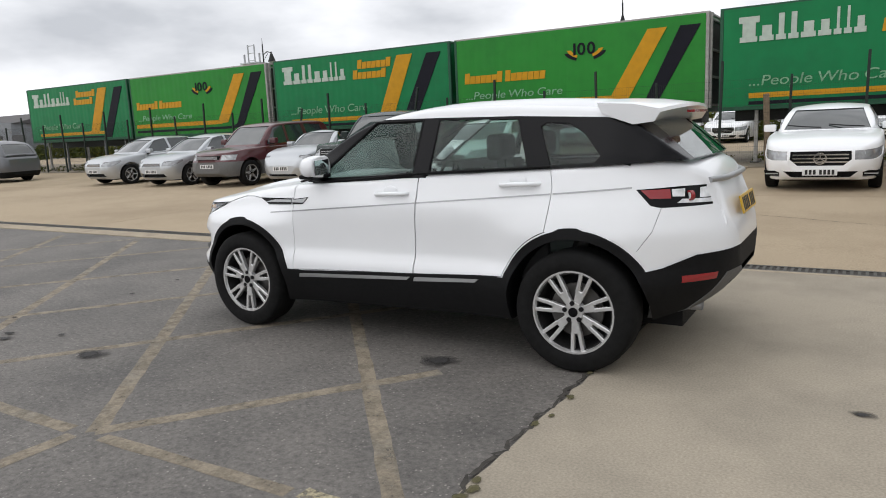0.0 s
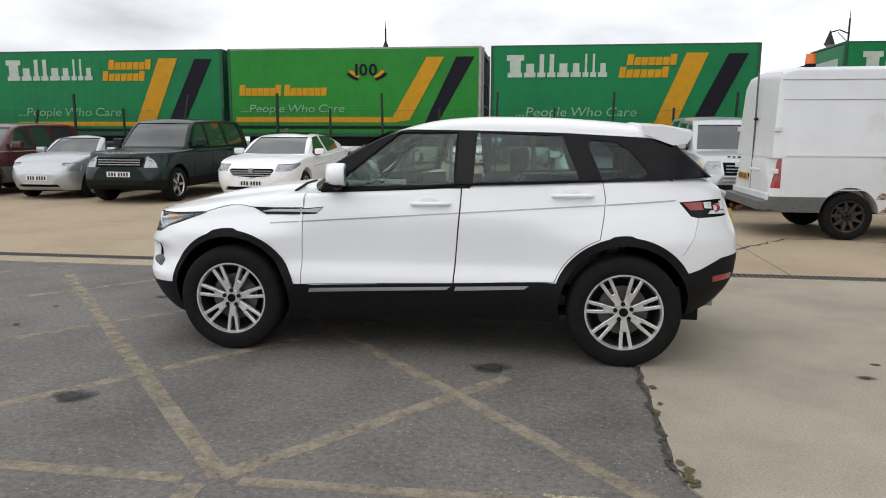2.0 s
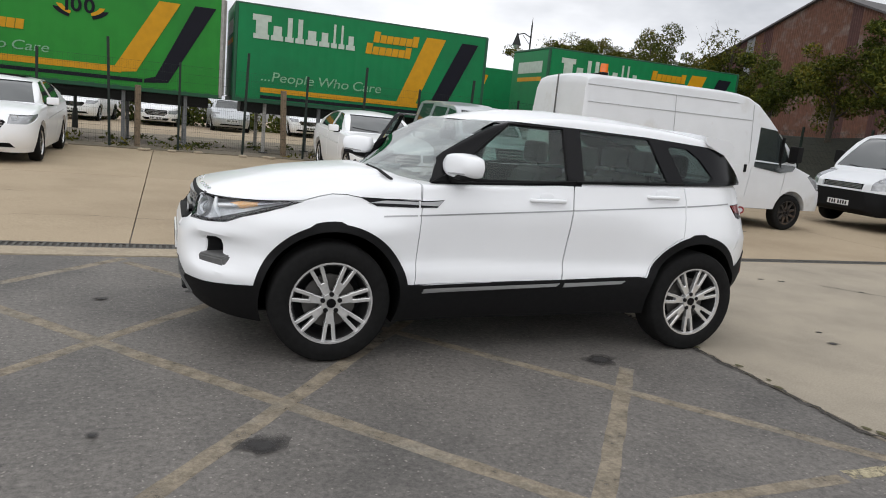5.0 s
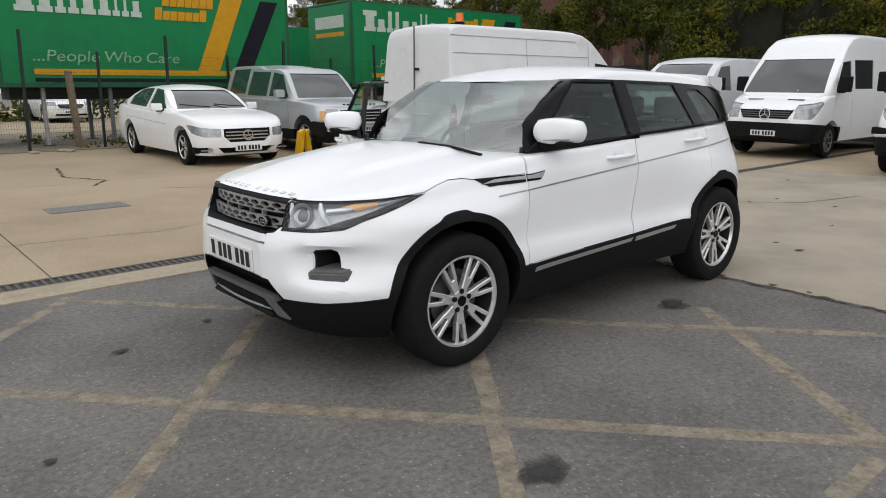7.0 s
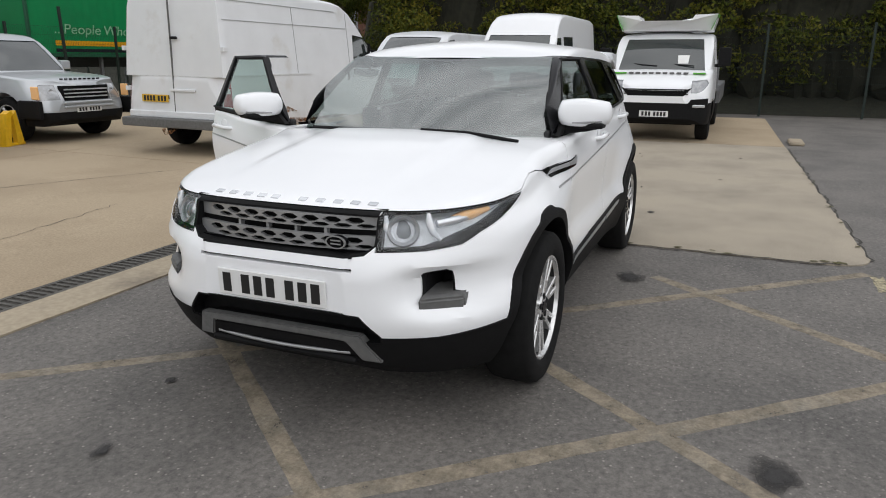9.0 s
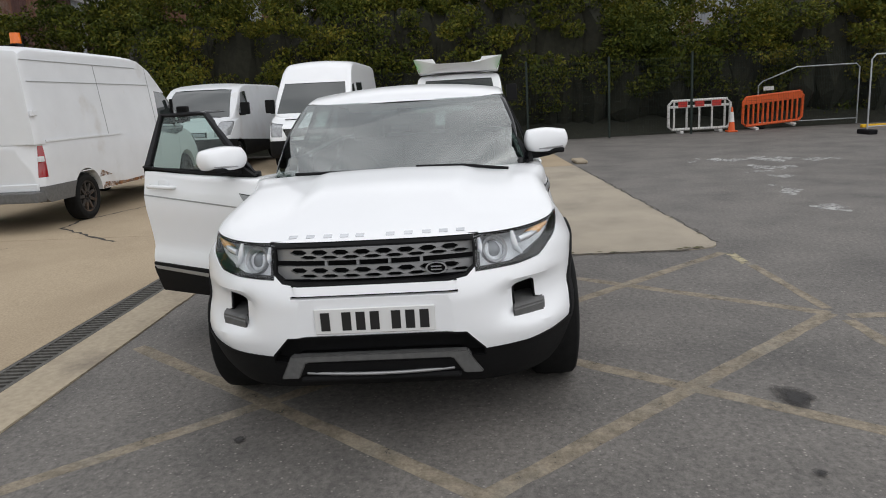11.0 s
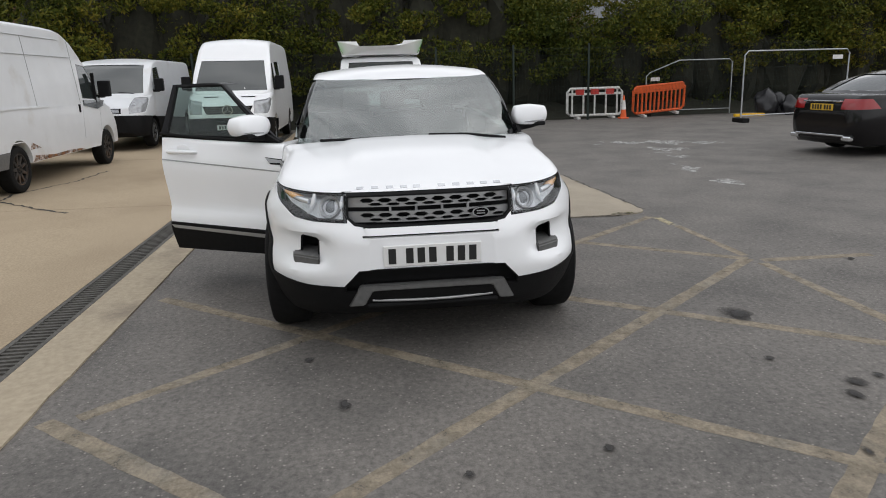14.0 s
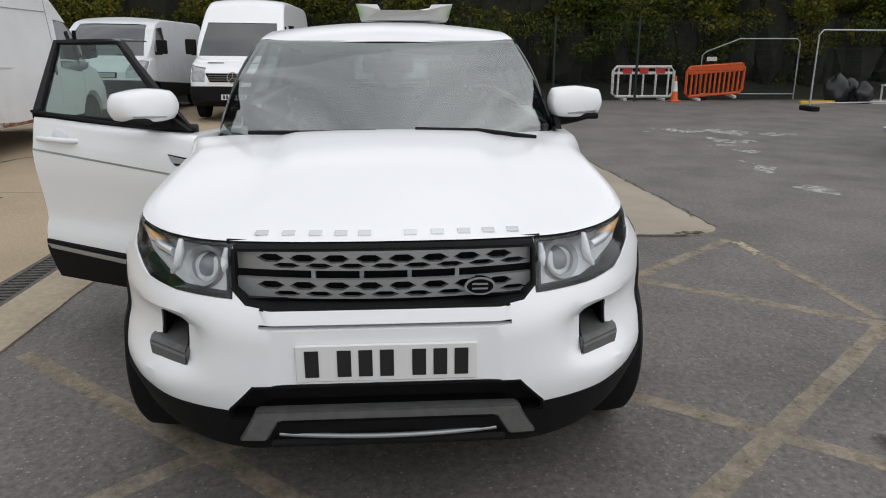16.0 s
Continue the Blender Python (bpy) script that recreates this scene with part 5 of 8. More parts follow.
for s in (-1, 1):
    own = doors["front_door", s]
    for who, (a, b), in (("f", (0.56, 1.535)), ("r", (1.56, 2.05))):
        za, zb = 0.478 + 0.042 * (a - 0.55) - 0.022, 0.478 + 0.042 * (b - 0.55) - 0.022
        strip_me = minus(both(loft(suv_xs, suv_top, suv_bot, suv_half, suv_crown, suv_corner, -0.016, 24, 3, 6), pm([(a, za - 0.028), (a + 0.01, za), (b, zb), (b - 0.03, zb - 0.022)], "y", *((0.6, 1.2) if s > 0 else (-1.2, -0.6)))), cavity)
        part_mesh("sill_strip", strip_me, M_trim_silver, own if who == "f" and s > 0 else suv, "satin silver sill strip")
    # crease along the flank
    vent = [(0.155, 0.992), (0.25, 0.948), (0.45, 0.953), (0.62, 0.962), (0.668, 1.01), (0.55, 0.998), (0.3, 0.99)]
    yy = (0.6, 1.2) if s > 0 else (-1.2, -0.6)
    for who, x0, x1 in (("fender", 0.1, 0.505), ("door", 0.515, 0.8)):
        v_me = both(both(loft(suv_xs, suv_top, suv_bot, suv_half, suv_crown, suv_corner, -0.004, 24, 3, 6), pm(vent, "y", *yy)), pm([(x0, 0.8), (x1, 0.8), (x1, 1.1), (x0, 1.1)], "y", *yy))
        vo = part_mesh("side_vent", v_me, M_black_gloss, own if who == "door" else suv, "gloss black side vent with silver edge", smooth=30)
        v_me = both(both(loft(suv_xs, suv_top, suv_bot, suv_half, suv_crown, suv_corner, -0.008, 24, 3, 6), pm([(0.2, 0.965), (0.45, 0.972), (0.63, 0.972), (0.66, 1.005), (0.55, 0.992), (0.3, 0.984)], "y", *yy)), pm([(x0, 0.8), (x1, 0.8), (x1, 1.1), (x0, 1.1)], "y", *yy))
        part_mesh("vent_blade", v_me, M_grille, vo, smooth=30)
    # the fold's shaded line is a thin grey strip laid on the skin
    crease = lambda x: 0.893 + (1.082 - 0.893) * (x - 0.287) / (2.97 - 0.287)
    for nm, x0, x1, host in (("body", 0.29, 0.50, suv), ("front_door", 0.51, 1.58, own), ("rear_door", 1.592, 2.515, doors["rear_door", s]), ("body", 2.53, 2.97, suv)):
        c_me = both(loft(suv_xs, suv_top, suv_bot, suv_half, suv_crown, suv_corner, -0.0022, 24, 3, 6), pm([(x0, crease(x0) - 0.0045), (x1, crease(x1) - 0.0045), (x1, crease(x1) + 0.0045), (x0, crease(x0) + 0.0045)], "y", *yy))
        part_mesh("swage_line", c_me, M_trim_silver, host)
    # door handles
    for host, xc, zc in ((own, 1.395, 1.04), (doors["rear_door", s], 2.315, 1.105)):
        y = s * (suv_half(xc, zc) + 0.0)
        h = part("door_handle", tube([(xc - 0.13, y - s * 0.01, zc - 0.004), (xc - 0.11, y + s * 0.03, zc), (xc, y + s * 0.036, zc + 0.003), (xc + 0.11, y + s * 0.03, zc + 0.004), (xc + 0.13, y - s * 0.01, zc + 0.004)], [0.012, 0.015, 0.015, 0.015, 0.012], 8), M_white, host, smooth=60)
        bm = bmesh.new()
        bmesh.ops.create_uvsphere(bm, u_segments=16, v_segments=8, radius=1.0, matrix=Matrix.Translation((xc - 0.01, y - s * 0.0, zc + 0.025)) @ Matrix.Diagonal((0.055, 0.006, 0.03, 1)))
        part("handle_cup", bm, M_white, h, smooth=60)

# ---- cabin ----
g_top = curve_of([(0.24, 1.045), (0.30, 1.085), (0.36, 1.125), (0.5, 1.213), (0.7, 1.333), (0.9, 1.447), (1.02, 1.51), (1.1, 1.543), (1.22, 1.578), (1.4, 1.612), (1.7, 1.632), (2.1, 1.628), (2.5, 1.606), (2.82, 1.572), (2.90, 1.548), (2.955, 1.495), (3.05, 1.412), (3.17, 1.305), (3.33, 1.165)])
g_base = curve_of([(0.24, 0.20), (0.28, 0.40), (0.34, 0.53), (0.42, 0.64), (0.5, 0.715), (0.6, 0.778), (0.75, 0.826), (0.95, 0.850), (1.3, 0.864), (1.8, 0.87), (2.3, 0.862), (2.7, 0.84), (2.9, 0.81), (3.0, 0.775), (3.12, 0.71), (3.24, 0.60), (3.33, 0.47)])
g_bot = lambda x: suv_top(x) - 0.05


def g_half(x, z):
    return g_base(x) - 0.47 * max(0.0, z - suv_top(x)) + 0.06 * max(0.0, z - 1.42) * 0


g_crown = curve_of([(0.24, 0.01), (0.5, 0.03), (0.9, 0.035), (1.3, 0.045), (2.0, 0.05), (2.9, 0.045), (3.33, 0.02)])
g_corner = curve_of([(0.24, 0.02), (0.6, 0.03), (1.1, 0.04), (1.5, 0.05), (2.8, 0.05), (3.1, 0.04), (3.33, 0.02)])
g_xs = [0.24, 0.26, 0.29, 0.33, 0.38, 0.44, 0.5, 0.56, 0.63, 0.7, 0.78, 0.86, 0.94, 1.01, 1.08, 1.15, 1.23, 1.32, 1.43, 1.56, 1.7, 1.85, 2.0, 2.15, 2.3, 2.45, 2.6, 2.72, 2.82, 2.9, 2.965, 3.0, 3.04, 3.09, 3.14, 3.19, 3.24, 3.29, 3.33]
outer = loft(g_xs, g_top, g_bot, g_half, g_crown, g_corner, 0.0, 8, 4, 8)
inner = loft([0.30] + g_xs[4:-1] + [3.30], g_top, lambda x: suv_top(x) - 0.3, g_half, g_crown, g_corner, 0.03, 8, 4, 8)
frame_me = minus(outer, inner)
roof_poly = [(0.96, 1.545), (1.04, 1.512), (1.18, 1.528), (1.69, 1.521), (2.24, 1.508), (2.795, 1.478), (2.90, 1.455), (2.94, 1.50), (2.97, 1.7), (0.9, 1.7)]
W_f = [(0.68, 1.128), (1.155, 1.508), (1.552, 1.508), (1.545, 1.160)]
W_r = [(1.668, 1.176), (1.68, 1.506), (2.245, 1.49), (2.36, 1.20)]
W_q = [(2.50, 1.212), (2.405, 1.44), (2.44, 1.462), (2.58, 1.452), (2.68, 1.39), (2.79, 1.262), (2.76, 1.226)]
W_s = [(-0.795, 1.065), (-0.645, 1.512), (0.645, 1.512), (0.795, 1.065)]
W_b = [(-0.50, 1.225), (-0.47, 1.50), (0.47, 1.50), (0.50, 1.225)]
hole = pms([(W_f, "y", -1.1, 1.1), (W_r, "y", -1.1, 1.1), (W_q, "y", -1.1, 1.1)])
hole2 = pms([(W_s, "x", 0.0, 1.32), (W_b, "x", 2.9, 3.6)])
frame_me = minus(frame_me, hole, hole2)
roof = part_mesh("roof", both(frame_me, pm(roof_poly, "y", -1, 1)), M_white, suv, smooth=30)
pillars = minus(frame_me, pm(roof_poly, "y", -1, 1))
pillars = minus(pillars, pm([(1.65, 0.9), (1.65, 1.164), (2.26, 1.187), (2.8, 1.209), (3.1, 1.222), (3.6, 1.222), (3.6, 0.9)], "y", -1.1, 1.1))
fr = [(0.585, 1.09), (1.145, 1.515), (1.20, 1.531), (1.585, 1.524), (1.603, 1.16), (1.603, 1.09)]
fr_prism = pm(fr, "y", 0.5, 1.1)
part_mesh("window_frame", both(pillars, fr_prism), M_black_gloss, doors["front_door", 1], smooth=30)
part_mesh("window_surround", minus(pillars, fr_prism), M_black_gloss, suv, "gloss black window surround", smooth=30)


def g_front(y, z):
    """Where the windscreen stands: its middle line, swept back towards the corners."""
    lo, hi = 0.24, 1.3
    for _ in range(30):
        x = (lo + hi) / 2
        lo, hi = (x, hi) if g_top(x) < z else (lo, x)
    rim = 0.795 - 0.3356 * (z - 1.065)
    side_lo, side_hi = 0.24, 1.3
    for _ in range(30):
        x = (side_lo + side_hi) / 2
        side_lo, side_hi = (x, side_hi) if g_half(x, z) < rim + 0.004 else (side_lo, x)
    gap = side_lo - lo
    sweep = 0.02 + 0.5 * (gap + math.sqrt(gap * gap + 0.004))
    return lo + sweep * abs(y / rim) ** 1.7


def g_back(y, z):
    lo, hi = 2.9, 3.33
    for _ in range(30):
        x = (lo + hi) / 2
        if g_top(x) - g_crown(x) * (y / max(0.2, g_half(x, z))) ** 2 > z:
            lo = x
        else:
            hi = x
    return lo


def pane(poly, axis, side):
    """A curved sheet of glass, 4 mm thick, let 6 mm into its frame."""
    bm = bmesh.new()
    flat = grown(poly, 0.008)
    bm.faces.new([bm.verts.new((u, 0, v)) for u, v in flat])
    us, vs = [u for u, v in flat], [v for u, v in flat]
    for lo, hi, no in ((min(us), max(us), (1, 0, 0)), (min(vs), max(vs), (0, 0, 1))):
        for k in range(1, 12):
            c = lo + (hi - lo) * k / 12
            bmesh.ops.bisect_plane(bm, geom=bm.verts[:] + bm.edges[:] + bm.faces[:], plane_co=Vector(no) * c, plane_no=no)
    sheet = bmesh.ops.duplicate(bm, geom=bm.verts[:] + bm.edges[:] + bm.faces[:])
    second = {g for g in sheet["geom"] if isinstance(g, bmesh.types.BMVert)}
    for v in bm.verts:
        inset = 0.007 + (0.004 if v in second else 0.0)
        u, w = v.co.x, v.co.z
        if axis == "y":
            v.co = (u, side * (g_half(u, w) - inset), w)
        elif side > 0 and poly is W_b:
            v.co = (g_back(u, w) - inset, u, w)
        else:
            v.co = (g_front(u, w) + inset, u, w)
    bmesh.ops.recalc_face_normals(bm, faces=bm.faces)
    return bm


for nm, poly, axis, a, b, m, host in (
        ("windscreen", W_s, "x", 0.0, 1.32, M_glass, suv), ("rear_window", W_b, "x", 2.9, 3.6, M_glass, suv),
        ("side_window", W_f, "y", -1.1, -0.3, M_glass_side, doors["front_door", -1]), ("side_window", W_f, "y", 0.3, 1.1, M_glass_side, doors["front_door", 1]),
        ("side_window", W_r, "y", -1.1, -0.3, M_glass_side, doors["rear_door", -1]), ("side_window", W_r, "y", 0.3, 1.1, M_glass_side, doors["rear_door", 1]),
        ("quarter_window", W_q, "y", -1.1, -0.3, M_glass_dark, suv), ("quarter_window", W_q, "y", 0.3, 1.1, M_glass_dark, suv)):
    g = part(nm, pane(poly, axis, 1 if b > 1 else -1), m, host, smooth=30)
    g.visible_shadow = False
for s in (-1, 1):
    loop = W_f + W_f[:1]
    path = [(a[0] + (b[0] - a[0]) * k / 5, a[1] + (b[1] - a[1]) * k / 5) for a, b in zip(loop, loop[1:]) for k in range(5)]
    part("window_seal", tube([(u, s * (g_half(u, w) - 0.006), w) for u, w in path + path[:1]], 0.011, 6), M_black, doors["front_door", s], smooth=60)
# dark vertical door posts, belt seals and roof seam
for s in (-1, 1):
    for host, x0, x1 in ((doors["front_door", s], 0.60, 1.597), (doors["rear_door", s], 1.602, 2.50)):
        bm = bmesh.new()
        add_tube(bm, [(x0 + (x1 - x0) * k / 8, s * (g_half(x0 + (x1 - x0) * k / 8, suv_top(x0 + (x1 - x0) * k / 8)) + 0.006), suv_top(x0 + (x1 - x0) * k / 8) + 0.006) for k in range(9)], 0.008, 6)
        part("belt_seal", bm, M_black, host)
# spoiler
bm = bmesh.new()
for s_y in [-0.655, -0.62, -0.5, -0.25, 0, 0.25, 0.5, 0.62, 0.655]:
    e = abs(s_y) / 0.655
    drop = 0.034 * e ** 2
    shrink = 0.06 * e ** 2
    for n_, (x, z) in enumerate(((2.74, 1.592), (2.95, 1.578), (3.15 - shrink * 1.2, 1.545), (3.155 - shrink * 1.2, 1.525), (3.05, 1.475), (2.95, 1.43 + 0.02 * (1 - e)), (2.86, 1.462 + 0.02 * (1 - e)), (2.77, 1.5 + 0.03 * (1 - e)))):
        bm.verts.new((x, s_y * (1.10 if x < 3.0 else 1.0), z - (drop if n_ < 5 else 0.0)))
bm.verts.ensure_lookup_table()
for i in range(8):
    for k in range(8):
        bm.faces.new((bm.verts[8 * i + k], bm.verts[8 * i + (k + 1) % 8], bm.verts[8 * i + 8 + (k + 1) % 8], bm.verts[8 * i + 8 + k]))
bm.faces.new([bm.verts[k] for k in range(8)])
bm.faces.new([bm.verts[64 + k] for k in range(8)][::-1])
bmesh.ops.recalc_face_normals(bm, faces=bm.faces)
part("spoiler", bm, M_white, suv, smooth=38)
part("brake_light", box(3.13, 3.176, -0.2, 0.2, 1.485, 1.50), M_red, suv)
# tailgate details
plate_bars(suv, 3.462, 0.0, 0.93, 0.50, 0.11, M_plate_y, 1, 2, -14)
bm = bmesh.new()
add_tube(bm, [(3.325, -0.5, 1.10), (3.385, -0.3, 1.10), (3.395, 0, 1.10), (3.385, 0.3, 1.10), (3.325, 0.5, 1.10)], 0.018, 8)
part("tailgate_trim", bm, M_grille, suv, smooth=50)
skid_me = minus(both(loft(suv_xs, suv_top, suv_bot, suv_half, suv_crown, suv_corner, -0.022, 24, 3, 6), pms([([(-0.66, 0.30), (-0.50, 0.575), (0.50, 0.575), (0.66, 0.30)], "x", 3.02, 3.7)])), pm([(-0.36, 0.2), (-0.36, 0.49), (0.36, 0.49), (0.36, 0.2)], "x", 3.3, 3.8))
part_mesh("rear_skid", skid_me, M_grey_plastic, suv, "grey rear skid panel", smooth=30)
for s in (-1, 1):
    part("exhaust", cyl((3.1, s * 0.50, 0.36), (3.30, s * 0.50, 0.365), 0.032, seg=16, caps=False), M_grille, suv, smooth=50)
    part_mesh("rear_reflector", both(loft(suv_xs, suv_top, suv_bot, suv_half, suv_crown, suv_corner, -0.014, 24, 3, 6), pm([(3.18, 0.548), (3.6, 0.552), (3.6, 0.592), (3.2, 0.588)], "y", *((0.58, 0.76) if s > 0 else (-0.76, -0.58)))), M_red, suv)
# wipers and scuttle
part("scuttle", prism([(0.30, 1.03), (0.62, 1.03), (0.62, 1.085), (0.34, 1.07)], "y", -0.70, 0.70), M_black, suv)
for pts in ([(0.36, 0.05, 1.118), (0.385, 0.35, 1.112), (0.46, 0.62, 1.105)], [(0.38, -0.66, 1.085), (0.37, -0.4, 1.118), (0.36, -0.12, 1.126)]):
    bm = bmesh.new()
    add_tube(bm, [(x + 0.012, y, z + 0.012) for x, y, z in pts], 0.010, 6)
    part("wiper", bm, M_black, suv)
# door mirrors
for s in (-1, 1):
    host = doors["front_door", s]
    bm = bmesh.new()
    bmesh.ops.create_cube(bm, size=1.0)
    bmesh.ops.subdivide_edges(bm, edges=bm.edges[:], cuts=5, use_grid_fill=True)
    for v in bm.verts:
        p = v.co * 2
        q = Vector([c * math.sqrt(max(0, 1 - 0.26 * (a * a + b * b) + 0.05 * a * a * b * b)) for c, a, b in ((p.x, p.y, p.z), (p.y, p.x, p.z), (p.z, p.x, p.y))])
        taper = 1 - 0.14 * max(0, s * q.y)
        v.co = (min(0.775 + 0.088 * q.x * taper, 0.826) + 0.03 * s * q.y, s * 0.922 + 0.142 * q.y, 1.226 + 0.078 * q.z * taper)
    cap = bm
    mcap = part("mirror", cap, M_white, host, smooth=70)
    part("mirror_base", box(0.705, 0.822, *sorted((s * 0.815, s * 1.03)), 1.146, 1.176, 0.013, 3), M_black, mcap, smooth=60)
    bm = bmesh.new()
    add_tube(bm, [(0.72, s * 0.80, 1.135), (0.745, s * 0.86, 1.14), (0.78, s * 0.93, 1.15), (0.80, s * 1.0, 1.16)], [0.022, 0.024, 0.026, 0.02], 8)
    part("mirror_arm", bm, M_black, mcap, smooth=60)
    part("mirror_glass", box(-0.003, 0.003, -0.105, 0.105, -0.052, 0.052, 0.002), M_mirror, mcap).matrix_local = pose(0.83, s * 0.922, 1.224, 0, 0, -s * 14)
    bm = bmesh.new()
    add_tube(bm, [(0.69, s * 0.87, 1.178), (0.695, s * 0.94, 1.180), (0.735, s * 1.02, 1.186)], 0.006, 6)
    part("mirror_repeater", bm, M_trim_silver, mcap)
    part("sail_panel", prism([(0.60, 1.11), (0.70, 1.12), (0.78, 1.13), (0.78, 1.19), (0.74, 1.185)], "y", s * 0.80, s * 0.825), M_black, host)
# wheels
for xa, turn in ((0.0, 0.0), (2.66, 0.1)):
    for s in (-1, 1):
        wheel_parts(suv, xa, s * 0.838, WZ + 0.004, WR, 0.246, 0.235, s, 7, True, turn - math.pi / 2)
# inside
cabin = part("cabin_floor", box(0.55, 2.95, -0.76, 0.76, 0.36, 0.425), M_dash, suv)
bm = bmesh.new()
add_prism(bm, [(0.36, 0.9), (0.36, 1.06), (0.62, 1.075), (0.95, 1.06), (1.02, 0.98), (0.98, 0.8), (0.7, 0.7)], "y", -0.74, 0.74)
bmesh.ops.bevel(bm, geom=bm.edges[:], offset=0.02, segments=2, affect="EDGES")
part("dashboard", bm, M_dash, suv, smooth=40)
steer = part("steering_wheel", lathe([(0.185 + 0.014 * math.cos(a), 0.014 * math.sin(a)) for a in [k * math.pi / 4 for k in range(8)]], 28), M_dash, suv, smooth=60)
steer.matrix_local = pose(1.12, 0.36, 1.0, 0, 24, 90)
part("wheel_boss", box(-0.05, 0.05, -0.02, 0.04, -0.06, 0.06, 0.015), M_dash, steer)
for a in (0, 180, 270):
    part("wheel_spoke", box(0.04, 0.18, -0.01, 0.01, -0.02, 0.02, 0.004), M_dash, steer).matrix_local = pose(0, 0, 0, 0, a, 0)
for nm, y, x0 in (("front_seat", -0.37, 1.35), ("front_seat", 0.37, 1.35), ("rear_seat", -0.4, 2.15), ("rear_seat", 0.4, 2.15), ("rear_seat", 0.0, 2.16)):
    w = 0.25 if nm == "front_seat" else 0.2
    bm = bmesh.new()
    add_prism(bm, [(x0 + 0.33, 0.55), (x0 + 0.50, 0.58), (x0 + 0.66, 1.12), (x0 + 0.62, 1.2), (x0 + 0.52, 1.19)], "y", y - w, y + w)
    bmesh.ops.bevel(bm, geom=bm.edges[:], offset=0.045, segments=3, affect="EDGES")
    seat = part(nm, bm, M_seat, suv, "dark grey leather seat", smooth=50)
    part("cushion", box(x0 - 0.12, x0 + 0.42, y - w, y + w, 0.46, 0.66, 0.05, 2), M_seat, seat, smooth=50)
    hr = part("headrest", box(x0 + 0.54, x0 + 0.66, y - 0.125, y + 0.125, 1.225, 1.40, 0.045, 3), M_seat, seat, smooth=60)
    for dy in (-0.05, 0.05):
        part("headrest_post", cyl((x0 + 0.6, y + dy, 1.15), (x0 + 0.6, y + dy, 1.25), 0.008, seg=8), M_chrome, hr)
mirror = part("rear_view_mirror", box(0.985, 1.02, -0.13, 0.13, 1.36, 1.43, 0.014, 2), M_dash, suv, smooth=40)
part("mirror_stem", tube([(1.0, 0, 1.42), (0.99, 0, 1.475)], 0.03, 8), M_dash, mirror)
part("parcel_shelf", box(2.75, 3.16, -0.56, 0.56, 1.10, 1.13), M_dash, suv)
for s in (-1, 1):
    host = doors["front_door", s]
    part("door_card", box(0.62, 1.56, *sorted((s * 0.735, s * 0.768)), 0.5, 1.135, 0.008), M_dash, host)
    part("armrest", box(0.95, 1.4, *sorted((s * 0.68, s * 0.74)), 0.86, 0.92, 0.02, 2), M_dash, host)
    part("door_card", box(1.62, 2.45, *sorted((s * 0.735, s * 0.768)), 0.5, 1.17, 0.008), M_dash, doors["rear_door", s])
bm = bmesh.new()
add_box(bm, 1.9, 2.25, -0.45, 0.45, 1.574, 1.578)
part("roof_lining", bm, M_headliner, suv)

# ---- parked vehicles: each is built with its nose at x = 0, its length along +x ----
ROUND_F = [(-0.2, 0.02), (0.0, 0.50), (0.03, 0.64), (0.10, 0.78), (0.22, 0.89), (0.38, 0.95), (0.65, 0.985), (1.0, 1.0)]
ROUND_R = [(-0.2, 0.02), (0.0, 0.60), (0.03, 0.74), (0.10, 0.84), (0.22, 0.92), (0.40, 0.97), (0.7, 1.0)]
BOXY_F = [(-0.2, 0.1), (0.0, 0.62), (0.03, 0.76), (0.10, 0.87), (0.22, 0.95), (0.40, 0.985), (0.7, 1.0)]
BOXY_R = [(-0.2, 0.1), (0.0, 0.90), (0.03, 0.96), (0.08, 0.99), (0.2, 1.0)]


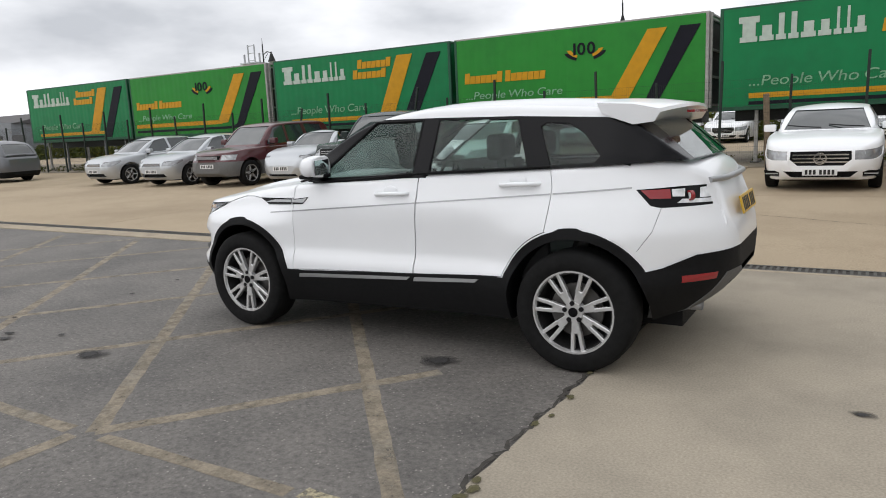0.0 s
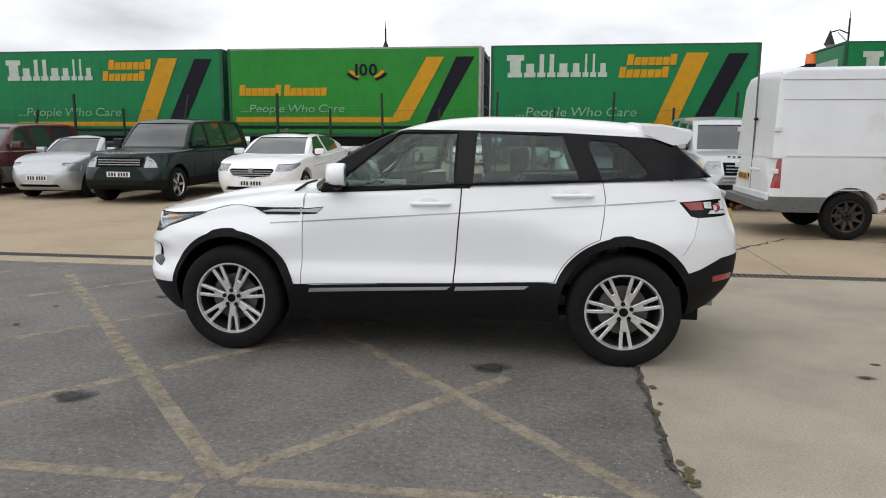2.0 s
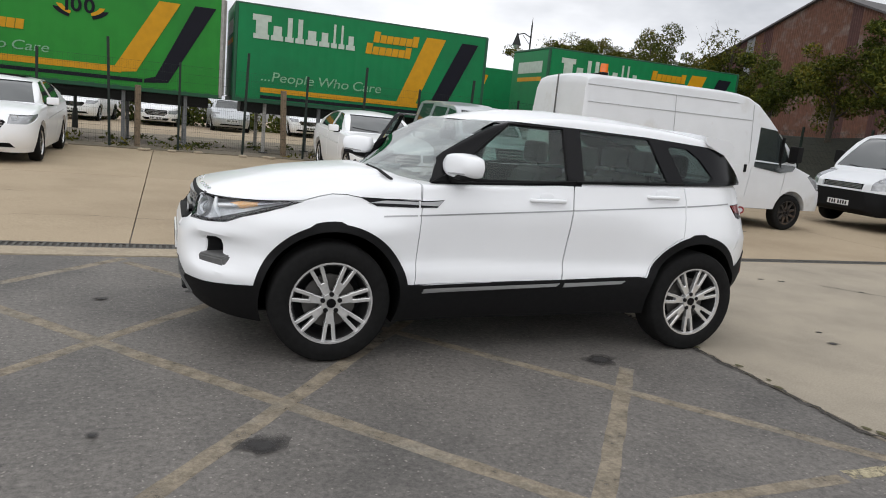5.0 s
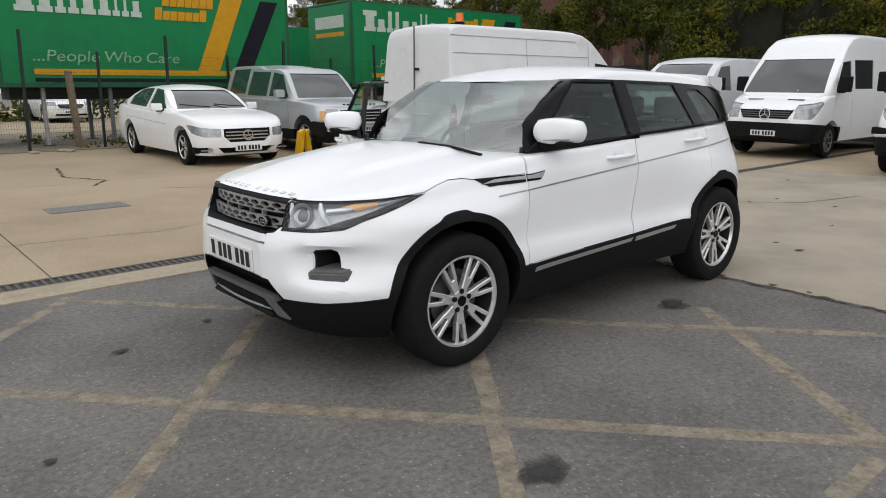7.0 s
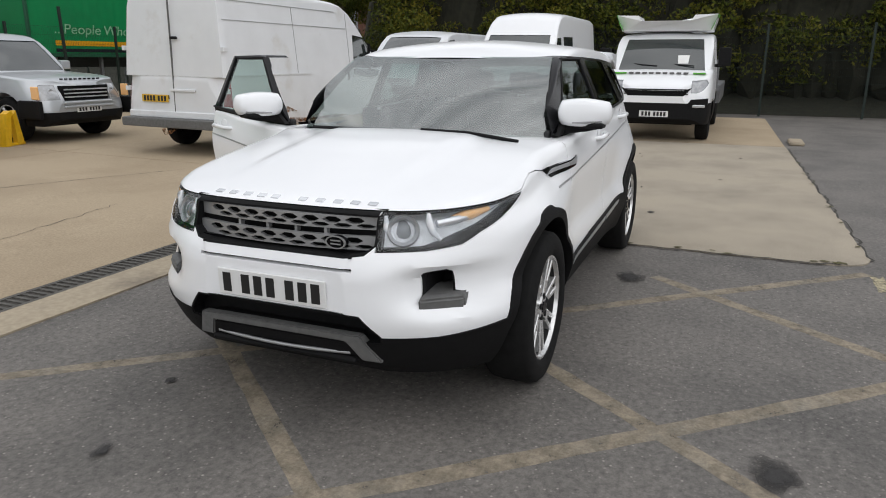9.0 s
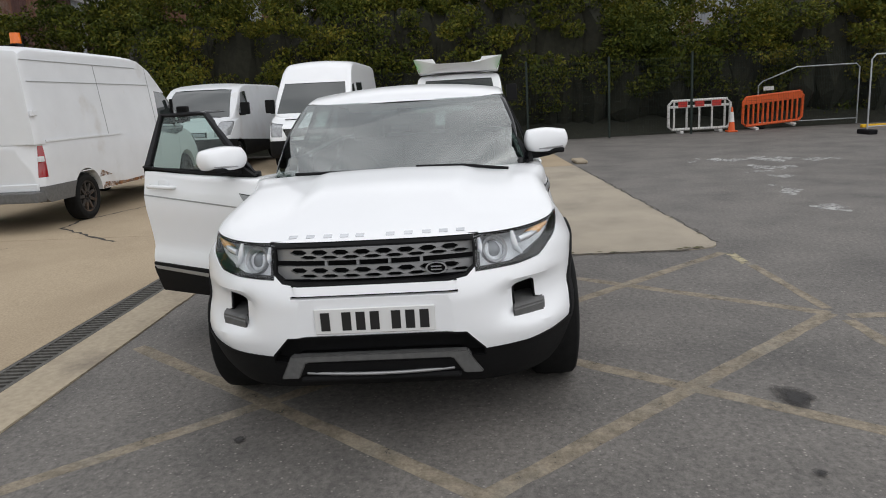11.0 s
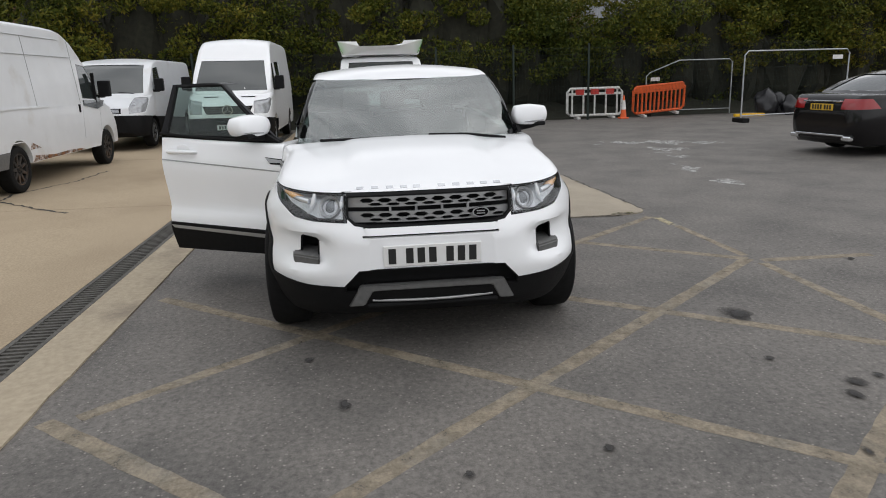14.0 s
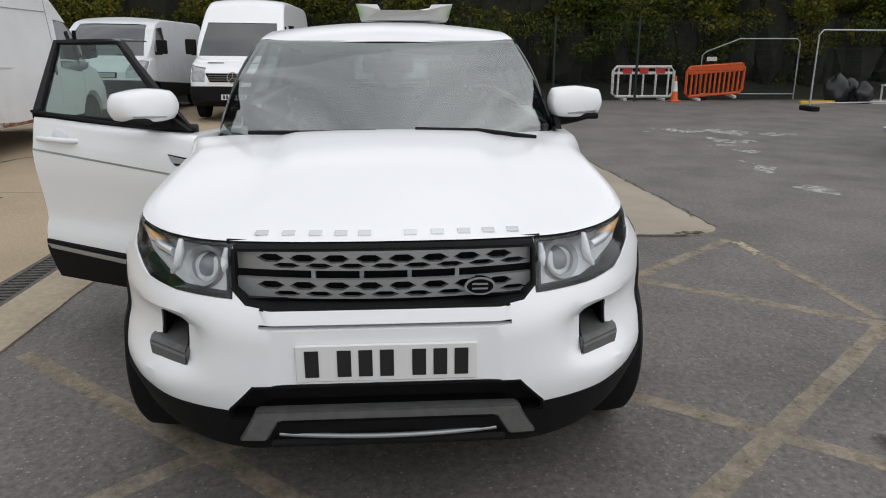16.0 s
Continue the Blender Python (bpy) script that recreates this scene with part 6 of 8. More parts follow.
def vehicle(name, label, category, m, paint, L, W, top, cab, belt, axles, r, windows, screen, rear, lamps, bot=0.24, boxy=False, boxy_r=None, tumble=0.5, clad=None, clad_mat=None,
            grille=None, bar_mat=None, bumper_intake=None, tails=None, seams=(), spokes=5, rim_mat=None, mirrors=None, plate_z=0.45, plate_h=True, wheel_w=0.2, cab_w=0.93, rear_plate=None, group="parked vehicles",
            corner=0.07, glass=None, seed=0, roof_crown=0.05, roof_corner=0.06, set_front=None, lamp_mat=None, clad_from=-0.3, clad_to=None, side_intake=None):
    th = empty(name, m, label, category, group)
    half_w = W / 2
    fp = curve_of(BOXY_F if boxy else ROUND_F)
    rp = curve_of(BOXY_R if (boxy if boxy_r is None else boxy_r) else ROUND_R)
    hmid = 0.55 * belt[0][1]
    fs = curve_of(set_front or [(0.2, 0.12), (0.35, 0.03), (0.5, 0.0), (0.65, 0.02), (0.8, 0.08), (1.0, 0.2), (1.3, 0.3), (3, 0.4)])
    rs = curve_of([(0.2, 0.1), (0.35, 0.02), (0.5, 0.0), (0.8, 0.02), (1.0, 0.06), (1.3, 0.1)])
    sec = curve_of([(0.2, 0.92), (0.35, 0.97), (0.5, 0.99), (0.62, 1.0), (0.8, 0.992), (0.95, 0.97), (1.15, 0.94), (1.4, 0.915)] if not boxy else [(0.2, 0.93), (0.4, 0.985), (0.6, 1.0), (1.0, 0.998), (1.3, 0.985), (2.0, 0.95)])
    ft, fb = curve_of(top), curve_of([(0, bot + 0.1), (0.15, bot), (L - 0.15, bot), (L, bot + 0.1)])

    def half(x, z):
        return half_w * min(fp(x - fs(z)), rp(L - rs(z) - x)) * sec(z)
    xs = sorted({round(v, 3) for v in [0, 0.012, 0.03, 0.055, 0.09, 0.13, 0.18, 0.24, 0.32, 0.42] + [0.55 + (L - 1.1) * k / 22 for k in range(23)] + [L - v for v in (0, 0.012, 0.03, 0.055, 0.09, 0.14, 0.2, 0.28, 0.38)]})
    crown = curve_of([(0, 0.01), (0.4, 0.03), (belt[0][0], 0.03), (belt[0][0] + 0.4, 0.006), (L, 0.01)])
    fc = lambda x: corner
    body0_ = loft(xs, ft, fb, half, crown, fc, 0.0, 10, 3, 4)
    wells_ = bmesh.new()
    for xa in axles:
        for s in (-1, 1):
            add_cyl(wells_, (xa, s * (half_w - 0.30), r + 0.02), (xa, s * (half_w + 0.2), r + 0.02), r + 0.055, seg=32)
    wells_ = to_mesh(wells_)
    shell = minus(body0_, wells_)
    low = None
    if clad:
        end_ = clad_to or L + 0.3
        cp = pm([(clad_from, clad[0]), (end_, clad[1]), (end_, 0.05), (clad_from, 0.05)], "y", -2, 2)
        low = both(loft(xs, ft, fb, half, crown, fc, -0.008, 10, 3, 4), cp)
        low = minus(low, wells_)
        shell = minus(shell, cp)
    cuts = []
    for seam in seams:
        for (x0, z0), (x1, z1) in zip(seam, seam[1:]):
            d = Vector((x1 - x0, z1 - z0)).normalized() * 0.006
            poly = [(x0 - d.y, z0 + d.x), (x1 - d.y, z1 + d.x), (x1 + d.y, z1 - d.x), (x0 + d.y, z0 - d.x)]
            for s in (-1, 1):
                cuts.append((poly, "y", s * (half_w * 0.965), s * (half_w + 0.3)))
    upright = [c for c in cuts if abs(c[0][0][0] - c[0][1][0]) < abs(c[0][0][1] - c[0][1][1])]
    for batch in (upright, [c for c in cuts if c not in upright]):
        if batch:
            shell = minus(shell, pms(batch))
    if grille:
        gp, gx = grille
        shell = minus(shell, pm(gp, "x", -0.3, gx))
        part("grille", prism(gp, "x", gx - 0.02, gx + 0.03), M_black, th)
        z0, z1 = min(p[1] for p in gp), max(p[1] for p in gp)
        w0 = max(abs(p[0]) for p in gp)
        for k in (1, 2, 3):
            z = z0 + (z1 - z0) * k / 4
            part("grille_bar", box(gx - 0.05, gx - 0.03, -w0 * 0.9, w0 * 0.9, z - 0.011, z + 0.011), bar_mat or M_chrome, th)
    if bumper_intake:
        shell = minus(shell, pm(bumper_intake, "x", -0.3, 0.2))
        if low:
            low = minus(low, pm(bumper_intake, "x", -0.3, 0.2))
        part("bumper_intake", prism(bumper_intake, "x", 0.16, 0.22), M_black, th)
    for s in (-1, 1):
        if side_intake:
            si = side_intake if s > 0 else mirror_y(side_intake)[::-1]
            shell = minus(shell, pm(si, "x", -0.3, 0.5))
            part("side_intake", prism(grown(si, 0.01), "x", 0.36, 0.46), M_black, th)
            z_ = sum(p[1] for p in si) / len(si)
            part("intake_blade", box(0.14, 0.16, *sorted((s * 0.64, s * 0.84)), z_ - 0.01, z_ + 0.01), M_trim_silver, th).matrix_local = pose(0, 0, 0)
        lp, y_in = lamps
        tool = pm(lp, "y", *((y_in, 2) if s > 0 else (-2, -y_in)))
        shell = minus(shell, tool)
        lamp = part_mesh("headlamp", both(loft(xs, ft, fb, half, crown, fc, 0.012, 10, 3, 4), tool), lamp_mat or M_lamp_grey, th, "clear headlamp", smooth=30)
        cx = sum(p[0] for p in lp) / len(lp)
        cz = sum(p[1] for p in lp) / len(lp)
        part("bulb_ring", lathe([(0.06, -0.012), (0.06, 0.012), (0.045, 0.012), (0.045, -0.012)], 16), M_lamp_white, lamp).matrix_local = pose(next((0.01 * q for q in range(60) if half(0.01 * q, cz) > y_in + 0.16), 0.1) + 0.004, s * (y_in + 0.09), cz, 0, 0, 90)
        if tails:
            tp, ty = tails
            tool = pm(tp, "y", *((ty, 2) if s > 0 else (-2, -ty)))
            shell = minus(shell, tool)
            part_mesh("tail_lamp", both(body0_, tool), M_red, th, "red tail lamp", smooth=30)
    part_mesh("body_shell", shell, paint, th, smooth=30)
    if low:
        part_mesh("lower_cladding", low, clad_mat or M_black, th, smooth=30)
    part("underbody", box(0.4, L - 0.4, -half_w + 0.32, half_w - 0.32, bot - 0.04, bot + 0.2), M_black, th)
    # cabin
    fbelt, fcab = curve_of(belt), curve_of(cab)
    x0, x1 = cab[0][0], cab[-1][0]
    cw = half_w * cab_w
    taper = curve_of([(0, 0.45), (0.05, 0.66), (0.14, 0.83), (0.3, 0.94), (0.6, 1.0)]) if not boxy else curve_of([(0, 0.6), (0.06, 0.82), (0.2, 0.95), (0.5, 1.0)])
    taper_r = curve_of([(0, 0.72), (0.06, 0.84), (0.15, 0.92), (0.35, 1.0)]) if not (boxy if boxy_r is None else boxy_r) else curve_of([(0, 0.96), (0.05, 0.985), (0.1, 1.0)])

    def chalf(x, z):
        return cw * min(taper(x - x0), taper_r(x1 - x)) - tumble * max(0.0, z - fbelt(x))
    gx_ = sorted({round(v, 3) for v in [x0 + v for v in (0, 0.02, 0.05, 0.1, 0.16, 0.24, 0.34)] + [x0 + 0.45 + (x1 - x0 - 0.8) * k / 16 for k in range(17)] + [x1 - v for v in (0, 0.02, 0.05, 0.1, 0.17, 0.26)]})
    rc_ = lambda x: roof_crown
    cc_ = lambda x: roof_corner
    base_ = lambda x: fbelt(x) - 0.06
    hull = loft(gx_, fcab, base_, chalf, rc_, cc_, 0.0, 6, 3, 6)
    holes = [(w, "y", -2, 2) for w in windows]
    tool = pms(holes) if holes else None
    frame_ = minus(hull, tool) if tool else hull
    panes = loft(gx_, fcab, base_, chalf, rc_, cc_, 0.014, 6, 3, 6)
    front = []
    if screen:
        yb, z0, yt, z1, xe = screen
        front.append(([(-yb, z0), (yb, z0), (yt, z1), (-yt, z1)], "x", x0 - 0.3, xe))
    if rear:
        yb, z0, yt, z1, xe = rear
        front.append(([(-yb, z0), (yb, z0), (yt, z1), (-yt, z1)], "x", xe, x1 + 0.3))
    for fr_ in front:
        frame_ = minus(frame_, pm(*fr_))
    part_mesh("cabin", frame_, paint, th, smooth=30)
    part_mesh("window_glass", panes, glass or M_glass_far, th, "dark reflective window glass", smooth=30)
    for xa in axles:
        for s in (-1, 1):
            wheel_parts(th, xa, s * (half_w - 0.02 - wheel_w / 2), r, r, r * 0.66, wheel_w, s, spokes, False, 0.3 + seed, rim_mat, seg=28)
    if mirrors:
        mx, mz, my, ms = mirrors
        for s in (-1, 1):
            mo = part("mirror", box(mx - 0.07, mx + 0.07, s * my - 0.11, s * my + 0.11, mz - ms, mz + ms, 0.035, 2), paint if ms < 0.1 else M_black, th, smooth=50)
            part("mirror_arm", box(mx - 0.03, mx + 0.03, min(s * my, s * (my - 0.16)), max(s * my, s * (my - 0.16)), mz - ms - 0.02, mz - ms + 0.04, 0.01), M_black, mo)
    if plate_h:
        plate_bars(th, min(fs(plate_z), 0.0) - 0.008, 0, plate_z, 0.52, 0.11, M_plate_w, -1, seed)
    if rear_plate:
        plate_bars(th, L - rs(rear_plate[0]) + 0.012, rear_plate[1], rear_plate[0], 0.52, 0.11, M_plate_y, 1, seed + 50)
    return th


def badge_ring(th, x, z, r, material=None):
    part("badge", lathe([(r, -0.006), (r, 0.006), (r * 0.82, 0.006), (r * 0.82, -0.006)], 20), material or M_chrome, th, "round chrome badge").matrix_local = pose(x, 0, z, 0, 0, 90)
    for a in (90, 210, 330):
        part("badge_spoke", box(-0.004, 0.004, -0.007, 0.007, 0, r * 0.9), material or M_chrome, th).matrix_local = pose(x, 0, z, a - 90, 0, 0)


def notice(th, x, y, z, w, h, tilt, material, label):
    """A paper lying against the inside foot of a windscreen."""
    part("paper_notice", box(-0.002, 0.002, -w / 2, w / 2, -h / 2, h / 2), material, th, label).matrix_local = pose(x, y, z, 0, tilt, 8)


def wipers(th, x, z, w, slope=0.35):
    for y0, y1 in ((-0.75 * w, -0.05 * w), (0.1 * w, 0.8 * w)):
        bm = bmesh.new()
        add_tube(bm, [(x, y0, z), (x + slope * 0.06, (y0 + y1) / 2, z + 0.02), (x + slope * 0.3, y1, z + 0.05)], 0.01, 6)
        part("wiper", bm, M_black, th)


FACE = 90  # nose towards -y


def nosed(x, y, turn=0):
    """A car that stands on the rising yard with its nose at (x, y), facing -y."""
    return pose(x, y, CON + rise(y) + 0.002, 0, -math.degrees(math.atan(RISE)), FACE + turn)


# white executive saloon
saloon = dict(L=4.88, W=1.85, top=[(0, 0.62), (0.03, 0.70), (0.1, 0.77), (0.3, 0.86), (0.7, 0.94), (1.2, 0.985), (1.5, 0.99), (2.0, 0.95), (3.8, 1.0), (4.3, 1.04), (4.7, 1.03), (4.84, 0.9), (4.88, 0.7)],
              cab=[(1.32, 0.96), (1.6, 1.12), (1.95, 1.31), (2.15, 1.385), (2.5, 1.44), (2.9, 1.45), (3.3, 1.42), (3.7, 1.33), (4.05, 1.18), (4.35, 1.03)], belt=[(1.3, 0.96), (2.0, 0.95), (3.0, 0.97), (4.4, 1.03)],
              axles=(0.86, 3.73), r=0.325, windows=[[(1.75, 1.0), (2.2, 1.34), (2.62, 1.38), (2.72, 1.0)], [(2.80, 1.0), (2.72, 1.385), (3.3, 1.36), (3.75, 1.2), (3.85, 1.04)]], screen=(0.70, 1.0, 0.56, 1.345, 2.2), rear=(0.6, 1.08, 0.5, 1.34, 3.5),
              lamps=([(-0.1, 0.54), (0.14, 0.54), (0.45, 0.60), (0.64, 0.735), (0.45, 0.745), (0.2, 0.71), (-0.1, 0.67)], 0.50), bot=0.2, grille=([(-0.34, 0.445), (0.34, 0.445), (0.46, 0.55), (0.45, 0.685), (-0.45, 0.685), (-0.46, 0.55)], 0.07),
              bumper_intake=[(-0.44, 0.245), (0.44, 0.245), (0.56, 0.35), (-0.56, 0.35)], side_intake=[(0.62, 0.25), (0.86, 0.25), (0.88, 0.34), (0.70, 0.36), (0.62, 0.33)], tails=([(4.5, 0.80), (5.2, 0.78), (5.2, 0.96), (4.62, 0.96)], 0.42), seams=([(1.52, 0.35), (1.56, 0.95)], [(2.74, 0.32), (2.76, 0.96)], [(3.72, 0.7), (3.68, 0.98)], [(1.55, 0.72), (3.9, 0.80)]), mirrors=(1.85, 1.03, 0.98, 0.07), plate_z=0.34, rear_plate=(0.82, 0))
merc = vehicle("saloon_car", "white executive saloon parked facing the yard", "car", nosed(-0.56, 13.82), M_white, seed=3, **saloon)
badge_ring(merc, -0.005, 0.565, 0.1)
notice(merc, 1.62, -0.12, 1.04, 0.32, 0.12, 45, M_yellow_paper, "yellow paper notice")
wipers(merc, 1.42, 1.03, 0.8)
# black executive saloon at the far side of the tarmac
blk = vehicle("saloon_car", "glossy black saloon with yellow rear plate", "car", Matrix.Translation((3.1, -2.4, 0)) @ Matrix.Rotation(radians(97), 4, "Z") @ Matrix.Translation((-4.88, 0, 0)), M_blackpaint, seed=4, **saloon)
part("boot_trim", box(4.83, 4.885, -0.42, 0.42, 0.905, 0.93, 0.006), M_chrome, blk)
for s in (-1, 1):
    part("exhaust_trim", box(4.80, 4.89, s * 0.6 - 0.1, s * 0.6 + 0.1, 0.27, 0.35, 0.02), M_chrome, blk)
part("rear_bumper_trim", box(4.86, 4.9, -0.55, 0.55, 0.34, 0.37, 0.006), M_chrome, blk)
# white hatchback saloon with a chrome-edged grille
ins = vehicle("hatchback_car", "white hatchback with black grille and roof", "car", nosed(-7.9, 13.95), M_white, L=4.85, W=1.86, top=[(0, 0.60), (0.03, 0.69), (0.1, 0.75), (0.3, 0.86), (0.7, 0.96), (1.15, 1.01), (1.5, 1.01), (2.0, 0.98), (4.0, 1.06), (4.5, 1.08), (4.8, 0.95), (4.85, 0.7)],
              cab=[(1.22, 0.97), (1.5, 1.13), (1.85, 1.33), (2.05, 1.41), (2.4, 1.47), (2.9, 1.48), (3.4, 1.43), (3.9, 1.30), (4.35, 1.1)], belt=[(1.2, 0.97), (2.0, 0.97), (3.0, 1.0), (4.4, 1.08)], axles=(0.92, 3.66), r=0.33,
              windows=[[(1.65, 1.02), (2.1, 1.37), (2.55, 1.42), (2.66, 1.03)], [(2.74, 1.03), (2.64, 1.42), (3.3, 1.40), (3.7, 1.28), (3.7, 1.1)]], screen=(0.72, 1.01, 0.58, 1.38, 2.15), rear=(0.6, 1.12, 0.5, 1.36, 3.6),
              lamps=([(-0.1, 0.68), (0.2, 0.68), (0.62, 0.80), (0.68, 0.86), (0.3, 0.83), (-0.1, 0.80)], 0.52), bot=0.19, grille=([(-0.5, 0.70), (-0.42, 0.58), (-0.3, 0.55), (0.3, 0.55), (0.42, 0.58), (0.5, 0.70), (0.45, 0.735), (-0.45, 0.735)], 0.09),
              bumper_intake=[(-0.62, 0.28), (0.62, 0.28), (0.55, 0.36), (-0.55, 0.36)], seams=([(1.42, 0.35), (1.5, 0.97)], [(2.66, 0.32), (2.7, 1.0)], [(1.5, 0.74), (3.9, 0.86)]), mirrors=(1.72, 1.06, 0.98, 0.07), plate_z=0.43, seed=5)
part("roof_glass", box(2.3, 3.0, -0.45, 0.45, 1.476, 1.488, 0.01), M_black_gloss, ins)
part("grille_edge", tube([(0.06, -0.5, 0.70), (0.04, -0.4, 0.57), (0.0, 0, 0.54), (0.04, 0.4, 0.57), (0.06, 0.5, 0.70)], 0.012, 6), M_chrome, ins)
part("badge", cyl((-0.01, 0, 0.70), (0.03, 0, 0.70), 0.05, seg=16), M_chrome, ins, "round chrome badge")
notice(ins, 1.52, 0.1, 1.06, 0.3, 0.1, 45, M_paper, "white paper notice")
# big dark green off-roader
off = dict(L=4.72, W=1.86, top=[(0, 0.92), (0.02, 1.0), (0.08, 1.05), (0.4, 1.10), (1.0, 1.13), (1.4, 1.14), (1.7, 1.11), (4.6, 1.14), (4.69, 1.05), (4.72, 0.7)],
           cab=[(1.28, 1.1), (1.5, 1.3), (1.8, 1.62), (1.95, 1.73), (2.2, 1.79), (3.4, 1.81), (4.3, 1.79), (4.5, 1.74), (4.62, 1.45), (4.70, 1.12)], belt=[(1.2, 1.1), (4.7, 1.13)], axles=(0.80, 3.55), r=0.37,
           windows=[[(1.62, 1.17), (1.98, 1.66), (2.4, 1.70), (2.42, 1.17)], [(2.50, 1.17), (2.48, 1.70), (3.3, 1.71), (3.42, 1.17)], [(3.52, 1.17), (3.45, 1.71), (4.3, 1.68), (4.42, 1.19)]], screen=(0.74, 1.17, 0.63, 1.69, 2.0), rear=(0.68, 1.2, 0.6, 1.66, 4.5),
           lamps=([(-0.1, 0.76), (0.16, 0.76), (0.2, 0.99), (-0.1, 0.99)], 0.55), bot=0.3, clad=(0.50, 0.52), grille=([(-0.52, 0.77), (0.52, 0.77), (0.52, 0.97), (-0.52, 0.97)], 0.1), seams=([(1.45, 0.5), (1.5, 1.1)], [(2.42, 0.5), (2.46, 1.1)], [(3.4, 0.75), (3.48, 1.1)], [(0.9, 0.98), (4.5, 1.0)]), mirrors=(1.72, 1.26, 1.02, 0.085), plate_z=0.62, boxy=True, boxy_r=True, tumble=0.28, wheel_w=0.25, corner=0.05, roof_crown=0.03)
rr_ = vehicle("off_roader", "dark green box-shaped off-roader with square headlamps", "car", nosed(-10.55, 13.4), M_dkgreen, seed=6, **off)
notice(rr_, 1.46, 0.2, 1.2, 0.35, 0.1, 45, M_yellow_paper, "yellow paper notice")
for k in range(5):
    part("bonnet_letter_bar", box(0.10, 0.115, -0.32 + 0.14 * k, -0.24 + 0.14 * k, 1.04, 1.062), M_trim_silver, rr_)
# silver off-roader with stepped roof and clamp
dis = dict(off)
dis.update(L=4.84, W=1.91, top=[(0, 0.86), (0.02, 0.98), (0.08, 1.03), (0.4, 1.10), (1.0, 1.15), (1.4, 1.16), (1.7, 1.14), (4.7, 1.16), (4.81, 1.05), (4.84, 0.7)],
           cab=[(1.30, 1.12), (1.5, 1.3), (1.8, 1.60), (1.98, 1.74), (2.25, 1.82), (3.0, 1.83), (3.15, 1.89), (4.4, 1.89), (4.66, 1.85), (4.76, 1.45), (4.82, 1.14)], clad=(0.52, 0.52), roof_crown=0.025,
           grille=([(-0.48, 0.70), (0.48, 0.70), (0.50, 0.95), (-0.50, 0.95)], 0.08), lamps=([(-0.1, 0.72), (0.2, 0.72), (0.24, 0.97), (-0.1, 0.95)], 0.53), axles=(0.85, 3.73), r=0.38,
           windows=[[(1.64, 1.19), (2.0, 1.66), (2.5, 1.72), (2.52, 1.19)], [(2.62, 1.19), (2.60, 1.72), (3.5, 1.74), (3.6, 1.19)], [(3.7, 1.22), (3.64, 1.80), (4.5, 1.78), (4.6, 1.22)]], plate_z=0.56)
disco = vehicle("off_roader", "silver off-roader with a yellow wheel clamp", "car", nosed(2.18, 14.08), M_silver, seed=7, **dis)
for z in (0.60, 0.67):
    part("bumper_bar", box(-0.03, 0.05, -0.5, 0.5, z - 0.02, z + 0.02, 0.01), M_silver, disco)
for s in (-1, 1):
    part("bumper_corner", box(0.0, 0.5, s * 0.955 - 0.06, s * 0.955 + 0.03, 0.42, 0.72, 0.03, 2), M_black, disco, smooth=50)
    part("indicator", box(0.04, 0.2, s * 0.93 - 0.02, s * 0.93 + 0.018, 0.74, 0.95, 0.01), M_amber, disco)
for k in range(9):
    part("bonnet_letter_bar", box(0.13, 0.145, -0.40 + 0.095 * k, -0.345 + 0.095 * k, 1.045, 1.07), M_black, disco)
# wheel clamp: a folded yellow steel cover on the front wheel
clamp = empty("wheel_clamp", pose(1.05, 14.5, CON + rise(14.5), 0, 0, 8) @ Matrix.Diagonal((0.8, 0.6, 0.95, 1)), "yellow steel wheel clamp fixed on the off-roader's front wheel", "wheel clamp")
bm = bmesh.new()
add_prism(bm, [(-0.30, 0), (-0.16, 0.55), (-0.06, 0.60), (0.0, 0.56), (-0.06, 0.5), (-0.14, 0.0)], "y", 0.0, 0.22)
part("front_plate", bm, M_yellow, clamp)
bm = bmesh.new()
add_prism(bm, [(0.04, 0.02), (0.0, 0.52), (0.08, 0.6), (0.2, 0.05)], "y", 0.02, 0.18)
part("arm", bm, M_yellow, clamp)
part("lock_tube", cyl((-0.1, 0.1, 0.52), (0.1, 0.1, 0.52), 0.035, seg=10), M_yellow, clamp)
part("jaw", box(-0.2, 0.25, 0.05, 0.14, 0.0, 0.05, 0.01), M_yellow, clamp)
# silver two-door convertible with a round bonnet
bee = vehicle("convertible_car", "silver rounded convertible with black folded roof", "car", nosed(-12.85, 13.95), M_silver, L=4.1, W=1.72, top=[(0, 0.55), (0.05, 0.68), (0.15, 0.78), (0.4, 0.92), (0.8, 1.01), (1.2, 1.03), (1.5, 1.0), (2.6, 0.98), (3.1, 1.0), (3.6, 0.95), (3.95, 0.78), (4.1, 0.55)],
              cab=[(1.1, 0.98), (1.3, 1.13), (1.55, 1.32), (1.7, 1.39), (1.8, 1.40), (1.9, 1.36)], belt=[(1.1, 0.98), (1.9, 0.98)], axles=(0.78, 3.29), r=0.32, windows=[[(1.4, 1.02), (1.68, 1.33), (2.2, 1.3), (2.2, 1.02)]], screen=(0.63, 1.02, 0.50, 1.345, 1.75), rear=None,
              lamps=([(0.1, 0.63), (0.36, 0.62), (0.42, 0.74), (0.34, 0.83), (0.16, 0.80)], 0.50), bot=0.2, bumper_intake=[(-0.5, 0.28), (0.5, 0.28), (0.45, 0.34), (-0.45, 0.34)], seams=([(1.35, 0.35), (1.4, 0.98)], [(2.6, 0.35), (2.62, 0.98)]), mirrors=(1.45, 1.06, 0.92, 0.07), plate_z=0.48, seed=8)
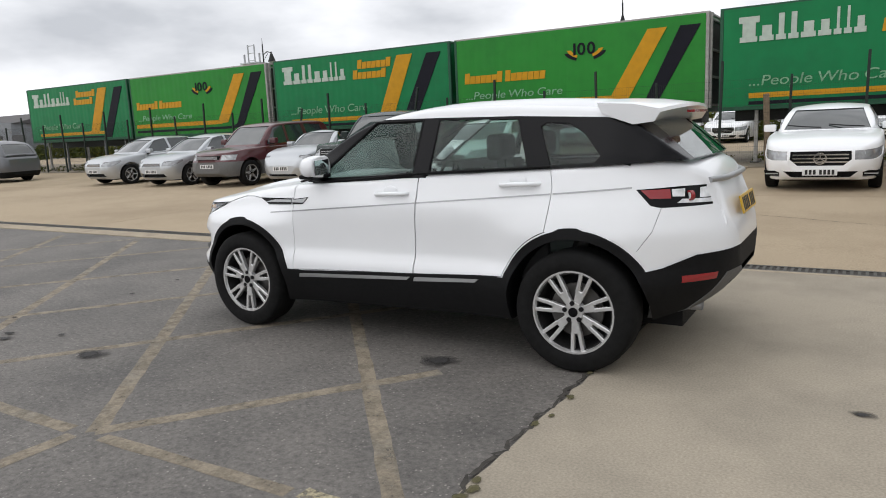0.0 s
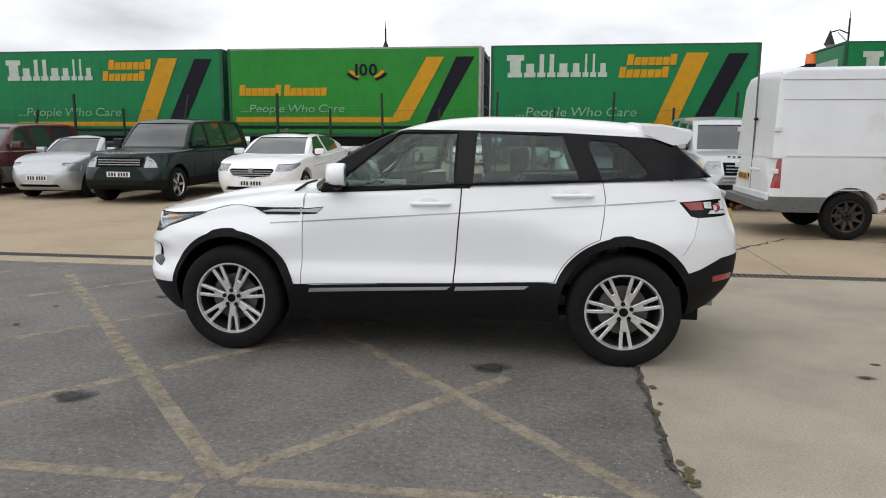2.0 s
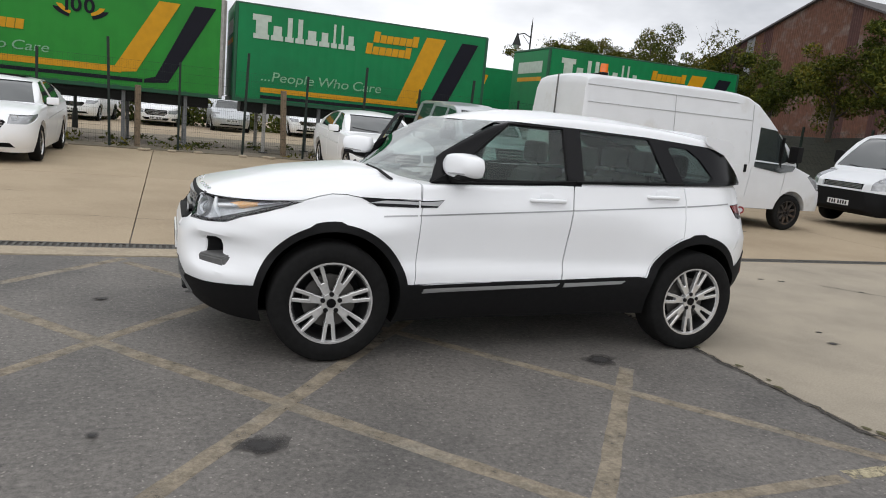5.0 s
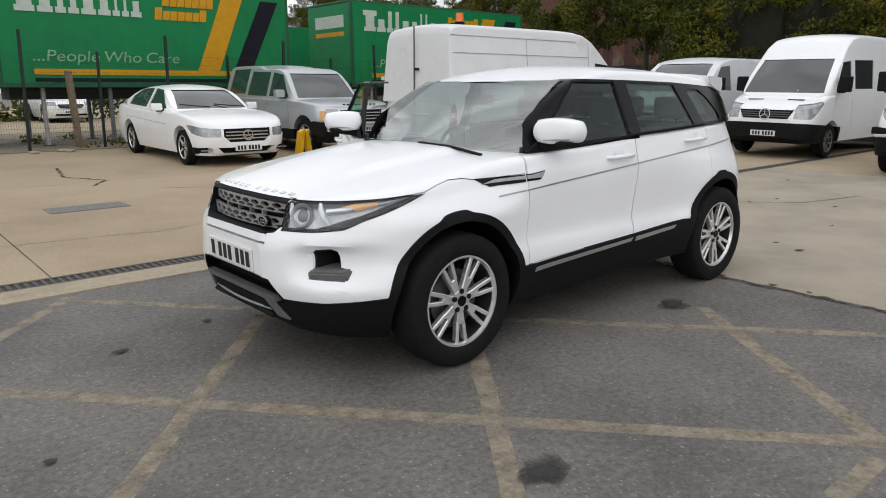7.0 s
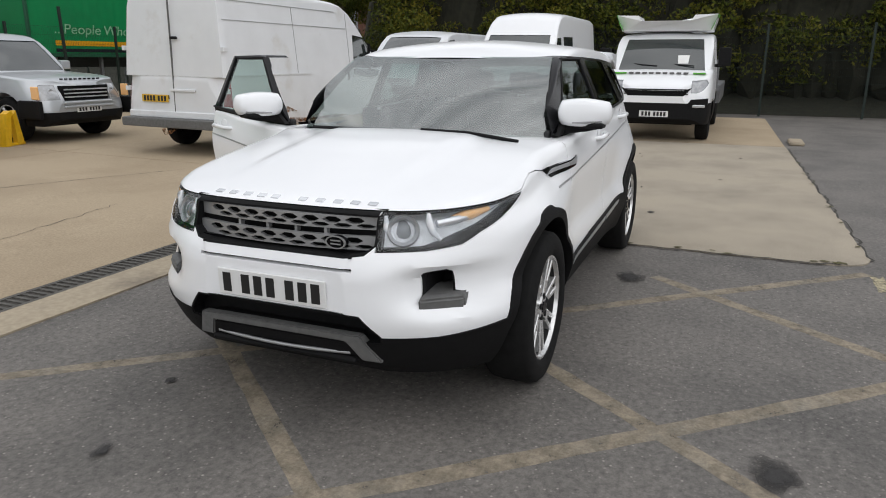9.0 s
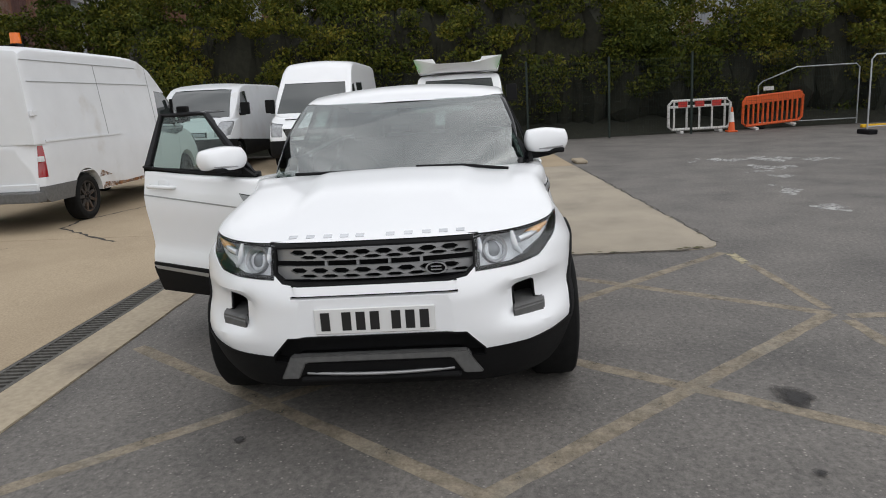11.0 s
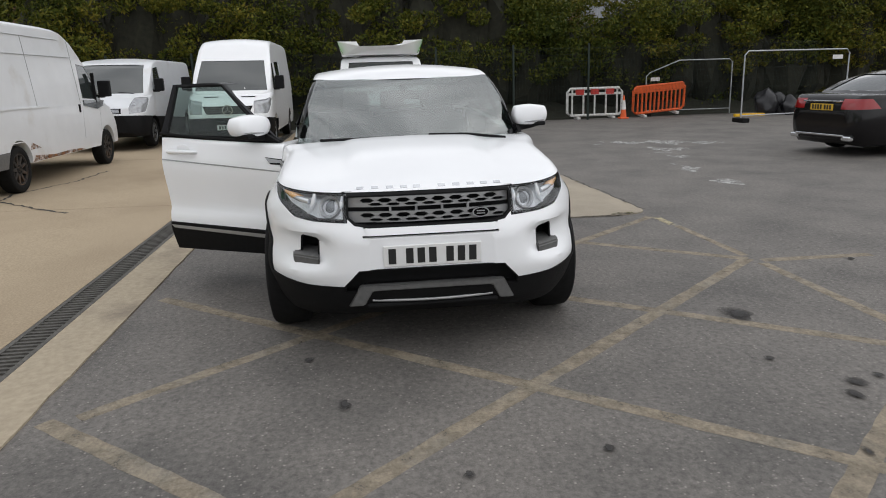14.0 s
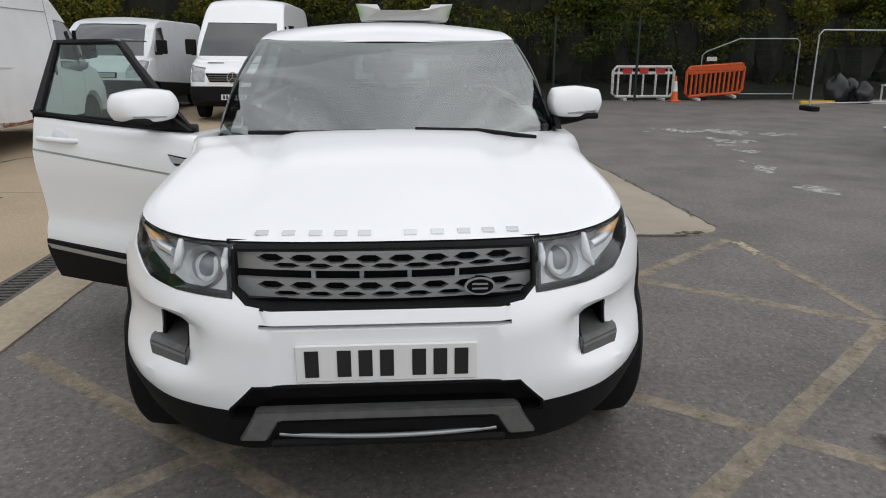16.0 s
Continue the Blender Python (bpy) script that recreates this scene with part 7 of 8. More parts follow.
part("folded_roof", box(2.5, 3.3, -0.62, 0.62, 0.96, 1.14, 0.07, 3), M_black, bee, "black folded fabric roof", smooth=50)
for y in (-0.35, 0.35):
    part("front_seat", box(1.95, 2.15, y - 0.23, y + 0.23, 0.8, 1.25, 0.06, 3), M_seat, bee, smooth=50)
notice(bee, 1.34, 0.15, 1.06, 0.3, 0.1, 45, M_paper, "white paper notice")
# maroon compact off-roader with grey bumpers
fre = dict(off)
fre.update(L=4.42, W=1.8, top=[(0, 0.78), (0.03, 0.88), (0.1, 0.93), (0.4, 1.0), (0.9, 1.05), (1.3, 1.06), (1.6, 1.04), (4.25, 1.06), (4.38, 0.95), (4.42, 0.7)],
           cab=[(1.15, 1.03), (1.4, 1.22), (1.7, 1.5), (1.88, 1.62), (2.15, 1.68), (3.0, 1.71), (3.9, 1.70), (4.15, 1.64), (4.28, 1.35), (4.36, 1.06)], belt=[(1.1, 1.03), (4.4, 1.06)], axles=(0.78, 3.33), r=0.35, clad=(0.70, 0.62), clad_mat=M_grey_plastic,
           windows=[[(1.5, 1.09), (1.9, 1.54), (2.3, 1.6), (2.32, 1.09)], [(2.4, 1.09), (2.38, 1.6), (3.05, 1.61), (3.15, 1.09)], [(3.25, 1.1), (3.2, 1.61), (3.9, 1.58), (4.05, 1.12)]], screen=(0.7, 1.1, 0.59, 1.58, 1.95), rear=None, boxy=False,
           lamps=([(-0.1, 0.74), (0.3, 0.74), (0.4, 0.88), (-0.1, 0.88)], 0.48), grille=([(-0.44, 0.75), (0.44, 0.75), (0.44, 0.86), (-0.44, 0.86)], 0.08), plate_z=0.58, seams=([(1.35, 0.7), (1.4, 1.03)], [(2.32, 0.7), (2.36, 1.04)]), mirrors=(1.6, 1.18, 0.98, 0.08))
vehicle("off_roader", "maroon compact off-roader with grey plastic bumpers", "car", nosed(-15.2, 13.6), M_maroon, seed=9, **fre)
# silver hatchbacks
hat = dict(L=4.2, W=1.72, top=[(0, 0.58), (0.03, 0.66), (0.1, 0.73), (0.35, 0.84), (0.8, 0.93), (1.1, 0.95), (1.5, 0.93), (3.6, 0.97), (4.0, 0.98), (4.15, 0.85), (4.2, 0.6)],
           cab=[(0.98, 0.92), (1.3, 1.1), (1.65, 1.31), (1.9, 1.4), (2.3, 1.44), (3.0, 1.43), (3.5, 1.36), (3.85, 1.18), (4.05, 0.98)], belt=[(0.95, 0.92), (2.0, 0.93), (4.1, 0.97)], axles=(0.78, 3.3), r=0.31,
           windows=[[(1.4, 0.97), (1.85, 1.32), (2.25, 1.38), (2.3, 0.97)], [(2.38, 0.97), (2.33, 1.38), (3.1, 1.36), (3.5, 1.22), (3.5, 1.02)]], screen=(0.66, 0.98, 0.54, 1.34, 1.9), rear=(0.6, 1.02, 0.5, 1.32, 3.4), lamps=([(-0.1, 0.60), (0.2, 0.60), (0.5, 0.72), (0.5, 0.77), (-0.1, 0.72)], 0.46), bot=0.2,
           grille=([(-0.4, 0.60), (0.4, 0.60), (0.36, 0.68), (-0.36, 0.68)], 0.08), bumper_intake=[(-0.55, 0.28), (0.55, 0.28), (0.5, 0.38), (-0.5, 0.38)], seams=([(1.25, 0.35), (1.3, 0.93)], [(2.3, 0.3), (2.34, 0.95)]), mirrors=(1.45, 1.0, 0.92, 0.07), plate_z=0.45)
vehicle("hatchback_car", "silver hatchback with dark oval grille", "car", nosed(-17.7, 13.7), M_silver, seed=10, **hat)
vehicle("hatchback_car", "older silver hatchback parked in a row", "car", nosed(-20.8, 13.9, -4), M_silver, seed=11, **hat)
est = dict(hat)
est.update(L=4.6, W=1.8, cab=[(0.98, 0.95), (1.3, 1.15), (1.65, 1.4), (1.9, 1.5), (2.3, 1.56), (3.2, 1.58), (3.9, 1.54), (4.2, 1.42), (4.5, 1.02)], belt=[(0.95, 0.95), (4.5, 1.02)], top=[(0, 0.62), (0.03, 0.72), (0.1, 0.8), (0.35, 0.88), (0.8, 0.97), (1.1, 0.99), (1.5, 0.97), (4.0, 1.02), (4.4, 1.0), (4.57, 0.85), (4.6, 0.6)], axles=(0.9, 3.6), r=0.34,
           windows=[[(1.4, 1.0), (1.85, 1.42), (2.25, 1.48), (2.3, 1.0)], [(2.38, 1.0), (2.33, 1.48), (3.1, 1.48), (3.2, 1.03)], [(3.3, 1.04), (3.25, 1.48), (3.9, 1.42), (4.1, 1.1)]], clad=(0.36, 0.4), rear=(0.6, 1.06, 0.5, 1.42, 3.9))
vehicle("estate_car", "dark grey tall estate car parked beside the fence", "car", pose(-31.9, 14.7, CON + rise(14.7), 0, 0, 8), M_greypaint, seed=12, **est)


# ---- vans ----
def van_side_lines(th, L, W, rows, x0, x1, mat_):
    for s in (-1, 1):
        for z0, z1 in rows:
            part("side_moulding", box(x0, x1, s * W / 2 * 0.985 - 0.012, s * W / 2 * 0.985 + 0.012, z0, z1, 0.004), mat_, th)


VAN_SET = [(0.2, 0.1), (0.35, 0.02), (0.5, 0.0), (0.7, 0.02), (0.9, 0.07), (1.1, 0.2), (1.3, 0.35), (3, 0.5)]
# high-roof panel van, its rear to the camera
tr_top = [(0, 0.72), (0.04, 0.85), (0.15, 0.97), (0.4, 1.09), (0.75, 1.2), (0.95, 1.25), (1.3, 1.24), (5.7, 1.26), (5.78, 1.2), (5.8, 1.1)]
transit = vehicle("panel_van", "white high-roof panel van with rust and orange beacon", "van", pose(7.25, 11.46, CON + rise(11.4), -0.7, 0, 180), M_white_old, L=5.8, W=1.95, top=tr_top,
                  cab=[(0.72, 1.18), (1.0, 1.48), (1.3, 1.78), (1.62, 2.06), (1.9, 2.3), (2.15, 2.43), (2.4, 2.49), (3.0, 2.51), (5.4, 2.50), (5.66, 2.46), (5.74, 2.3), (5.79, 1.2)], belt=[(0.7, 1.2), (5.8, 1.24)], axles=(0.95, 4.70), r=0.345,
                  windows=[[(1.12, 1.33), (1.42, 1.86), (1.92, 1.90), (1.98, 1.30), (1.3, 1.27)]], screen=(0.80, 1.27, 0.72, 1.98, 1.62), rear=None, lamps=([(-0.1, 0.78), (0.3, 0.80), (0.62, 1.06), (0.5, 1.1), (-0.1, 0.98)], 0.6), bot=0.40, boxy=True, tumble=0.115, clad=(0.62, 0.62), clad_mat=M_grey_plastic, clad_from=4.7,
                  tails=([(5.66, 0.74), (6.2, 0.74), (6.2, 1.16), (5.66, 1.16)], 0.90), seams=([(1.25, 0.6), (1.2, 1.2)], [(2.12, 0.6), (2.05, 1.22)]), spokes=9, rim_mat=M_dirty_wheel, mirrors=(1.15, 1.46, 1.08, 0.15), plate_z=0.5, cab_w=0.99, rear_plate=None, seed=13, set_front=VAN_SET, roof_crown=0.04, roof_corner=0.09, wheel_w=0.22)
van_side_lines(transit, 5.8, 1.95, [(0.72, 0.735)], 2.2, 5.5, M_white_old)
for s in (-1, 1):
    part("roof_seam", box(2.5, 5.7, s * 0.849 - 0.008, s * 0.849 + 0.006, 2.28, 2.287), M_trim_silver, transit)
    part("lower_window", prism([(0.98, 1.24), (1.99, 1.27), (2.0, 1.17), (1.35, 1.09), (1.05, 1.14)], "y", s * 0.955, s * 0.9825), M_glass_far, transit)
    part("window_bar", box(1.36, 1.39, s * 0.93, s * 0.985, 1.2, 1.75), M_black, transit)
    part("body_crease", box(2.15, 5.68, s * 0.881 - 0.01, s * 0.881 + 0.006, 2.0, 2.006), M_trim_silver, transit)
    for x_ in (2.13, 3.9):
        part("panel_seam", tube([(x_, s * 0.966, 1.22), (x_, s * 0.925, 1.62), (x_, s * 0.884, 2.0), (x_, s * 0.853, 2.28)], 0.004, 5), M_trim_silver, transit)
    part("sliding_rail", box(3.5, 5.6, s * 0.966 - 0.01, s * 0.966 + 0.014, 1.20, 1.225), M_white_old, transit)
    part("door_lock", box(2.18, 2.24, s * 0.968 - 0.01, s * 0.968 + 0.016, 1.06, 1.2, 0.005), M_black, transit)
    part("rust_patch", prism([(4.0, 0.60), (4.36, 0.60), (4.30, 0.70), (4.18, 0.66)], "y", s * 0.968, s * 0.984), M_rust, transit)
    part("rust_patch", prism([(2.2, 0.41), (4.3, 0.41), (4.2, 0.50), (3.5, 0.45), (2.9, 0.462), (2.4, 0.44)], "y", s * 0.966, s * 0.9815), M_rust, transit)
    part("door_hinge", box(5.70, 5.80, s * 0.95 - 0.02, s * 0.95 + 0.03, 1.55, 1.62, 0.008), M_white_old, transit)
    part("door_hinge", box(5.70, 5.80, s * 0.95 - 0.02, s * 0.95 + 0.03, 0.95, 1.02, 0.008), M_white_old, transit)
part("rear_step", box(5.72, 5.96, -0.95, 0.95, 0.42, 0.56, 0.03, 2), M_grey_plastic, transit, smooth=40)
part("rear_door_gap", box(5.78, 5.806, -0.006, 0.006, 0.6, 2.45), M_grey_plastic, transit)
part("rear_handle", box(5.79, 5.83, 0.02, 0.14, 1.72, 1.76, 0.01), M_black, transit)
part("plate_lamp_bar", box(5.785, 5.83, -0.05, 0.42, 0.96, 1.0, 0.008), M_white_old, transit)
part("rear_lock", box(5.79, 5.82, -0.16, -0.10, 0.84, 0.9, 0.008), M_black, transit)
part("rear_shelf", box(5.77, 5.83, -0.9, 0.9, 0.56, 0.66, 0.01), M_white_old, transit)
plate_bars(transit, 5.824, -0.36, 0.85, 0.52, 0.11, M_plate_y, 1, 63)
part("tow_bar", tube([(5.8, 0, 0.42), (5.95, 0, 0.36), (6.05, 0, 0.36), (6.08, 0, 0.42)], 0.03, 8), M_rust, transit, "rusty tow hitch")
part("beacon_base", box(5.2, 5.32, 0.50, 0.64, 2.42, 2.52, 0.01), M_black, transit)
part("beacon", cyl((5.26, 0.57, 2.52), (5.26, 0.57, 2.66), 0.07, 0.064, seg=16), M_beacon, transit, "orange warning beacon", smooth=40)
part("beacon_bar", box(5.2, 5.32, -0.6, 0.6, 2.475, 2.505), M_black, transit)
# low-roof panel van
boxer = vehicle("panel_van", "white low panel van with dark bumper", "van", pose(8.75, 11.47, CON + rise(11.3) + 0.05, 0.7, 0, 0), M_white_old, L=5.4, W=2.0, top=[(0, 0.78), (0.03, 0.92), (0.12, 1.0), (0.4, 1.12), (0.75, 1.22), (1.0, 1.26), (1.4, 1.24), (5.3, 1.26), (5.4, 1.0)],
                cab=[(0.62, 1.18), (0.95, 1.52), (1.3, 1.85), (1.5, 1.99), (1.75, 2.07), (2.2, 2.12), (5.0, 2.13), (5.32, 2.08), (5.39, 1.2)], belt=[(0.6, 1.2), (5.4, 1.25)], axles=(0.9, 4.3), r=0.34, windows=[[(1.1, 1.32), (1.5, 1.86), (1.95, 1.9), (2.0, 1.3)]], screen=(0.84, 1.27, 0.72, 1.95, 1.5), rear=None,
                lamps=([(-0.1, 0.80), (0.35, 0.86), (0.72, 1.16), (0.6, 1.19), (0.2, 1.03), (-0.1, 0.9)], 0.66), bot=0.3, boxy=True, tumble=0.12, clad=(0.80, 0.45), grille=([(-0.5, 0.82), (0.5, 0.82), (0.5, 0.94), (-0.5, 0.94)], 0.1), spokes=8, rim_mat=M_steel_dull, mirrors=(1.15, 1.46, 1.12, 0.15), plate_z=0.5, cab_w=0.99, seed=14, set_front=VAN_SET, seams=([(1.0, 0.7), (1.1, 1.2)], [(2.05, 0.6), (2.02, 1.22)]), wheel_w=0.22)
wipers(boxer, 0.72, 1.27, 0.85)
# tall minibus
spr = vehicle("minibus_van", "white tall van with dark side windows", "van", pose(8.45, 8.53, CON + rise(8.5) + 0.02, 0.7, 0, 0), M_white, L=5.9, W=1.96, top=[(0, 0.86), (0.03, 0.98), (0.12, 1.05), (0.35, 1.15), (0.65, 1.25), (0.85, 1.3), (1.3, 1.28), (5.8, 1.3), (5.9, 1.0)],
              cab=[(0.62, 1.24), (0.9, 1.6), (1.15, 1.88), (1.35, 2.08), (1.6, 2.34), (1.8, 2.48), (2.1, 2.56), (3.0, 2.6), (5.5, 2.6), (5.82, 2.54), (5.89, 1.3)], belt=[(0.6, 1.26), (5.9, 1.3)], axles=(0.95, 4.55), r=0.345, windows=[[(1.05, 1.36), (1.38, 1.95), (1.82, 1.98), (1.86, 1.36)], [(2.05, 1.40), (2.0, 2.0), (3.1, 2.02), (3.1, 1.40)]], screen=(0.84, 1.32, 0.74, 2.02, 1.4), rear=None,
              lamps=([(-0.1, 0.80), (0.18, 0.80), (0.55, 1.1), (0.5, 1.16), (0.2, 1.08), (-0.1, 0.98)], 0.58), bot=0.32, boxy=True, tumble=0.11, clad=(0.74, 0.62), grille=([(-0.48, 0.80), (0.48, 0.80), (0.56, 0.98), (-0.56, 0.98)], 0.07), bar_mat=M_grey_plastic, spokes=8, rim_mat=M_steel_dull, mirrors=(1.12, 1.5, 1.1, 0.16), plate_z=0.5, cab_w=0.99, seed=15, clad_to=1.42, set_front=VAN_SET, seams=([(0.95, 0.7), (1.02, 1.26)], [(1.95, 0.7), (1.93, 1.28)], [(3.2, 0.7), (3.2, 1.3)]), roof_corner=0.12, wheel_w=0.22)
van_side_lines(spr, 5.9, 1.96, [(0.56, 0.74)], 1.43, 5.7, M_black)
badge_ring(spr, 0.0, 0.89, 0.12)
wipers(spr, 0.72, 1.32, 0.85)
notice(spr, 0.80, -0.45, 1.42, 0.32, 0.16, 40, M_paper, "white paper notice")
for s in (-1, 1):
    part("bonnet_vent", box(0.42, 0.52, s * 0.42 - 0.16, s * 0.42 + 0.16, 1.175, 1.19), M_black, spr)
part("roof_lamp", box(1.62, 1.66, -0.02, 0.02, 2.30, 2.36, 0.008), M_black, spr)
# flatbed truck with a roof wind deflector
ive = vehicle("flatbed_truck", "white flatbed truck with green corners and roof deflector", "truck", pose(6.75, 4.98, CON, 0, 0, 0), M_white, L=2.35, W=1.96, top=[(0, 0.84), (0.03, 0.98), (0.1, 1.06), (0.35, 1.2), (0.6, 1.3), (0.8, 1.34), (1.2, 1.32), (2.28, 1.34), (2.35, 1.1)],
              cab=[(0.58, 1.24), (0.8, 1.5), (1.02, 1.75), (1.2, 1.92), (1.4, 2.0), (1.9, 2.04), (2.25, 2.02), (2.33, 1.9), (2.35, 1.3)], belt=[(0.55, 1.3), (2.35, 1.33)], axles=(0.85, 4.45), r=0.36, windows=[[(0.98, 1.36), (1.24, 1.8), (1.8, 1.84), (1.85, 1.36)]], screen=(0.80, 1.30, 0.71, 1.88, 1.25), rear=None,
              lamps=([(-0.1, 0.90), (0.1, 0.90), (0.4, 1.08), (0.34, 1.15), (-0.1, 1.04)], 0.62), bot=0.34, boxy=True, tumble=0.12, clad=(0.72, 0.72), grille=([(-0.64, 1.0), (-0.5, 0.845), (0.5, 0.845), (0.64, 1.0), (0.5, 0.945), (-0.5, 0.945)], 0.07), bar_mat=M_black, spokes=8, rim_mat=M_steel_dull, mirrors=(0.95, 1.55, 1.12, 0.17), plate_z=0.52, cab_w=0.98, seed=16, set_front=VAN_SET, seams=([(0.9, 0.75), (0.95, 1.3)], [(1.95, 0.75), (1.93, 1.32)]), wheel_w=0.24)
wipers(ive, 0.70, 1.38, 0.8)
M_lime = mat("lime_green_paint", (0.10, 0.42, 0.04), 0.35, coat=0.4)
part("chassis", box(2.2, 6.2, -0.4, 0.4, 0.5, 0.75), M_iron, ive)
part("bed", box(2.45, 6.3, -1.05, 1.05, 0.85, 0.98, 0.01), M_steel_dull, ive, "grey flat loading bed")
part("side_guard", box(2.6, 6.2, -1.05, -0.98, 0.6, 0.85), M_steel_dull, ive)
part("headboard", box(2.42, 2.5, -1.0, 1.0, 0.98, 1.5, 0.01), M_steel_dull, ive)
bm = bmesh.new()
add_prism(bm, [(-0.86, 2.04), (0.86, 2.04), (0.93, 2.33), (0.52, 2.32), (0.46, 2.22), (-0.46, 2.22), (-0.52, 2.32), (-0.93, 2.33)], "x", 0.95, 1.7)
for v in bm.verts:
    if v.co.x > 1.3:
        v.co.z -= 0.02
    elif v.co.z < 2.15:
        v.co.x += 0.25
part("roof_deflector", bm, M_white, ive, "white winged roof deflector")
for s in (-1, 1):
    part("deflector_tip", prism([(s * 0.82, 2.05), (s * 0.935, 2.31), (s * 0.94, 2.335), (s * 0.87, 2.14)], "x", 0.94, 1.72), M_lime, ive, "lime green corner")
    part("bonnet_corner", box(0.42, 0.60, s * 0.72 - 0.11, s * 0.72 + 0.11, 1.235, 1.262), M_lime, ive, "lime green square").matrix_local = pose(0.0, 0, 0.0)
    part("bumper_corner", prism([(s * 0.58, 0.70), (s * 0.64, 0.79), (s * 0.93, 0.81), (s * 0.93, 0.70)][::s], "x", -0.012, 0.22), M_black, ive)
    part("fog_lamp", box(-0.02, 0.06, s * 0.78 - 0.11, s * 0.78 + 0.11, 0.65, 0.70, 0.01), M_lamp_white, ive)
for k in range(9):
    part("bonnet_letter_bar", box(0.40, 0.56, -0.52 + 0.125 * k, -0.44 + 0.125 * k, 1.235, 1.266), M_grey_plastic, ive).matrix_local = pose(0, 0, 0)
notice(ive, 0.82, -0.42, 1.5, 0.26, 0.2, 40, M_paper, "white paper notice")
# parked cars in the yard beyond the boxes
for k, (x, y, a, src) in enumerate(((-8.6, 33, 82, ins), (-5.4, 33.4, 88, merc), (-2.3, 33.0, 91, bee), (1.2, 33.3, 88, ins), (-12.2, 33.2, 85, merc), (-15.5, 33.0, 90, ins))):
    copy_thing(src, pose(x, y, 0.165, 0, 0, a))

bpy.data.scenes.remove(bench)

# ---- sheds, bank and planting round the yard ----
M_sheet = [mat("grey_corrugated_sheet", (0.24, 0.25, 0.26), 0.6, 0.3, vary=0.12, scale=2, second=(0.16, 0.1, 0.07), second_scale=0.6, second_lo=0.55, second_hi=0.7), mat("rusted_corrugated_sheet", (0.12, 0.055, 0.035), 0.85, 0.1, vary=0.25, scale=3, second=(0.2, 0.17, 0.15), second_scale=0.5),
           mat("brown_corrugated_sheet", (0.07, 0.03, 0.025), 0.8, 0.1, vary=0.2, scale=3), mat("pale_corrugated_sheet", (0.3, 0.31, 0.33), 0.55, 0.3, vary=0.1, scale=2)]
M_roof_dark = mat("dark_shed_roof", (0.09, 0.085, 0.085), 0.8, vary=0.2, scale=2)
M_bark = mat("bark", (0.06, 0.048, 0.035), 0.9, vary=0.3, scale=14, bump=0.5, bump_scale=30)
M_galv = mat("galvanised_tube", (0.42, 0.43, 0.44), 0.45, 0.6, vary=0.1, scale=10)
M_orange_plastic = mat("orange_plastic", (0.72, 0.11, 0.02), 0.5, vary=0.12, scale=6)
M_white_plastic = mat("white_plastic", (0.66, 0.65, 0.62), 0.5, vary=0.12, scale=6)
M_red_plastic = mat("red_reflective", (0.5, 0.03, 0.02), 0.4, vary=0.1, scale=6)
M_bag = mat("black_bin_bag", (0.015, 0.015, 0.018), 0.35, bump=0.6, bump_scale=9)


def leaf_mat(name, stops):
    m = bpy.data.materials.new(name)
    m.use_nodes = True
    nodes, links = m.node_tree.nodes, m.node_tree.links
    bsdf = nodes["Principled BSDF"]
    bsdf.inputs["Roughness"].default_value = 0.6
    bsdf.inputs["Specular IOR Level"].default_value = 0.08
    g = nodes.new("ShaderNodeNewGeometry")
    ramp = nodes.new("ShaderNodeValToRGB")
    while len(ramp.color_ramp.elements) < len(stops):
        ramp.color_ramp.elements.new(0.5)
    for e, (p, c) in zip(ramp.color_ramp.elements, stops):
        e.position, e.color = p, (*c, 1)
    tc = nodes.new("ShaderNodeTexCoord")
    nz = nodes.new("ShaderNodeTexNoise")
    nz.inputs["Scale"].default_value = 0.35
    nz.inputs["Detail"].default_value = 3.0
    links.new(tc.outputs["Object"], nz.inputs["Vector"])
    mx = nodes.new("ShaderNodeMix")
    mx.inputs[0].default_value = 0.68
    links.new(g.outputs["Random Per Island"], mx.inputs[2])
    links.new(nz.outputs["Fac"], mx.inputs[3])
    links.new(mx.outputs[0], ramp.inputs["Fac"])
    links.new(ramp.outputs["Color"], bsdf.inputs["Base Color"])
    return m


M_leaf = leaf_mat("hedge_leaves", [(0.15, (0.022, 0.034, 0.008)), (0.40, (0.048, 0.062, 0.010)), (0.56, (0.098, 0.10, 0.014)), (0.72, (0.155, 0.122, 0.018)), (0.9, (0.17, 0.075, 0.02))])
M_leaf2 = leaf_mat("tree_leaves", [(0.15, (0.025, 0.034, 0.009)), (0.45, (0.057, 0.074, 0.012)), (0.65, (0.113, 0.115, 0.016)), (0.9, (0.131, 0.071, 0.020))])


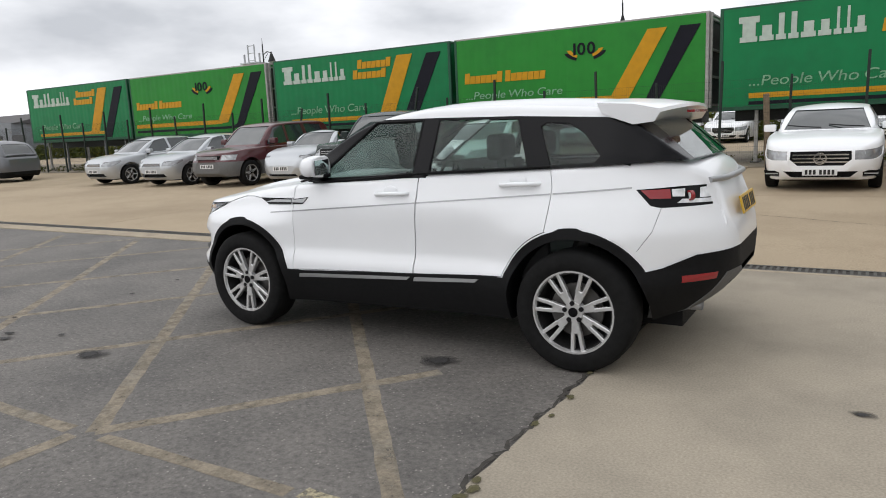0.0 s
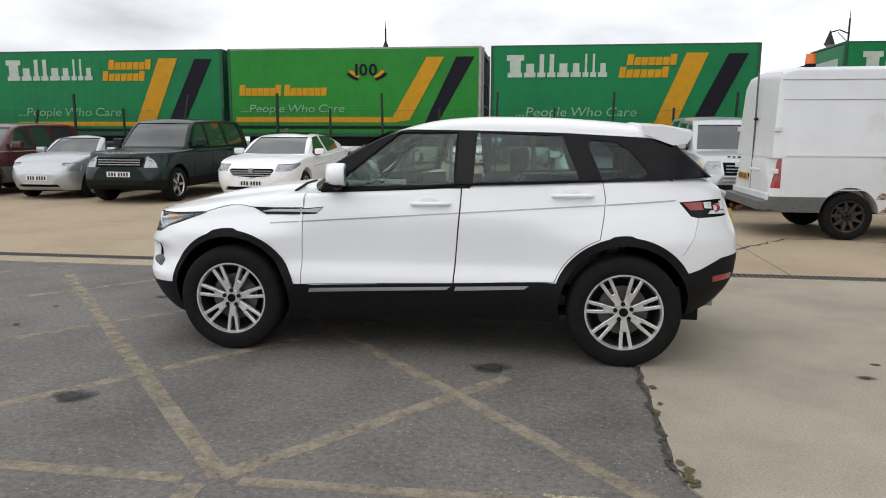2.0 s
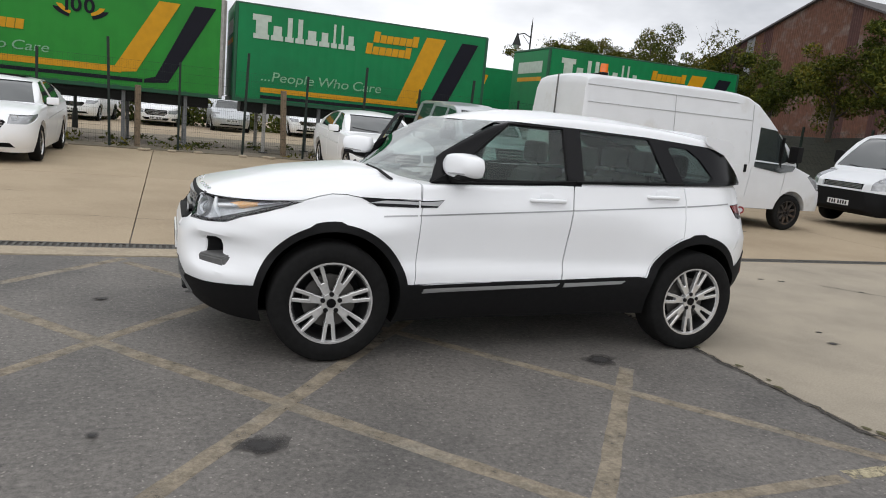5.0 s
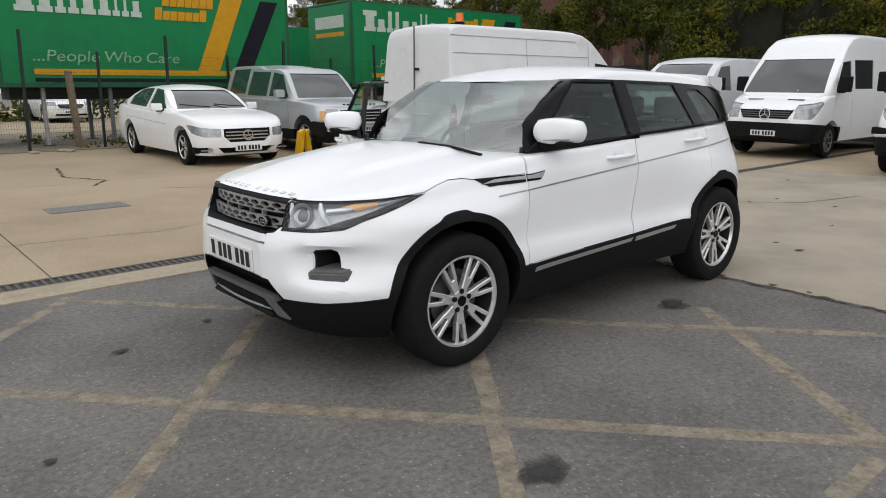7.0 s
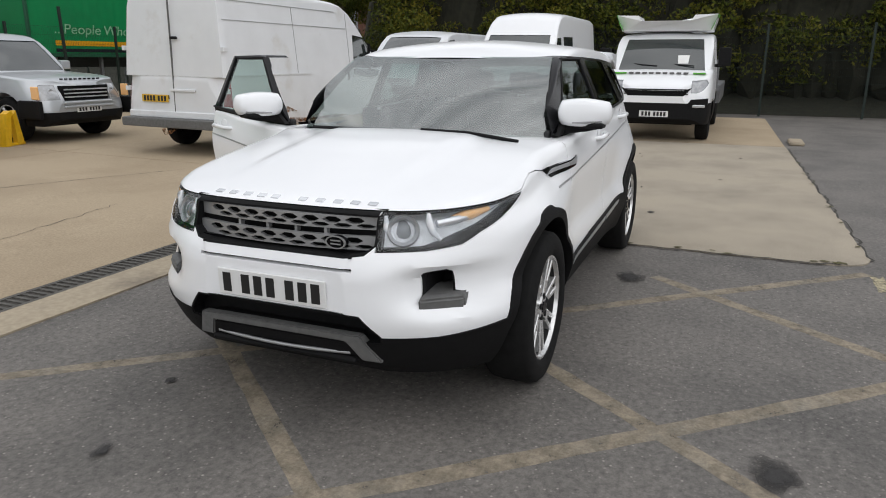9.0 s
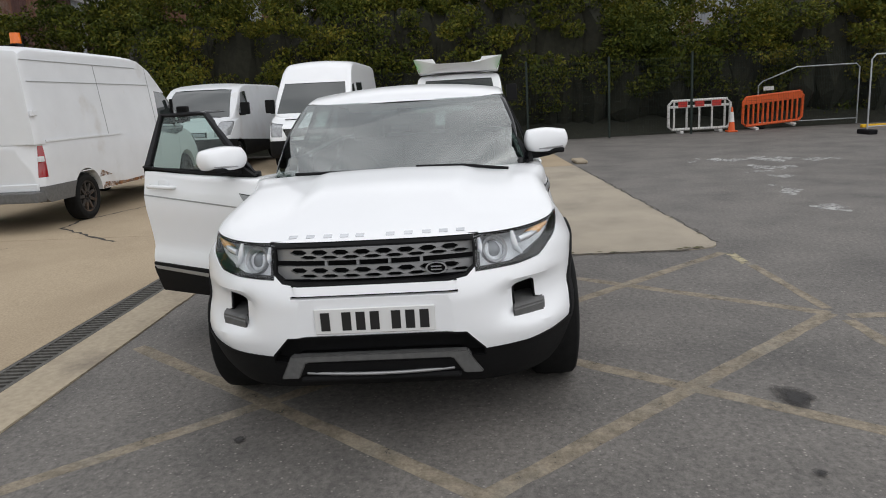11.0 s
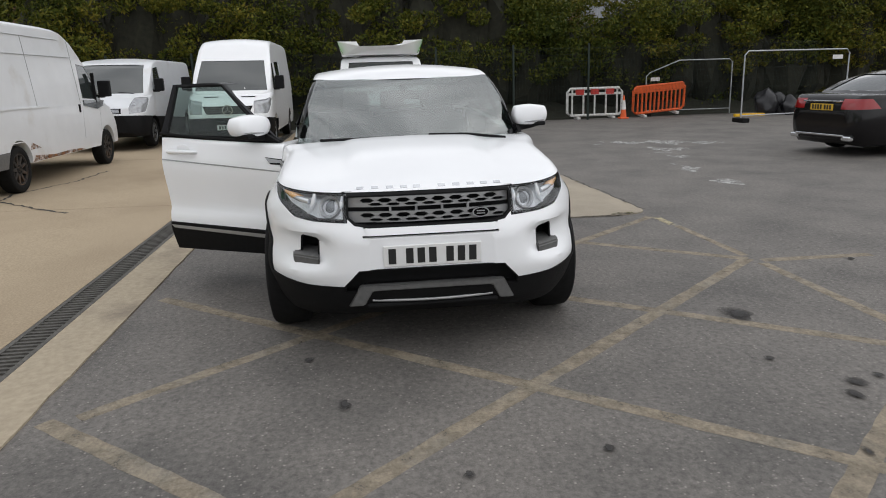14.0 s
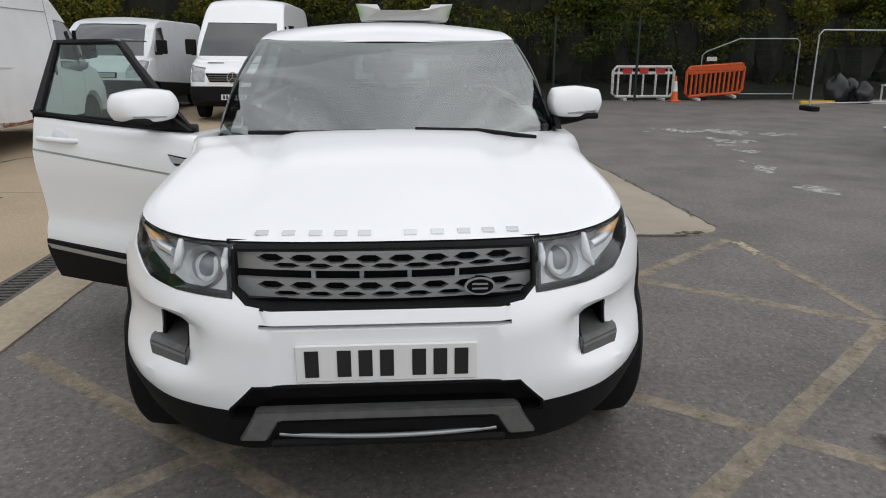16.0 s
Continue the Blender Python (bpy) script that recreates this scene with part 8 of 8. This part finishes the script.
def leaves_mesh(centres, radii, per, size, rng, name, flat=0.8):
    """Many small pointed leaves, scattered through clumps."""
    n = len(centres) * per
    c = np.repeat(np.array(centres, float), per, 0)
    r = np.repeat(np.array(radii, float), per, 0)
    d = rng.normal(size=(n, 3))
    d /= np.linalg.norm(d, axis=1)[:, None]
    rad = rng.uniform(0.35, 1.0, n) ** 0.6
    p = c + d * r * rad[:, None]
    a = rng.normal(size=(n, 3))
    a /= np.linalg.norm(a, axis=1)[:, None]
    b = np.cross(a, rng.normal(size=(n, 3)))
    b /= np.linalg.norm(b, axis=1)[:, None]
    s = size * rng.uniform(0.55, 1.35, n)[:, None]
    v = np.stack([p - a * s, p + b * s * 0.45, p + a * s, p - b * s * 0.45], 1).reshape(-1, 3)
    me = bpy.data.meshes.new(name)
    me.vertices.add(4 * n)
    me.vertices.foreach_set("co", v.ravel())
    me.loops.add(4 * n)
    me.loops.foreach_set("vertex_index", np.arange(4 * n, dtype=np.int32))
    me.polygons.add(n)
    me.polygons.foreach_set("loop_start", np.arange(0, 4 * n, 4, dtype=np.int32))
    me.update()
    me.validate()
    return me


def tree(x, y, z, h, spread, seed, material, bare=False, label="", n_clump=70, per=110, size=0.13):
    rnd_, rng = random.Random(seed), np.random.default_rng(seed)
    th = empty("tree", pose(x, y, z), label or "autumn-tinged broadleaf tree on the bank", "tree", "trees on the bank")
    lean = (rnd_.uniform(-0.4, 0.4), rnd_.uniform(-0.4, 0.4))
    trunk_pts = [(lean[0] * t * t, lean[1] * t * t, h * 0.75 * t) for t in (0, 0.15, 0.35, 0.6, 0.85, 1.0)]
    trunk = part("trunk", tube(trunk_pts, [0.16, 0.13, 0.11, 0.08, 0.05, 0.02], 8), M_bark, th, smooth=60)
    cs, rs_ = [], []
    n_l = 16 if bare else 11
    for k in range(n_l):
        t0 = rnd_.uniform(0.25, 0.95)
        b = Vector((lean[0] * t0 * t0, lean[1] * t0 * t0, h * 0.75 * t0))
        a = rnd_.uniform(0, 6.28)
        ln = spread * rnd_.uniform(0.5, 1.0) * (1.15 - 0.5 * t0)
        e = b + Vector((math.cos(a) * ln, math.sin(a) * ln, ln * rnd_.uniform(0.35, 1.0)))
        mid = b.lerp(e, 0.5) + Vector((rnd_.uniform(-0.15, 0.15), rnd_.uniform(-0.15, 0.15), 0.15))
        part("limb", tube([b, mid, e], [0.05 * (1.2 - t0), 0.032 * (1.2 - t0), 0.008], 6), M_bark, th)
        if bare:
            for _ in range(6):
                f = mid.lerp(e, rnd_.random())
                g = f + Vector((rnd_.uniform(-0.5, 0.5), rnd_.uniform(-0.5, 0.5), rnd_.uniform(0.2, 0.7)))
                part("twig", tube([f, g], [0.009, 0.003], 4), M_bark, th)
        for _ in range(n_clump // n_l):
            f = b.lerp(e, rnd_.uniform(0.35, 1.1))
            cs.append((f.x + rnd_.uniform(-0.5, 0.5), f.y + rnd_.uniform(-0.5, 0.5), min(h, f.z + rnd_.uniform(-0.4, 0.5))))
            q = rnd_.uniform(0.3, 0.75)
            rs_.append((q, q, q * rnd_.uniform(0.55, 0.9)))
    me = leaves_mesh(cs, rs_, per if not bare else per // 8, size, rng, "crown")
    part_mesh("crown", me, material, th)
    return th


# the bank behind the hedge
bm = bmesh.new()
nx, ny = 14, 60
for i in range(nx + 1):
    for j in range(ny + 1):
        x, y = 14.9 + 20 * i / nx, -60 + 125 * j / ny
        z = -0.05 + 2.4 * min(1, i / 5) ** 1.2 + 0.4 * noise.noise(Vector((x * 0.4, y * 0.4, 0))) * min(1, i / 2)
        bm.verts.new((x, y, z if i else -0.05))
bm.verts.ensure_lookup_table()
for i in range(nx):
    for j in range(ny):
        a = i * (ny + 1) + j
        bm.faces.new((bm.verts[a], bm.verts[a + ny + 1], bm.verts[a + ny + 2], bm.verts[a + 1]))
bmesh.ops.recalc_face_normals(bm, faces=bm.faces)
tagged(part("bank", bm, M_soil_shade, smooth=60), "dark earth bank under the hedge", "bank", kind="structure")

# hedge: a deep tangle of leaves over dark hulls that paint its inner shade
rng = np.random.default_rng(11)
rnd = random.Random(11)
cs, rs_, cores = [], [], []
for k in range(1500):
    y = rnd.uniform(-40, 16)
    low = y < 0.5
    top_h = (4.9 + 0.6 * math.sin(y * 0.55) + 0.6 * math.sin(y * 1.3 + 1) + (1.0 if y < -9 else 0)) if low else 5.8 + 0.8 * math.sin(y * 0.6)
    u = rnd.random()
    x = 15.3 + 3.2 * u + 0.6 * math.sin(y * 1.7) * 0.4
    z = rnd.uniform(0.08, 1.0) * top_h * (0.72 + 0.28 * min(1, u * 2.2))
    x += 1.5 * ease((2.5 - z) / 1.9)
    q = rnd.uniform(0.35, 0.75)
    cs.append((x, y, z))
    rs_.append((q, q * 1.1, q * 0.75))
me = leaves_mesh(cs, rs_, 300, 0.066, rng, "hedge")
hedge = part_mesh("hedge", me, M_leaf)
tagged(hedge, "dense overgrown hedge of olive and brown leaves", "hedge", kind="stuff")
# dark filler hulls added among the leaves in place of shade
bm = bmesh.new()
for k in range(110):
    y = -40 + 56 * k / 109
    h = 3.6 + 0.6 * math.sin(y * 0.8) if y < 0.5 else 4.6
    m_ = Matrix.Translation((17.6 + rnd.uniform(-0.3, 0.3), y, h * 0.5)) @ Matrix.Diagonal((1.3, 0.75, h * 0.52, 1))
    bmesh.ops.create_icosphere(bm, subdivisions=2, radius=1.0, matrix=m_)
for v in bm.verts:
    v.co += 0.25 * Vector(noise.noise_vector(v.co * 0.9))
core = part("hedge_heart", bm, M_soil_shade, hedge, "dark filler hulls standing for the shade inside the hedge")
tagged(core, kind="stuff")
# hedge beyond the far yard
cs, rs_ = [], []
for k in range(520):
    x = rnd.uniform(-75, 16)
    cs.append((x, 37 + rnd.uniform(-0.7, 0.9), rnd.uniform(0.1, 1.5 + 0.4 * math.sin(x * 0.5))))
    q = rnd.uniform(0.4, 0.8)
    rs_.append((q * 1.3, q, q * 0.7))
tagged(part_mesh("far_hedge", leaves_mesh(cs, rs_, 70, 0.15, rng, "far_hedge"), M_leaf2), "low ragged hedge behind the lorry yard", "hedge", kind="stuff")
cs, rs_ = [], []
for k in range(260):
    x = rnd.uniform(-40, 13)
    cs.append((x, rnd.uniform(19.3, 23.5), rnd.uniform(0.05, 0.22)))
    rs_.append((0.3, 0.3, 0.16))
tagged(part_mesh("weeds", leaves_mesh(cs, rs_, 40, 0.06, rng, "weeds"), M_leaf), "straggling weeds under the lorry boxes", "weeds", kind="stuff")

for k, (x, y, h, sp, bare) in enumerate(((18.6, 2.2, 8.2, 2.6, 0), (19.5, 5.2, 9.2, 2.8, 0), (18.4, 8.0, 8.8, 2.7, 0), (19.6, 10.8, 9.6, 2.9, 0), (18.6, 13.6, 8.6, 2.7, 0), (19.8, 16.4, 7.8, 2.9, 0), (22.5, 3.5, 9.8, 2.9, 0), (23, 9.0, 10.2, 3.0, 0),
                                            (20.6, 19.5, 6.8, 2.7, 0), (21.5, 23.0, 5.9, 2.6, 0), (22.5, 27.5, 5.9, 2.6, 0), (23.5, 32.0, 6.2, 2.5, 0), (24, 37.5, 8.2, 3.0, 0), (24.5, 43.0, 9.2, 3.2, 0), (23.0, 47.5, 9.8, 3.2, 0), (22.5, 52.5, 9.0, 3.0, 0), (25.5, 40.2, 8.6, 3.0, 0), (25.0, 34.8, 6.8, 2.6, 0), (24.0, 50.0, 9.4, 3.0, 0),
                                            (22.8, 49.0, 10.6, 2.2, 1), (23.5, 38.8, 9.4, 1.9, 1), (23.0, 31.2, 9.0, 2.2, 1), (19.5, -1.6, 6.4, 1.9, 0), (19.2, -12.5, 7.2, 2.4, 0), (19.6, -17, 7.0, 2.4, 0), (19.4, -9.0, 6.6, 2.0, 0), (21.5, -13.5, 8.5, 2.0, 1), (19.4, -22, 7.4, 2.4, 0), (19.2, -28, 7.4, 2.5, 0))):
    tree(x, y, 0.9 if x < 20 else 1.9, h - (0.9 if x < 20 else 1.9), sp, 300 + k, M_leaf if k % 2 else M_leaf2, bool(bare), "nearly bare thin tree above the hedge" if bare else "", 66 if h > 6 else 44, 230, 0.075)

# corrugated sheds
shed = empty("shed", pose(45, 0, 0), "big rusty corrugated-iron shed with pitched roofs", "shed")
GABLES = [(60, 9.4, 45.5, 14.8, 31, 9.2), (31, 9.2, 16.5, 12.6, 1.6, 8.1), (1.6, 8.1, -7.6, 11.2, -17, 8.7), (-17, 8.7, -23.5, 10.9, -31, 8.8), (-31, 8.8, -39, 11.2, -48, 8.7)]


def roof_z(y):
    for y0, z0, ym, zm, y1, z1 in GABLES:
        if y1 <= y <= y0:
            return z0 + (zm - z0) * (y0 - y) / (y0 - ym) if y > ym else z1 + (zm - z1) * (y - y1) / (ym - y1)
    return 8.0


rnd = random.Random(5)
y = 60.0
while y > -48:
    w = rnd.choice((0.9, 1.0, 1.15, 1.4))
    y1 = max(-48, y - w)
    bm = bmesh.new()
    n = 10
    for k in range(n + 1):
        yy = y + (y1 - y) * k / n
        d = 0.035 * (k % 2)
        bm.verts.new((-d, yy, 2.0))
        bm.verts.new((-d, yy, roof_z(yy) - 0.12))
    bm.verts.ensure_lookup_table()
    for k in range(n):
        bm.faces.new((bm.verts[2 * k], bm.verts[2 * k + 2], bm.verts[2 * k + 3], bm.verts[2 * k + 1]))
    part("wall_sheet", bm, M_sheet[rnd.choice((0, 0, 1, 1, 2, 3)) if y < 20 else rnd.choice((1, 1, 2, 2, 0))], shed)
    y = y1
for y0, z0, ym, zm, y1, z1 in GABLES:
    for a, b in (((y0, z0), (ym, zm)), ((ym, zm), (y1, z1))):
        part("roof_slope", prism([(a[0], a[1] - 0.15), (b[0], b[1] - 0.15), (b[0], b[1]), (a[0], a[1])], "x", -0.35, 14), M_roof_dark, shed)
part("inner_wall", box(0.2, 14, -48, 60, 0.0, 8.0), M_roof_dark, shed)
# low roofs far off beyond the lorry yard
for k, (x, y, w, d, h) in enumerate(((-66, 50, 26, 12, 4.6), (-92, 44, 20, 12, 5.2))):
    far = empty("far_building", pose(x, y, 0), "low grey industrial building in the distance", "building")
    part("wall", box(-w / 2, w / 2, 0, d, 0, h - 1.2), M_sheet[0], far)
    part("roof", prism([(0, h - 1.3), (d / 2, h), (d, h - 1.3)], "x", -w / 2 - 0.3, w / 2 + 0.3), M_roof_dark, far)
    for q in range(5):
        part("door", box(-w / 2 + 2 + 4.5 * q, -w / 2 + 4.5 + 4.5 * q, -0.05, 0.05, 0.05, 2.6), M_roof_dark, far)


# ---- lamps ----
def street_lamp(x, y, h, arm, hook, label):
    th = empty("street_lamp", pose(x, y, 0), label, "street lamp", "old street lamps")
    part("post", cyl((0, 0, 0), (0, 0, h + 0.45), 0.055, 0.03, 10), M_iron, th)
    part("base", cyl((0, 0, 0), (0, 0, 0.8), 0.11, 0.075, 10), M_iron, th)
    pts = [(0, 0, h - 0.05), (arm * 0.5, 0, h + 0.08), (arm, 0, h)]
    part("arm", tube(pts, 0.022, 6), M_iron, th)
    part("arm_brace", tube([(0, 0, h - 0.35), (arm * 0.6, 0, h + 0.0)], 0.012, 6), M_iron, th)
    lan = part("lantern", cyl((arm, 0, h - 0.42), (arm, 0, h - 0.15), 0.19, 0.09, 8), M_iron, th)
    part("lantern_cap", cyl((arm, 0, h - 0.15), (arm, 0, h + 0.06), 0.09, 0.02, 8), M_iron, lan)
    part("lantern_glass", cyl((arm, 0, h - 0.55), (arm, 0, h - 0.42), 0.07, 0.16, 8), M_lamp_white, lan)
    part("finial", cyl((0, 0, h + 0.45), (0, 0, h + 0.75), 0.02, 0.004, 6), M_iron, th)
    return th


street_lamp(-25.6, 26.6, 5.35, 0.55, True, "black iron street lamp with hanging lantern")
street_lamp(-7.75, 26.6, 5.1, 0.0, False, "black iron street lamp with finial")
street_lamp(8.6, 26.6, 5.2, -0.6, True, "black iron street lamp with hanging lantern")
mast = empty("roof_mast", pose(-27.0, 27.2, 0), "white lattice ladder mast behind the lorry boxes", "mast")
for dx in (-0.22, 0.22):
    part("upright", cyl((dx, 0, 0), (dx, 0, 5.95), 0.035, seg=8), M_galv, mast)
for k in range(14):
    part("rung", box(-0.22, 0.22, -0.02, 0.02, 1.2 + 0.36 * k, 1.23 + 0.36 * k), M_galv, mast)
part("platform", box(-0.55, 0.6, -0.3, 0.3, 5.0, 5.06), M_galv, mast)
for dx in (-0.5, 0.55):
    part("antenna", cyl((dx, 0, 5.06), (dx, 0, 5.5), 0.05, seg=8), M_galv, mast)
lamp = empty("street_lamp", pose(20.0, -8.45, 1.2), "slim grey steel lamp column above the hedge", "street lamp")
part("post", cyl((0, 0, 0), (0, 0, 4.75), 0.06, 0.04, 10), M_galv, lamp)
part("lamp_head", box(-0.35, 0.08, -0.09, 0.09, 4.72, 4.84, 0.03, 2), M_galv, lamp, smooth=40)

# ---- fence, barriers and odds and ends by the hedge ----
gf = empty("fence", pose(14.55, 0, 0), "dark green welded mesh fence before the hedge", "fence", kind="structure")
for k in range(13):
    part("post", box(-0.03, 0.03, -2.0 + 2.5 * k - 0.03, -2.0 + 2.5 * k + 0.03, 0, 2.45, 0.004), M_fence, gf)
bm = bmesh.new()
for z in [0.1 + 0.2 * k for k in range(12)]:
    add_box(bm, -0.004, 0.0, -10, 28, z, z + 0.005)
for k in range(760):
    add_box(bm, -0.007, -0.004, -10 + 0.05 * k, -10 + 0.05 * k + 0.003, 0.1, 2.35)
tagged(part("mesh_wire", bm, M_fence, gf), kind="stuff")


def chapter8(x, y, turn, main, boards, label, lean=0.0, tip=0.0):
    """A moulded plastic works barrier, 2 m long."""
    th = empty("works_barrier", pose(x, y, 0.06 * (tip != 0), lean, tip, turn), label, "barrier", "works barriers")
    part("frame", tube([(-0.85, 0, 0.12), (0.85, 0, 0.12), (0.95, 0, 0.22), (0.95, 0, 0.88), (0.85, 0, 1.0), (-0.85, 0, 1.0), (-0.95, 0, 0.88), (-0.95, 0, 0.22), (-0.85, 0, 0.12)], 0.045, 8), main, th, smooth=60)
    part("mid_rail", box(-0.9, 0.9, -0.03, 0.03, 0.78, 0.86, 0.01), main, th)
    n = 11 if boards == "slats" else 5
    for k in range(n):
        u = -0.78 + 1.56 * k / (n - 1)
        part("slat", box(u - 0.028, u + 0.028, -0.025, 0.025, 0.14, 0.98, 0.008), main, th)
    if boards == "red":
        for u in (-0.52, 0.0, 0.52):
            part("red_board", box(u - 0.14, u + 0.14, -0.038, 0.038, 0.8, 0.98, 0.006), M_red_plastic, th, "red reflective board")
    else:
        part("top_board", box(-0.92, 0.92, -0.035, 0.035, 0.84, 1.0, 0.01), main, th)
    for u in (-0.6, 0.6):
        part("foot", box(u - 0.05, u + 0.05, -0.25, 0.25, 0.0, 0.08, 0.01), main if boards == "red" else M_white_plastic, th)
    return th


chapter8(15.0, -2.38, 90, M_white_plastic, "red", "white plastic barrier with red reflective boards")
chapter8(14.9, -4.58, 97, M_orange_plastic, "slats", "orange plastic slatted barrier", -8, 3.5)
cone = empty("traffic_cone", pose(14.4, -3.17, 0) @ Matrix.Diagonal((0.75, 0.75, 1, 1)), "orange traffic cone with a white sleeve", "traffic cone")
part("base", box(-0.19, 0.19, -0.19, 0.19, 0, 0.05, 0.015), M_orange_plastic, cone)
part("cone", cyl((0, 0, 0.05), (0, 0, 0.75), 0.14, 0.03, 18), M_orange_plastic, cone, smooth=50)
part("sleeve", cyl((0, 0, 0.3), (0, 0, 0.6), 0.107, 0.062, 18), M_white_plastic, cone, "white reflective sleeve", smooth=50)


def site_panel(p0, p1, h0, h1, label, tag):
    """A temporary mesh fence panel of bent steel tube."""
    th = empty("site_fence_panel", pose(0, 0, 0), label, "fence panel", "temporary fence panels")
    a, b = Vector((*p0, 0)), Vector((*p1, 0))
    d = (b - a).normalized()
    up = Vector((0, 0, 1))
    part("frame", tube([a + up * 0.02, a + up * (h0 - 0.12), a + up * h0 + d * 0.12, a.lerp(b, 0.38) + up * h1, b + up * h1 - d * 0.1, b + up * (h1 - 0.1), b + up * 0.02], 0.021, 8), M_galv, th, smooth=60)
    part("bottom_rail", tube([a + up * 0.18, b + up * 0.18], 0.018, 8), M_galv, th)
    bm = bmesh.new()
    L_ = (b - a).length
    for k in range(int(L_ / 0.09)):
        q = a + d * (0.05 + 0.09 * k)
        add_cyl(bm, q + up * 0.18, q + up * (h0 + (h1 - h0) * min(1, (0.05 + 0.09 * k) / (L_ * 0.38)) - 0.05), 0.0012, seg=4)
    for k in range(5):
        q = a + up * (0.4 + 0.28 * k)
        add_cyl(bm, q, q + d * L_, 0.0012, seg=4)
    tagged(part("mesh_wire", bm, M_fence, th), kind="stuff")
    part("foot", box(a.x - 0.3, a.x + 0.3, a.y - 0.11, a.y + 0.11, 0, 0.12, 0.02), M_black, th)
    part("tag_plate", box(-0.004, 0.004, -0.16, 0.16, -0.06, 0.06), M_white_plastic, th).matrix_local = Matrix.Translation(a.lerp(b, tag) + up * (min(h0, h1) - 0.22) + Vector((-0.03, 0, 0)))
    return th


site_panel((15.2, -4.25), (15.0, -7.2), 1.45, 1.83, "galvanised mesh fence panel with a sagging corner", 0.1)
site_panel((10.9, -5.33), (11.6, -9.0), 1.97, 1.97, "galvanised mesh fence panel on a rubber foot", 0.88)
for k, (x, y, r) in enumerate(((13.6, -7.7, 0.36), (13.9, -8.2, 0.3), (13.3, -8.3, 0.26))):
    bm = bmesh.new()
    bmesh.ops.create_icosphere(bm, subdivisions=3, radius=1.0, matrix=Matrix.Diagonal((r, r, r * 1.25, 1)))
    for v in bm.verts:
        v.co += 0.12 * Vector(noise.noise_vector(v.co * 4 + Vector((k, 0, 0))))
        v.co.z = max(v.co.z, -r)
    bag = tagged(part("bin_bag", bm, M_bag, smooth=60), "full black refuse bag on the tarmac", "bin bag", "refuse bags")
    bag.location = (x, y, r)
for k, (x, y, l, m_) in enumerate(((13.2, -6.9, 1.0, M_yellow), (13.1, -8.9, 0.9, M_white_plastic))):
    tagged(part("plank", box(x - 0.07, x + 0.07, y - l / 2, y + l / 2, 0.0, 0.09, 0.01), m_), "short painted board lying by the hedge", "plank")
step = empty("step_stool", pose(13.0, -9.1, 0), "white folding step stool by the hedge", "step stool")
for dx in (-0.2, 0.2):
    for dy in (-0.3, 0.3):
        part("leg", box(dx - 0.02, dx + 0.02, dy - 0.02, dy + 0.02, 0, 0.5), M_white_plastic, step)
part("tread", box(-0.22, 0.22, -0.34, 0.34, 0.5, 0.54), M_white_plastic, step)
tagged(part("kerb_stone", box(7.2, 7.9, 2.35, 2.6, 0.0, 0.07, 0.02), M_kerb), "loose pale kerb stone at the slab's edge", "kerb stone")
for k in range(14):
    rr = random.Random(70 + k)
    tagged(part("rubble", box(-0.1, 0.1, -0.06, 0.06, 0, 0.06, 0.02), M_kerb), "lump of broken concrete beside the fence", "rubble", "rubble lumps").matrix_world = pose(rr.uniform(-9, 4), rr.uniform(18.4, 18.85), CON + rise(18.5), 0, 0, rr.uniform(0, 90))
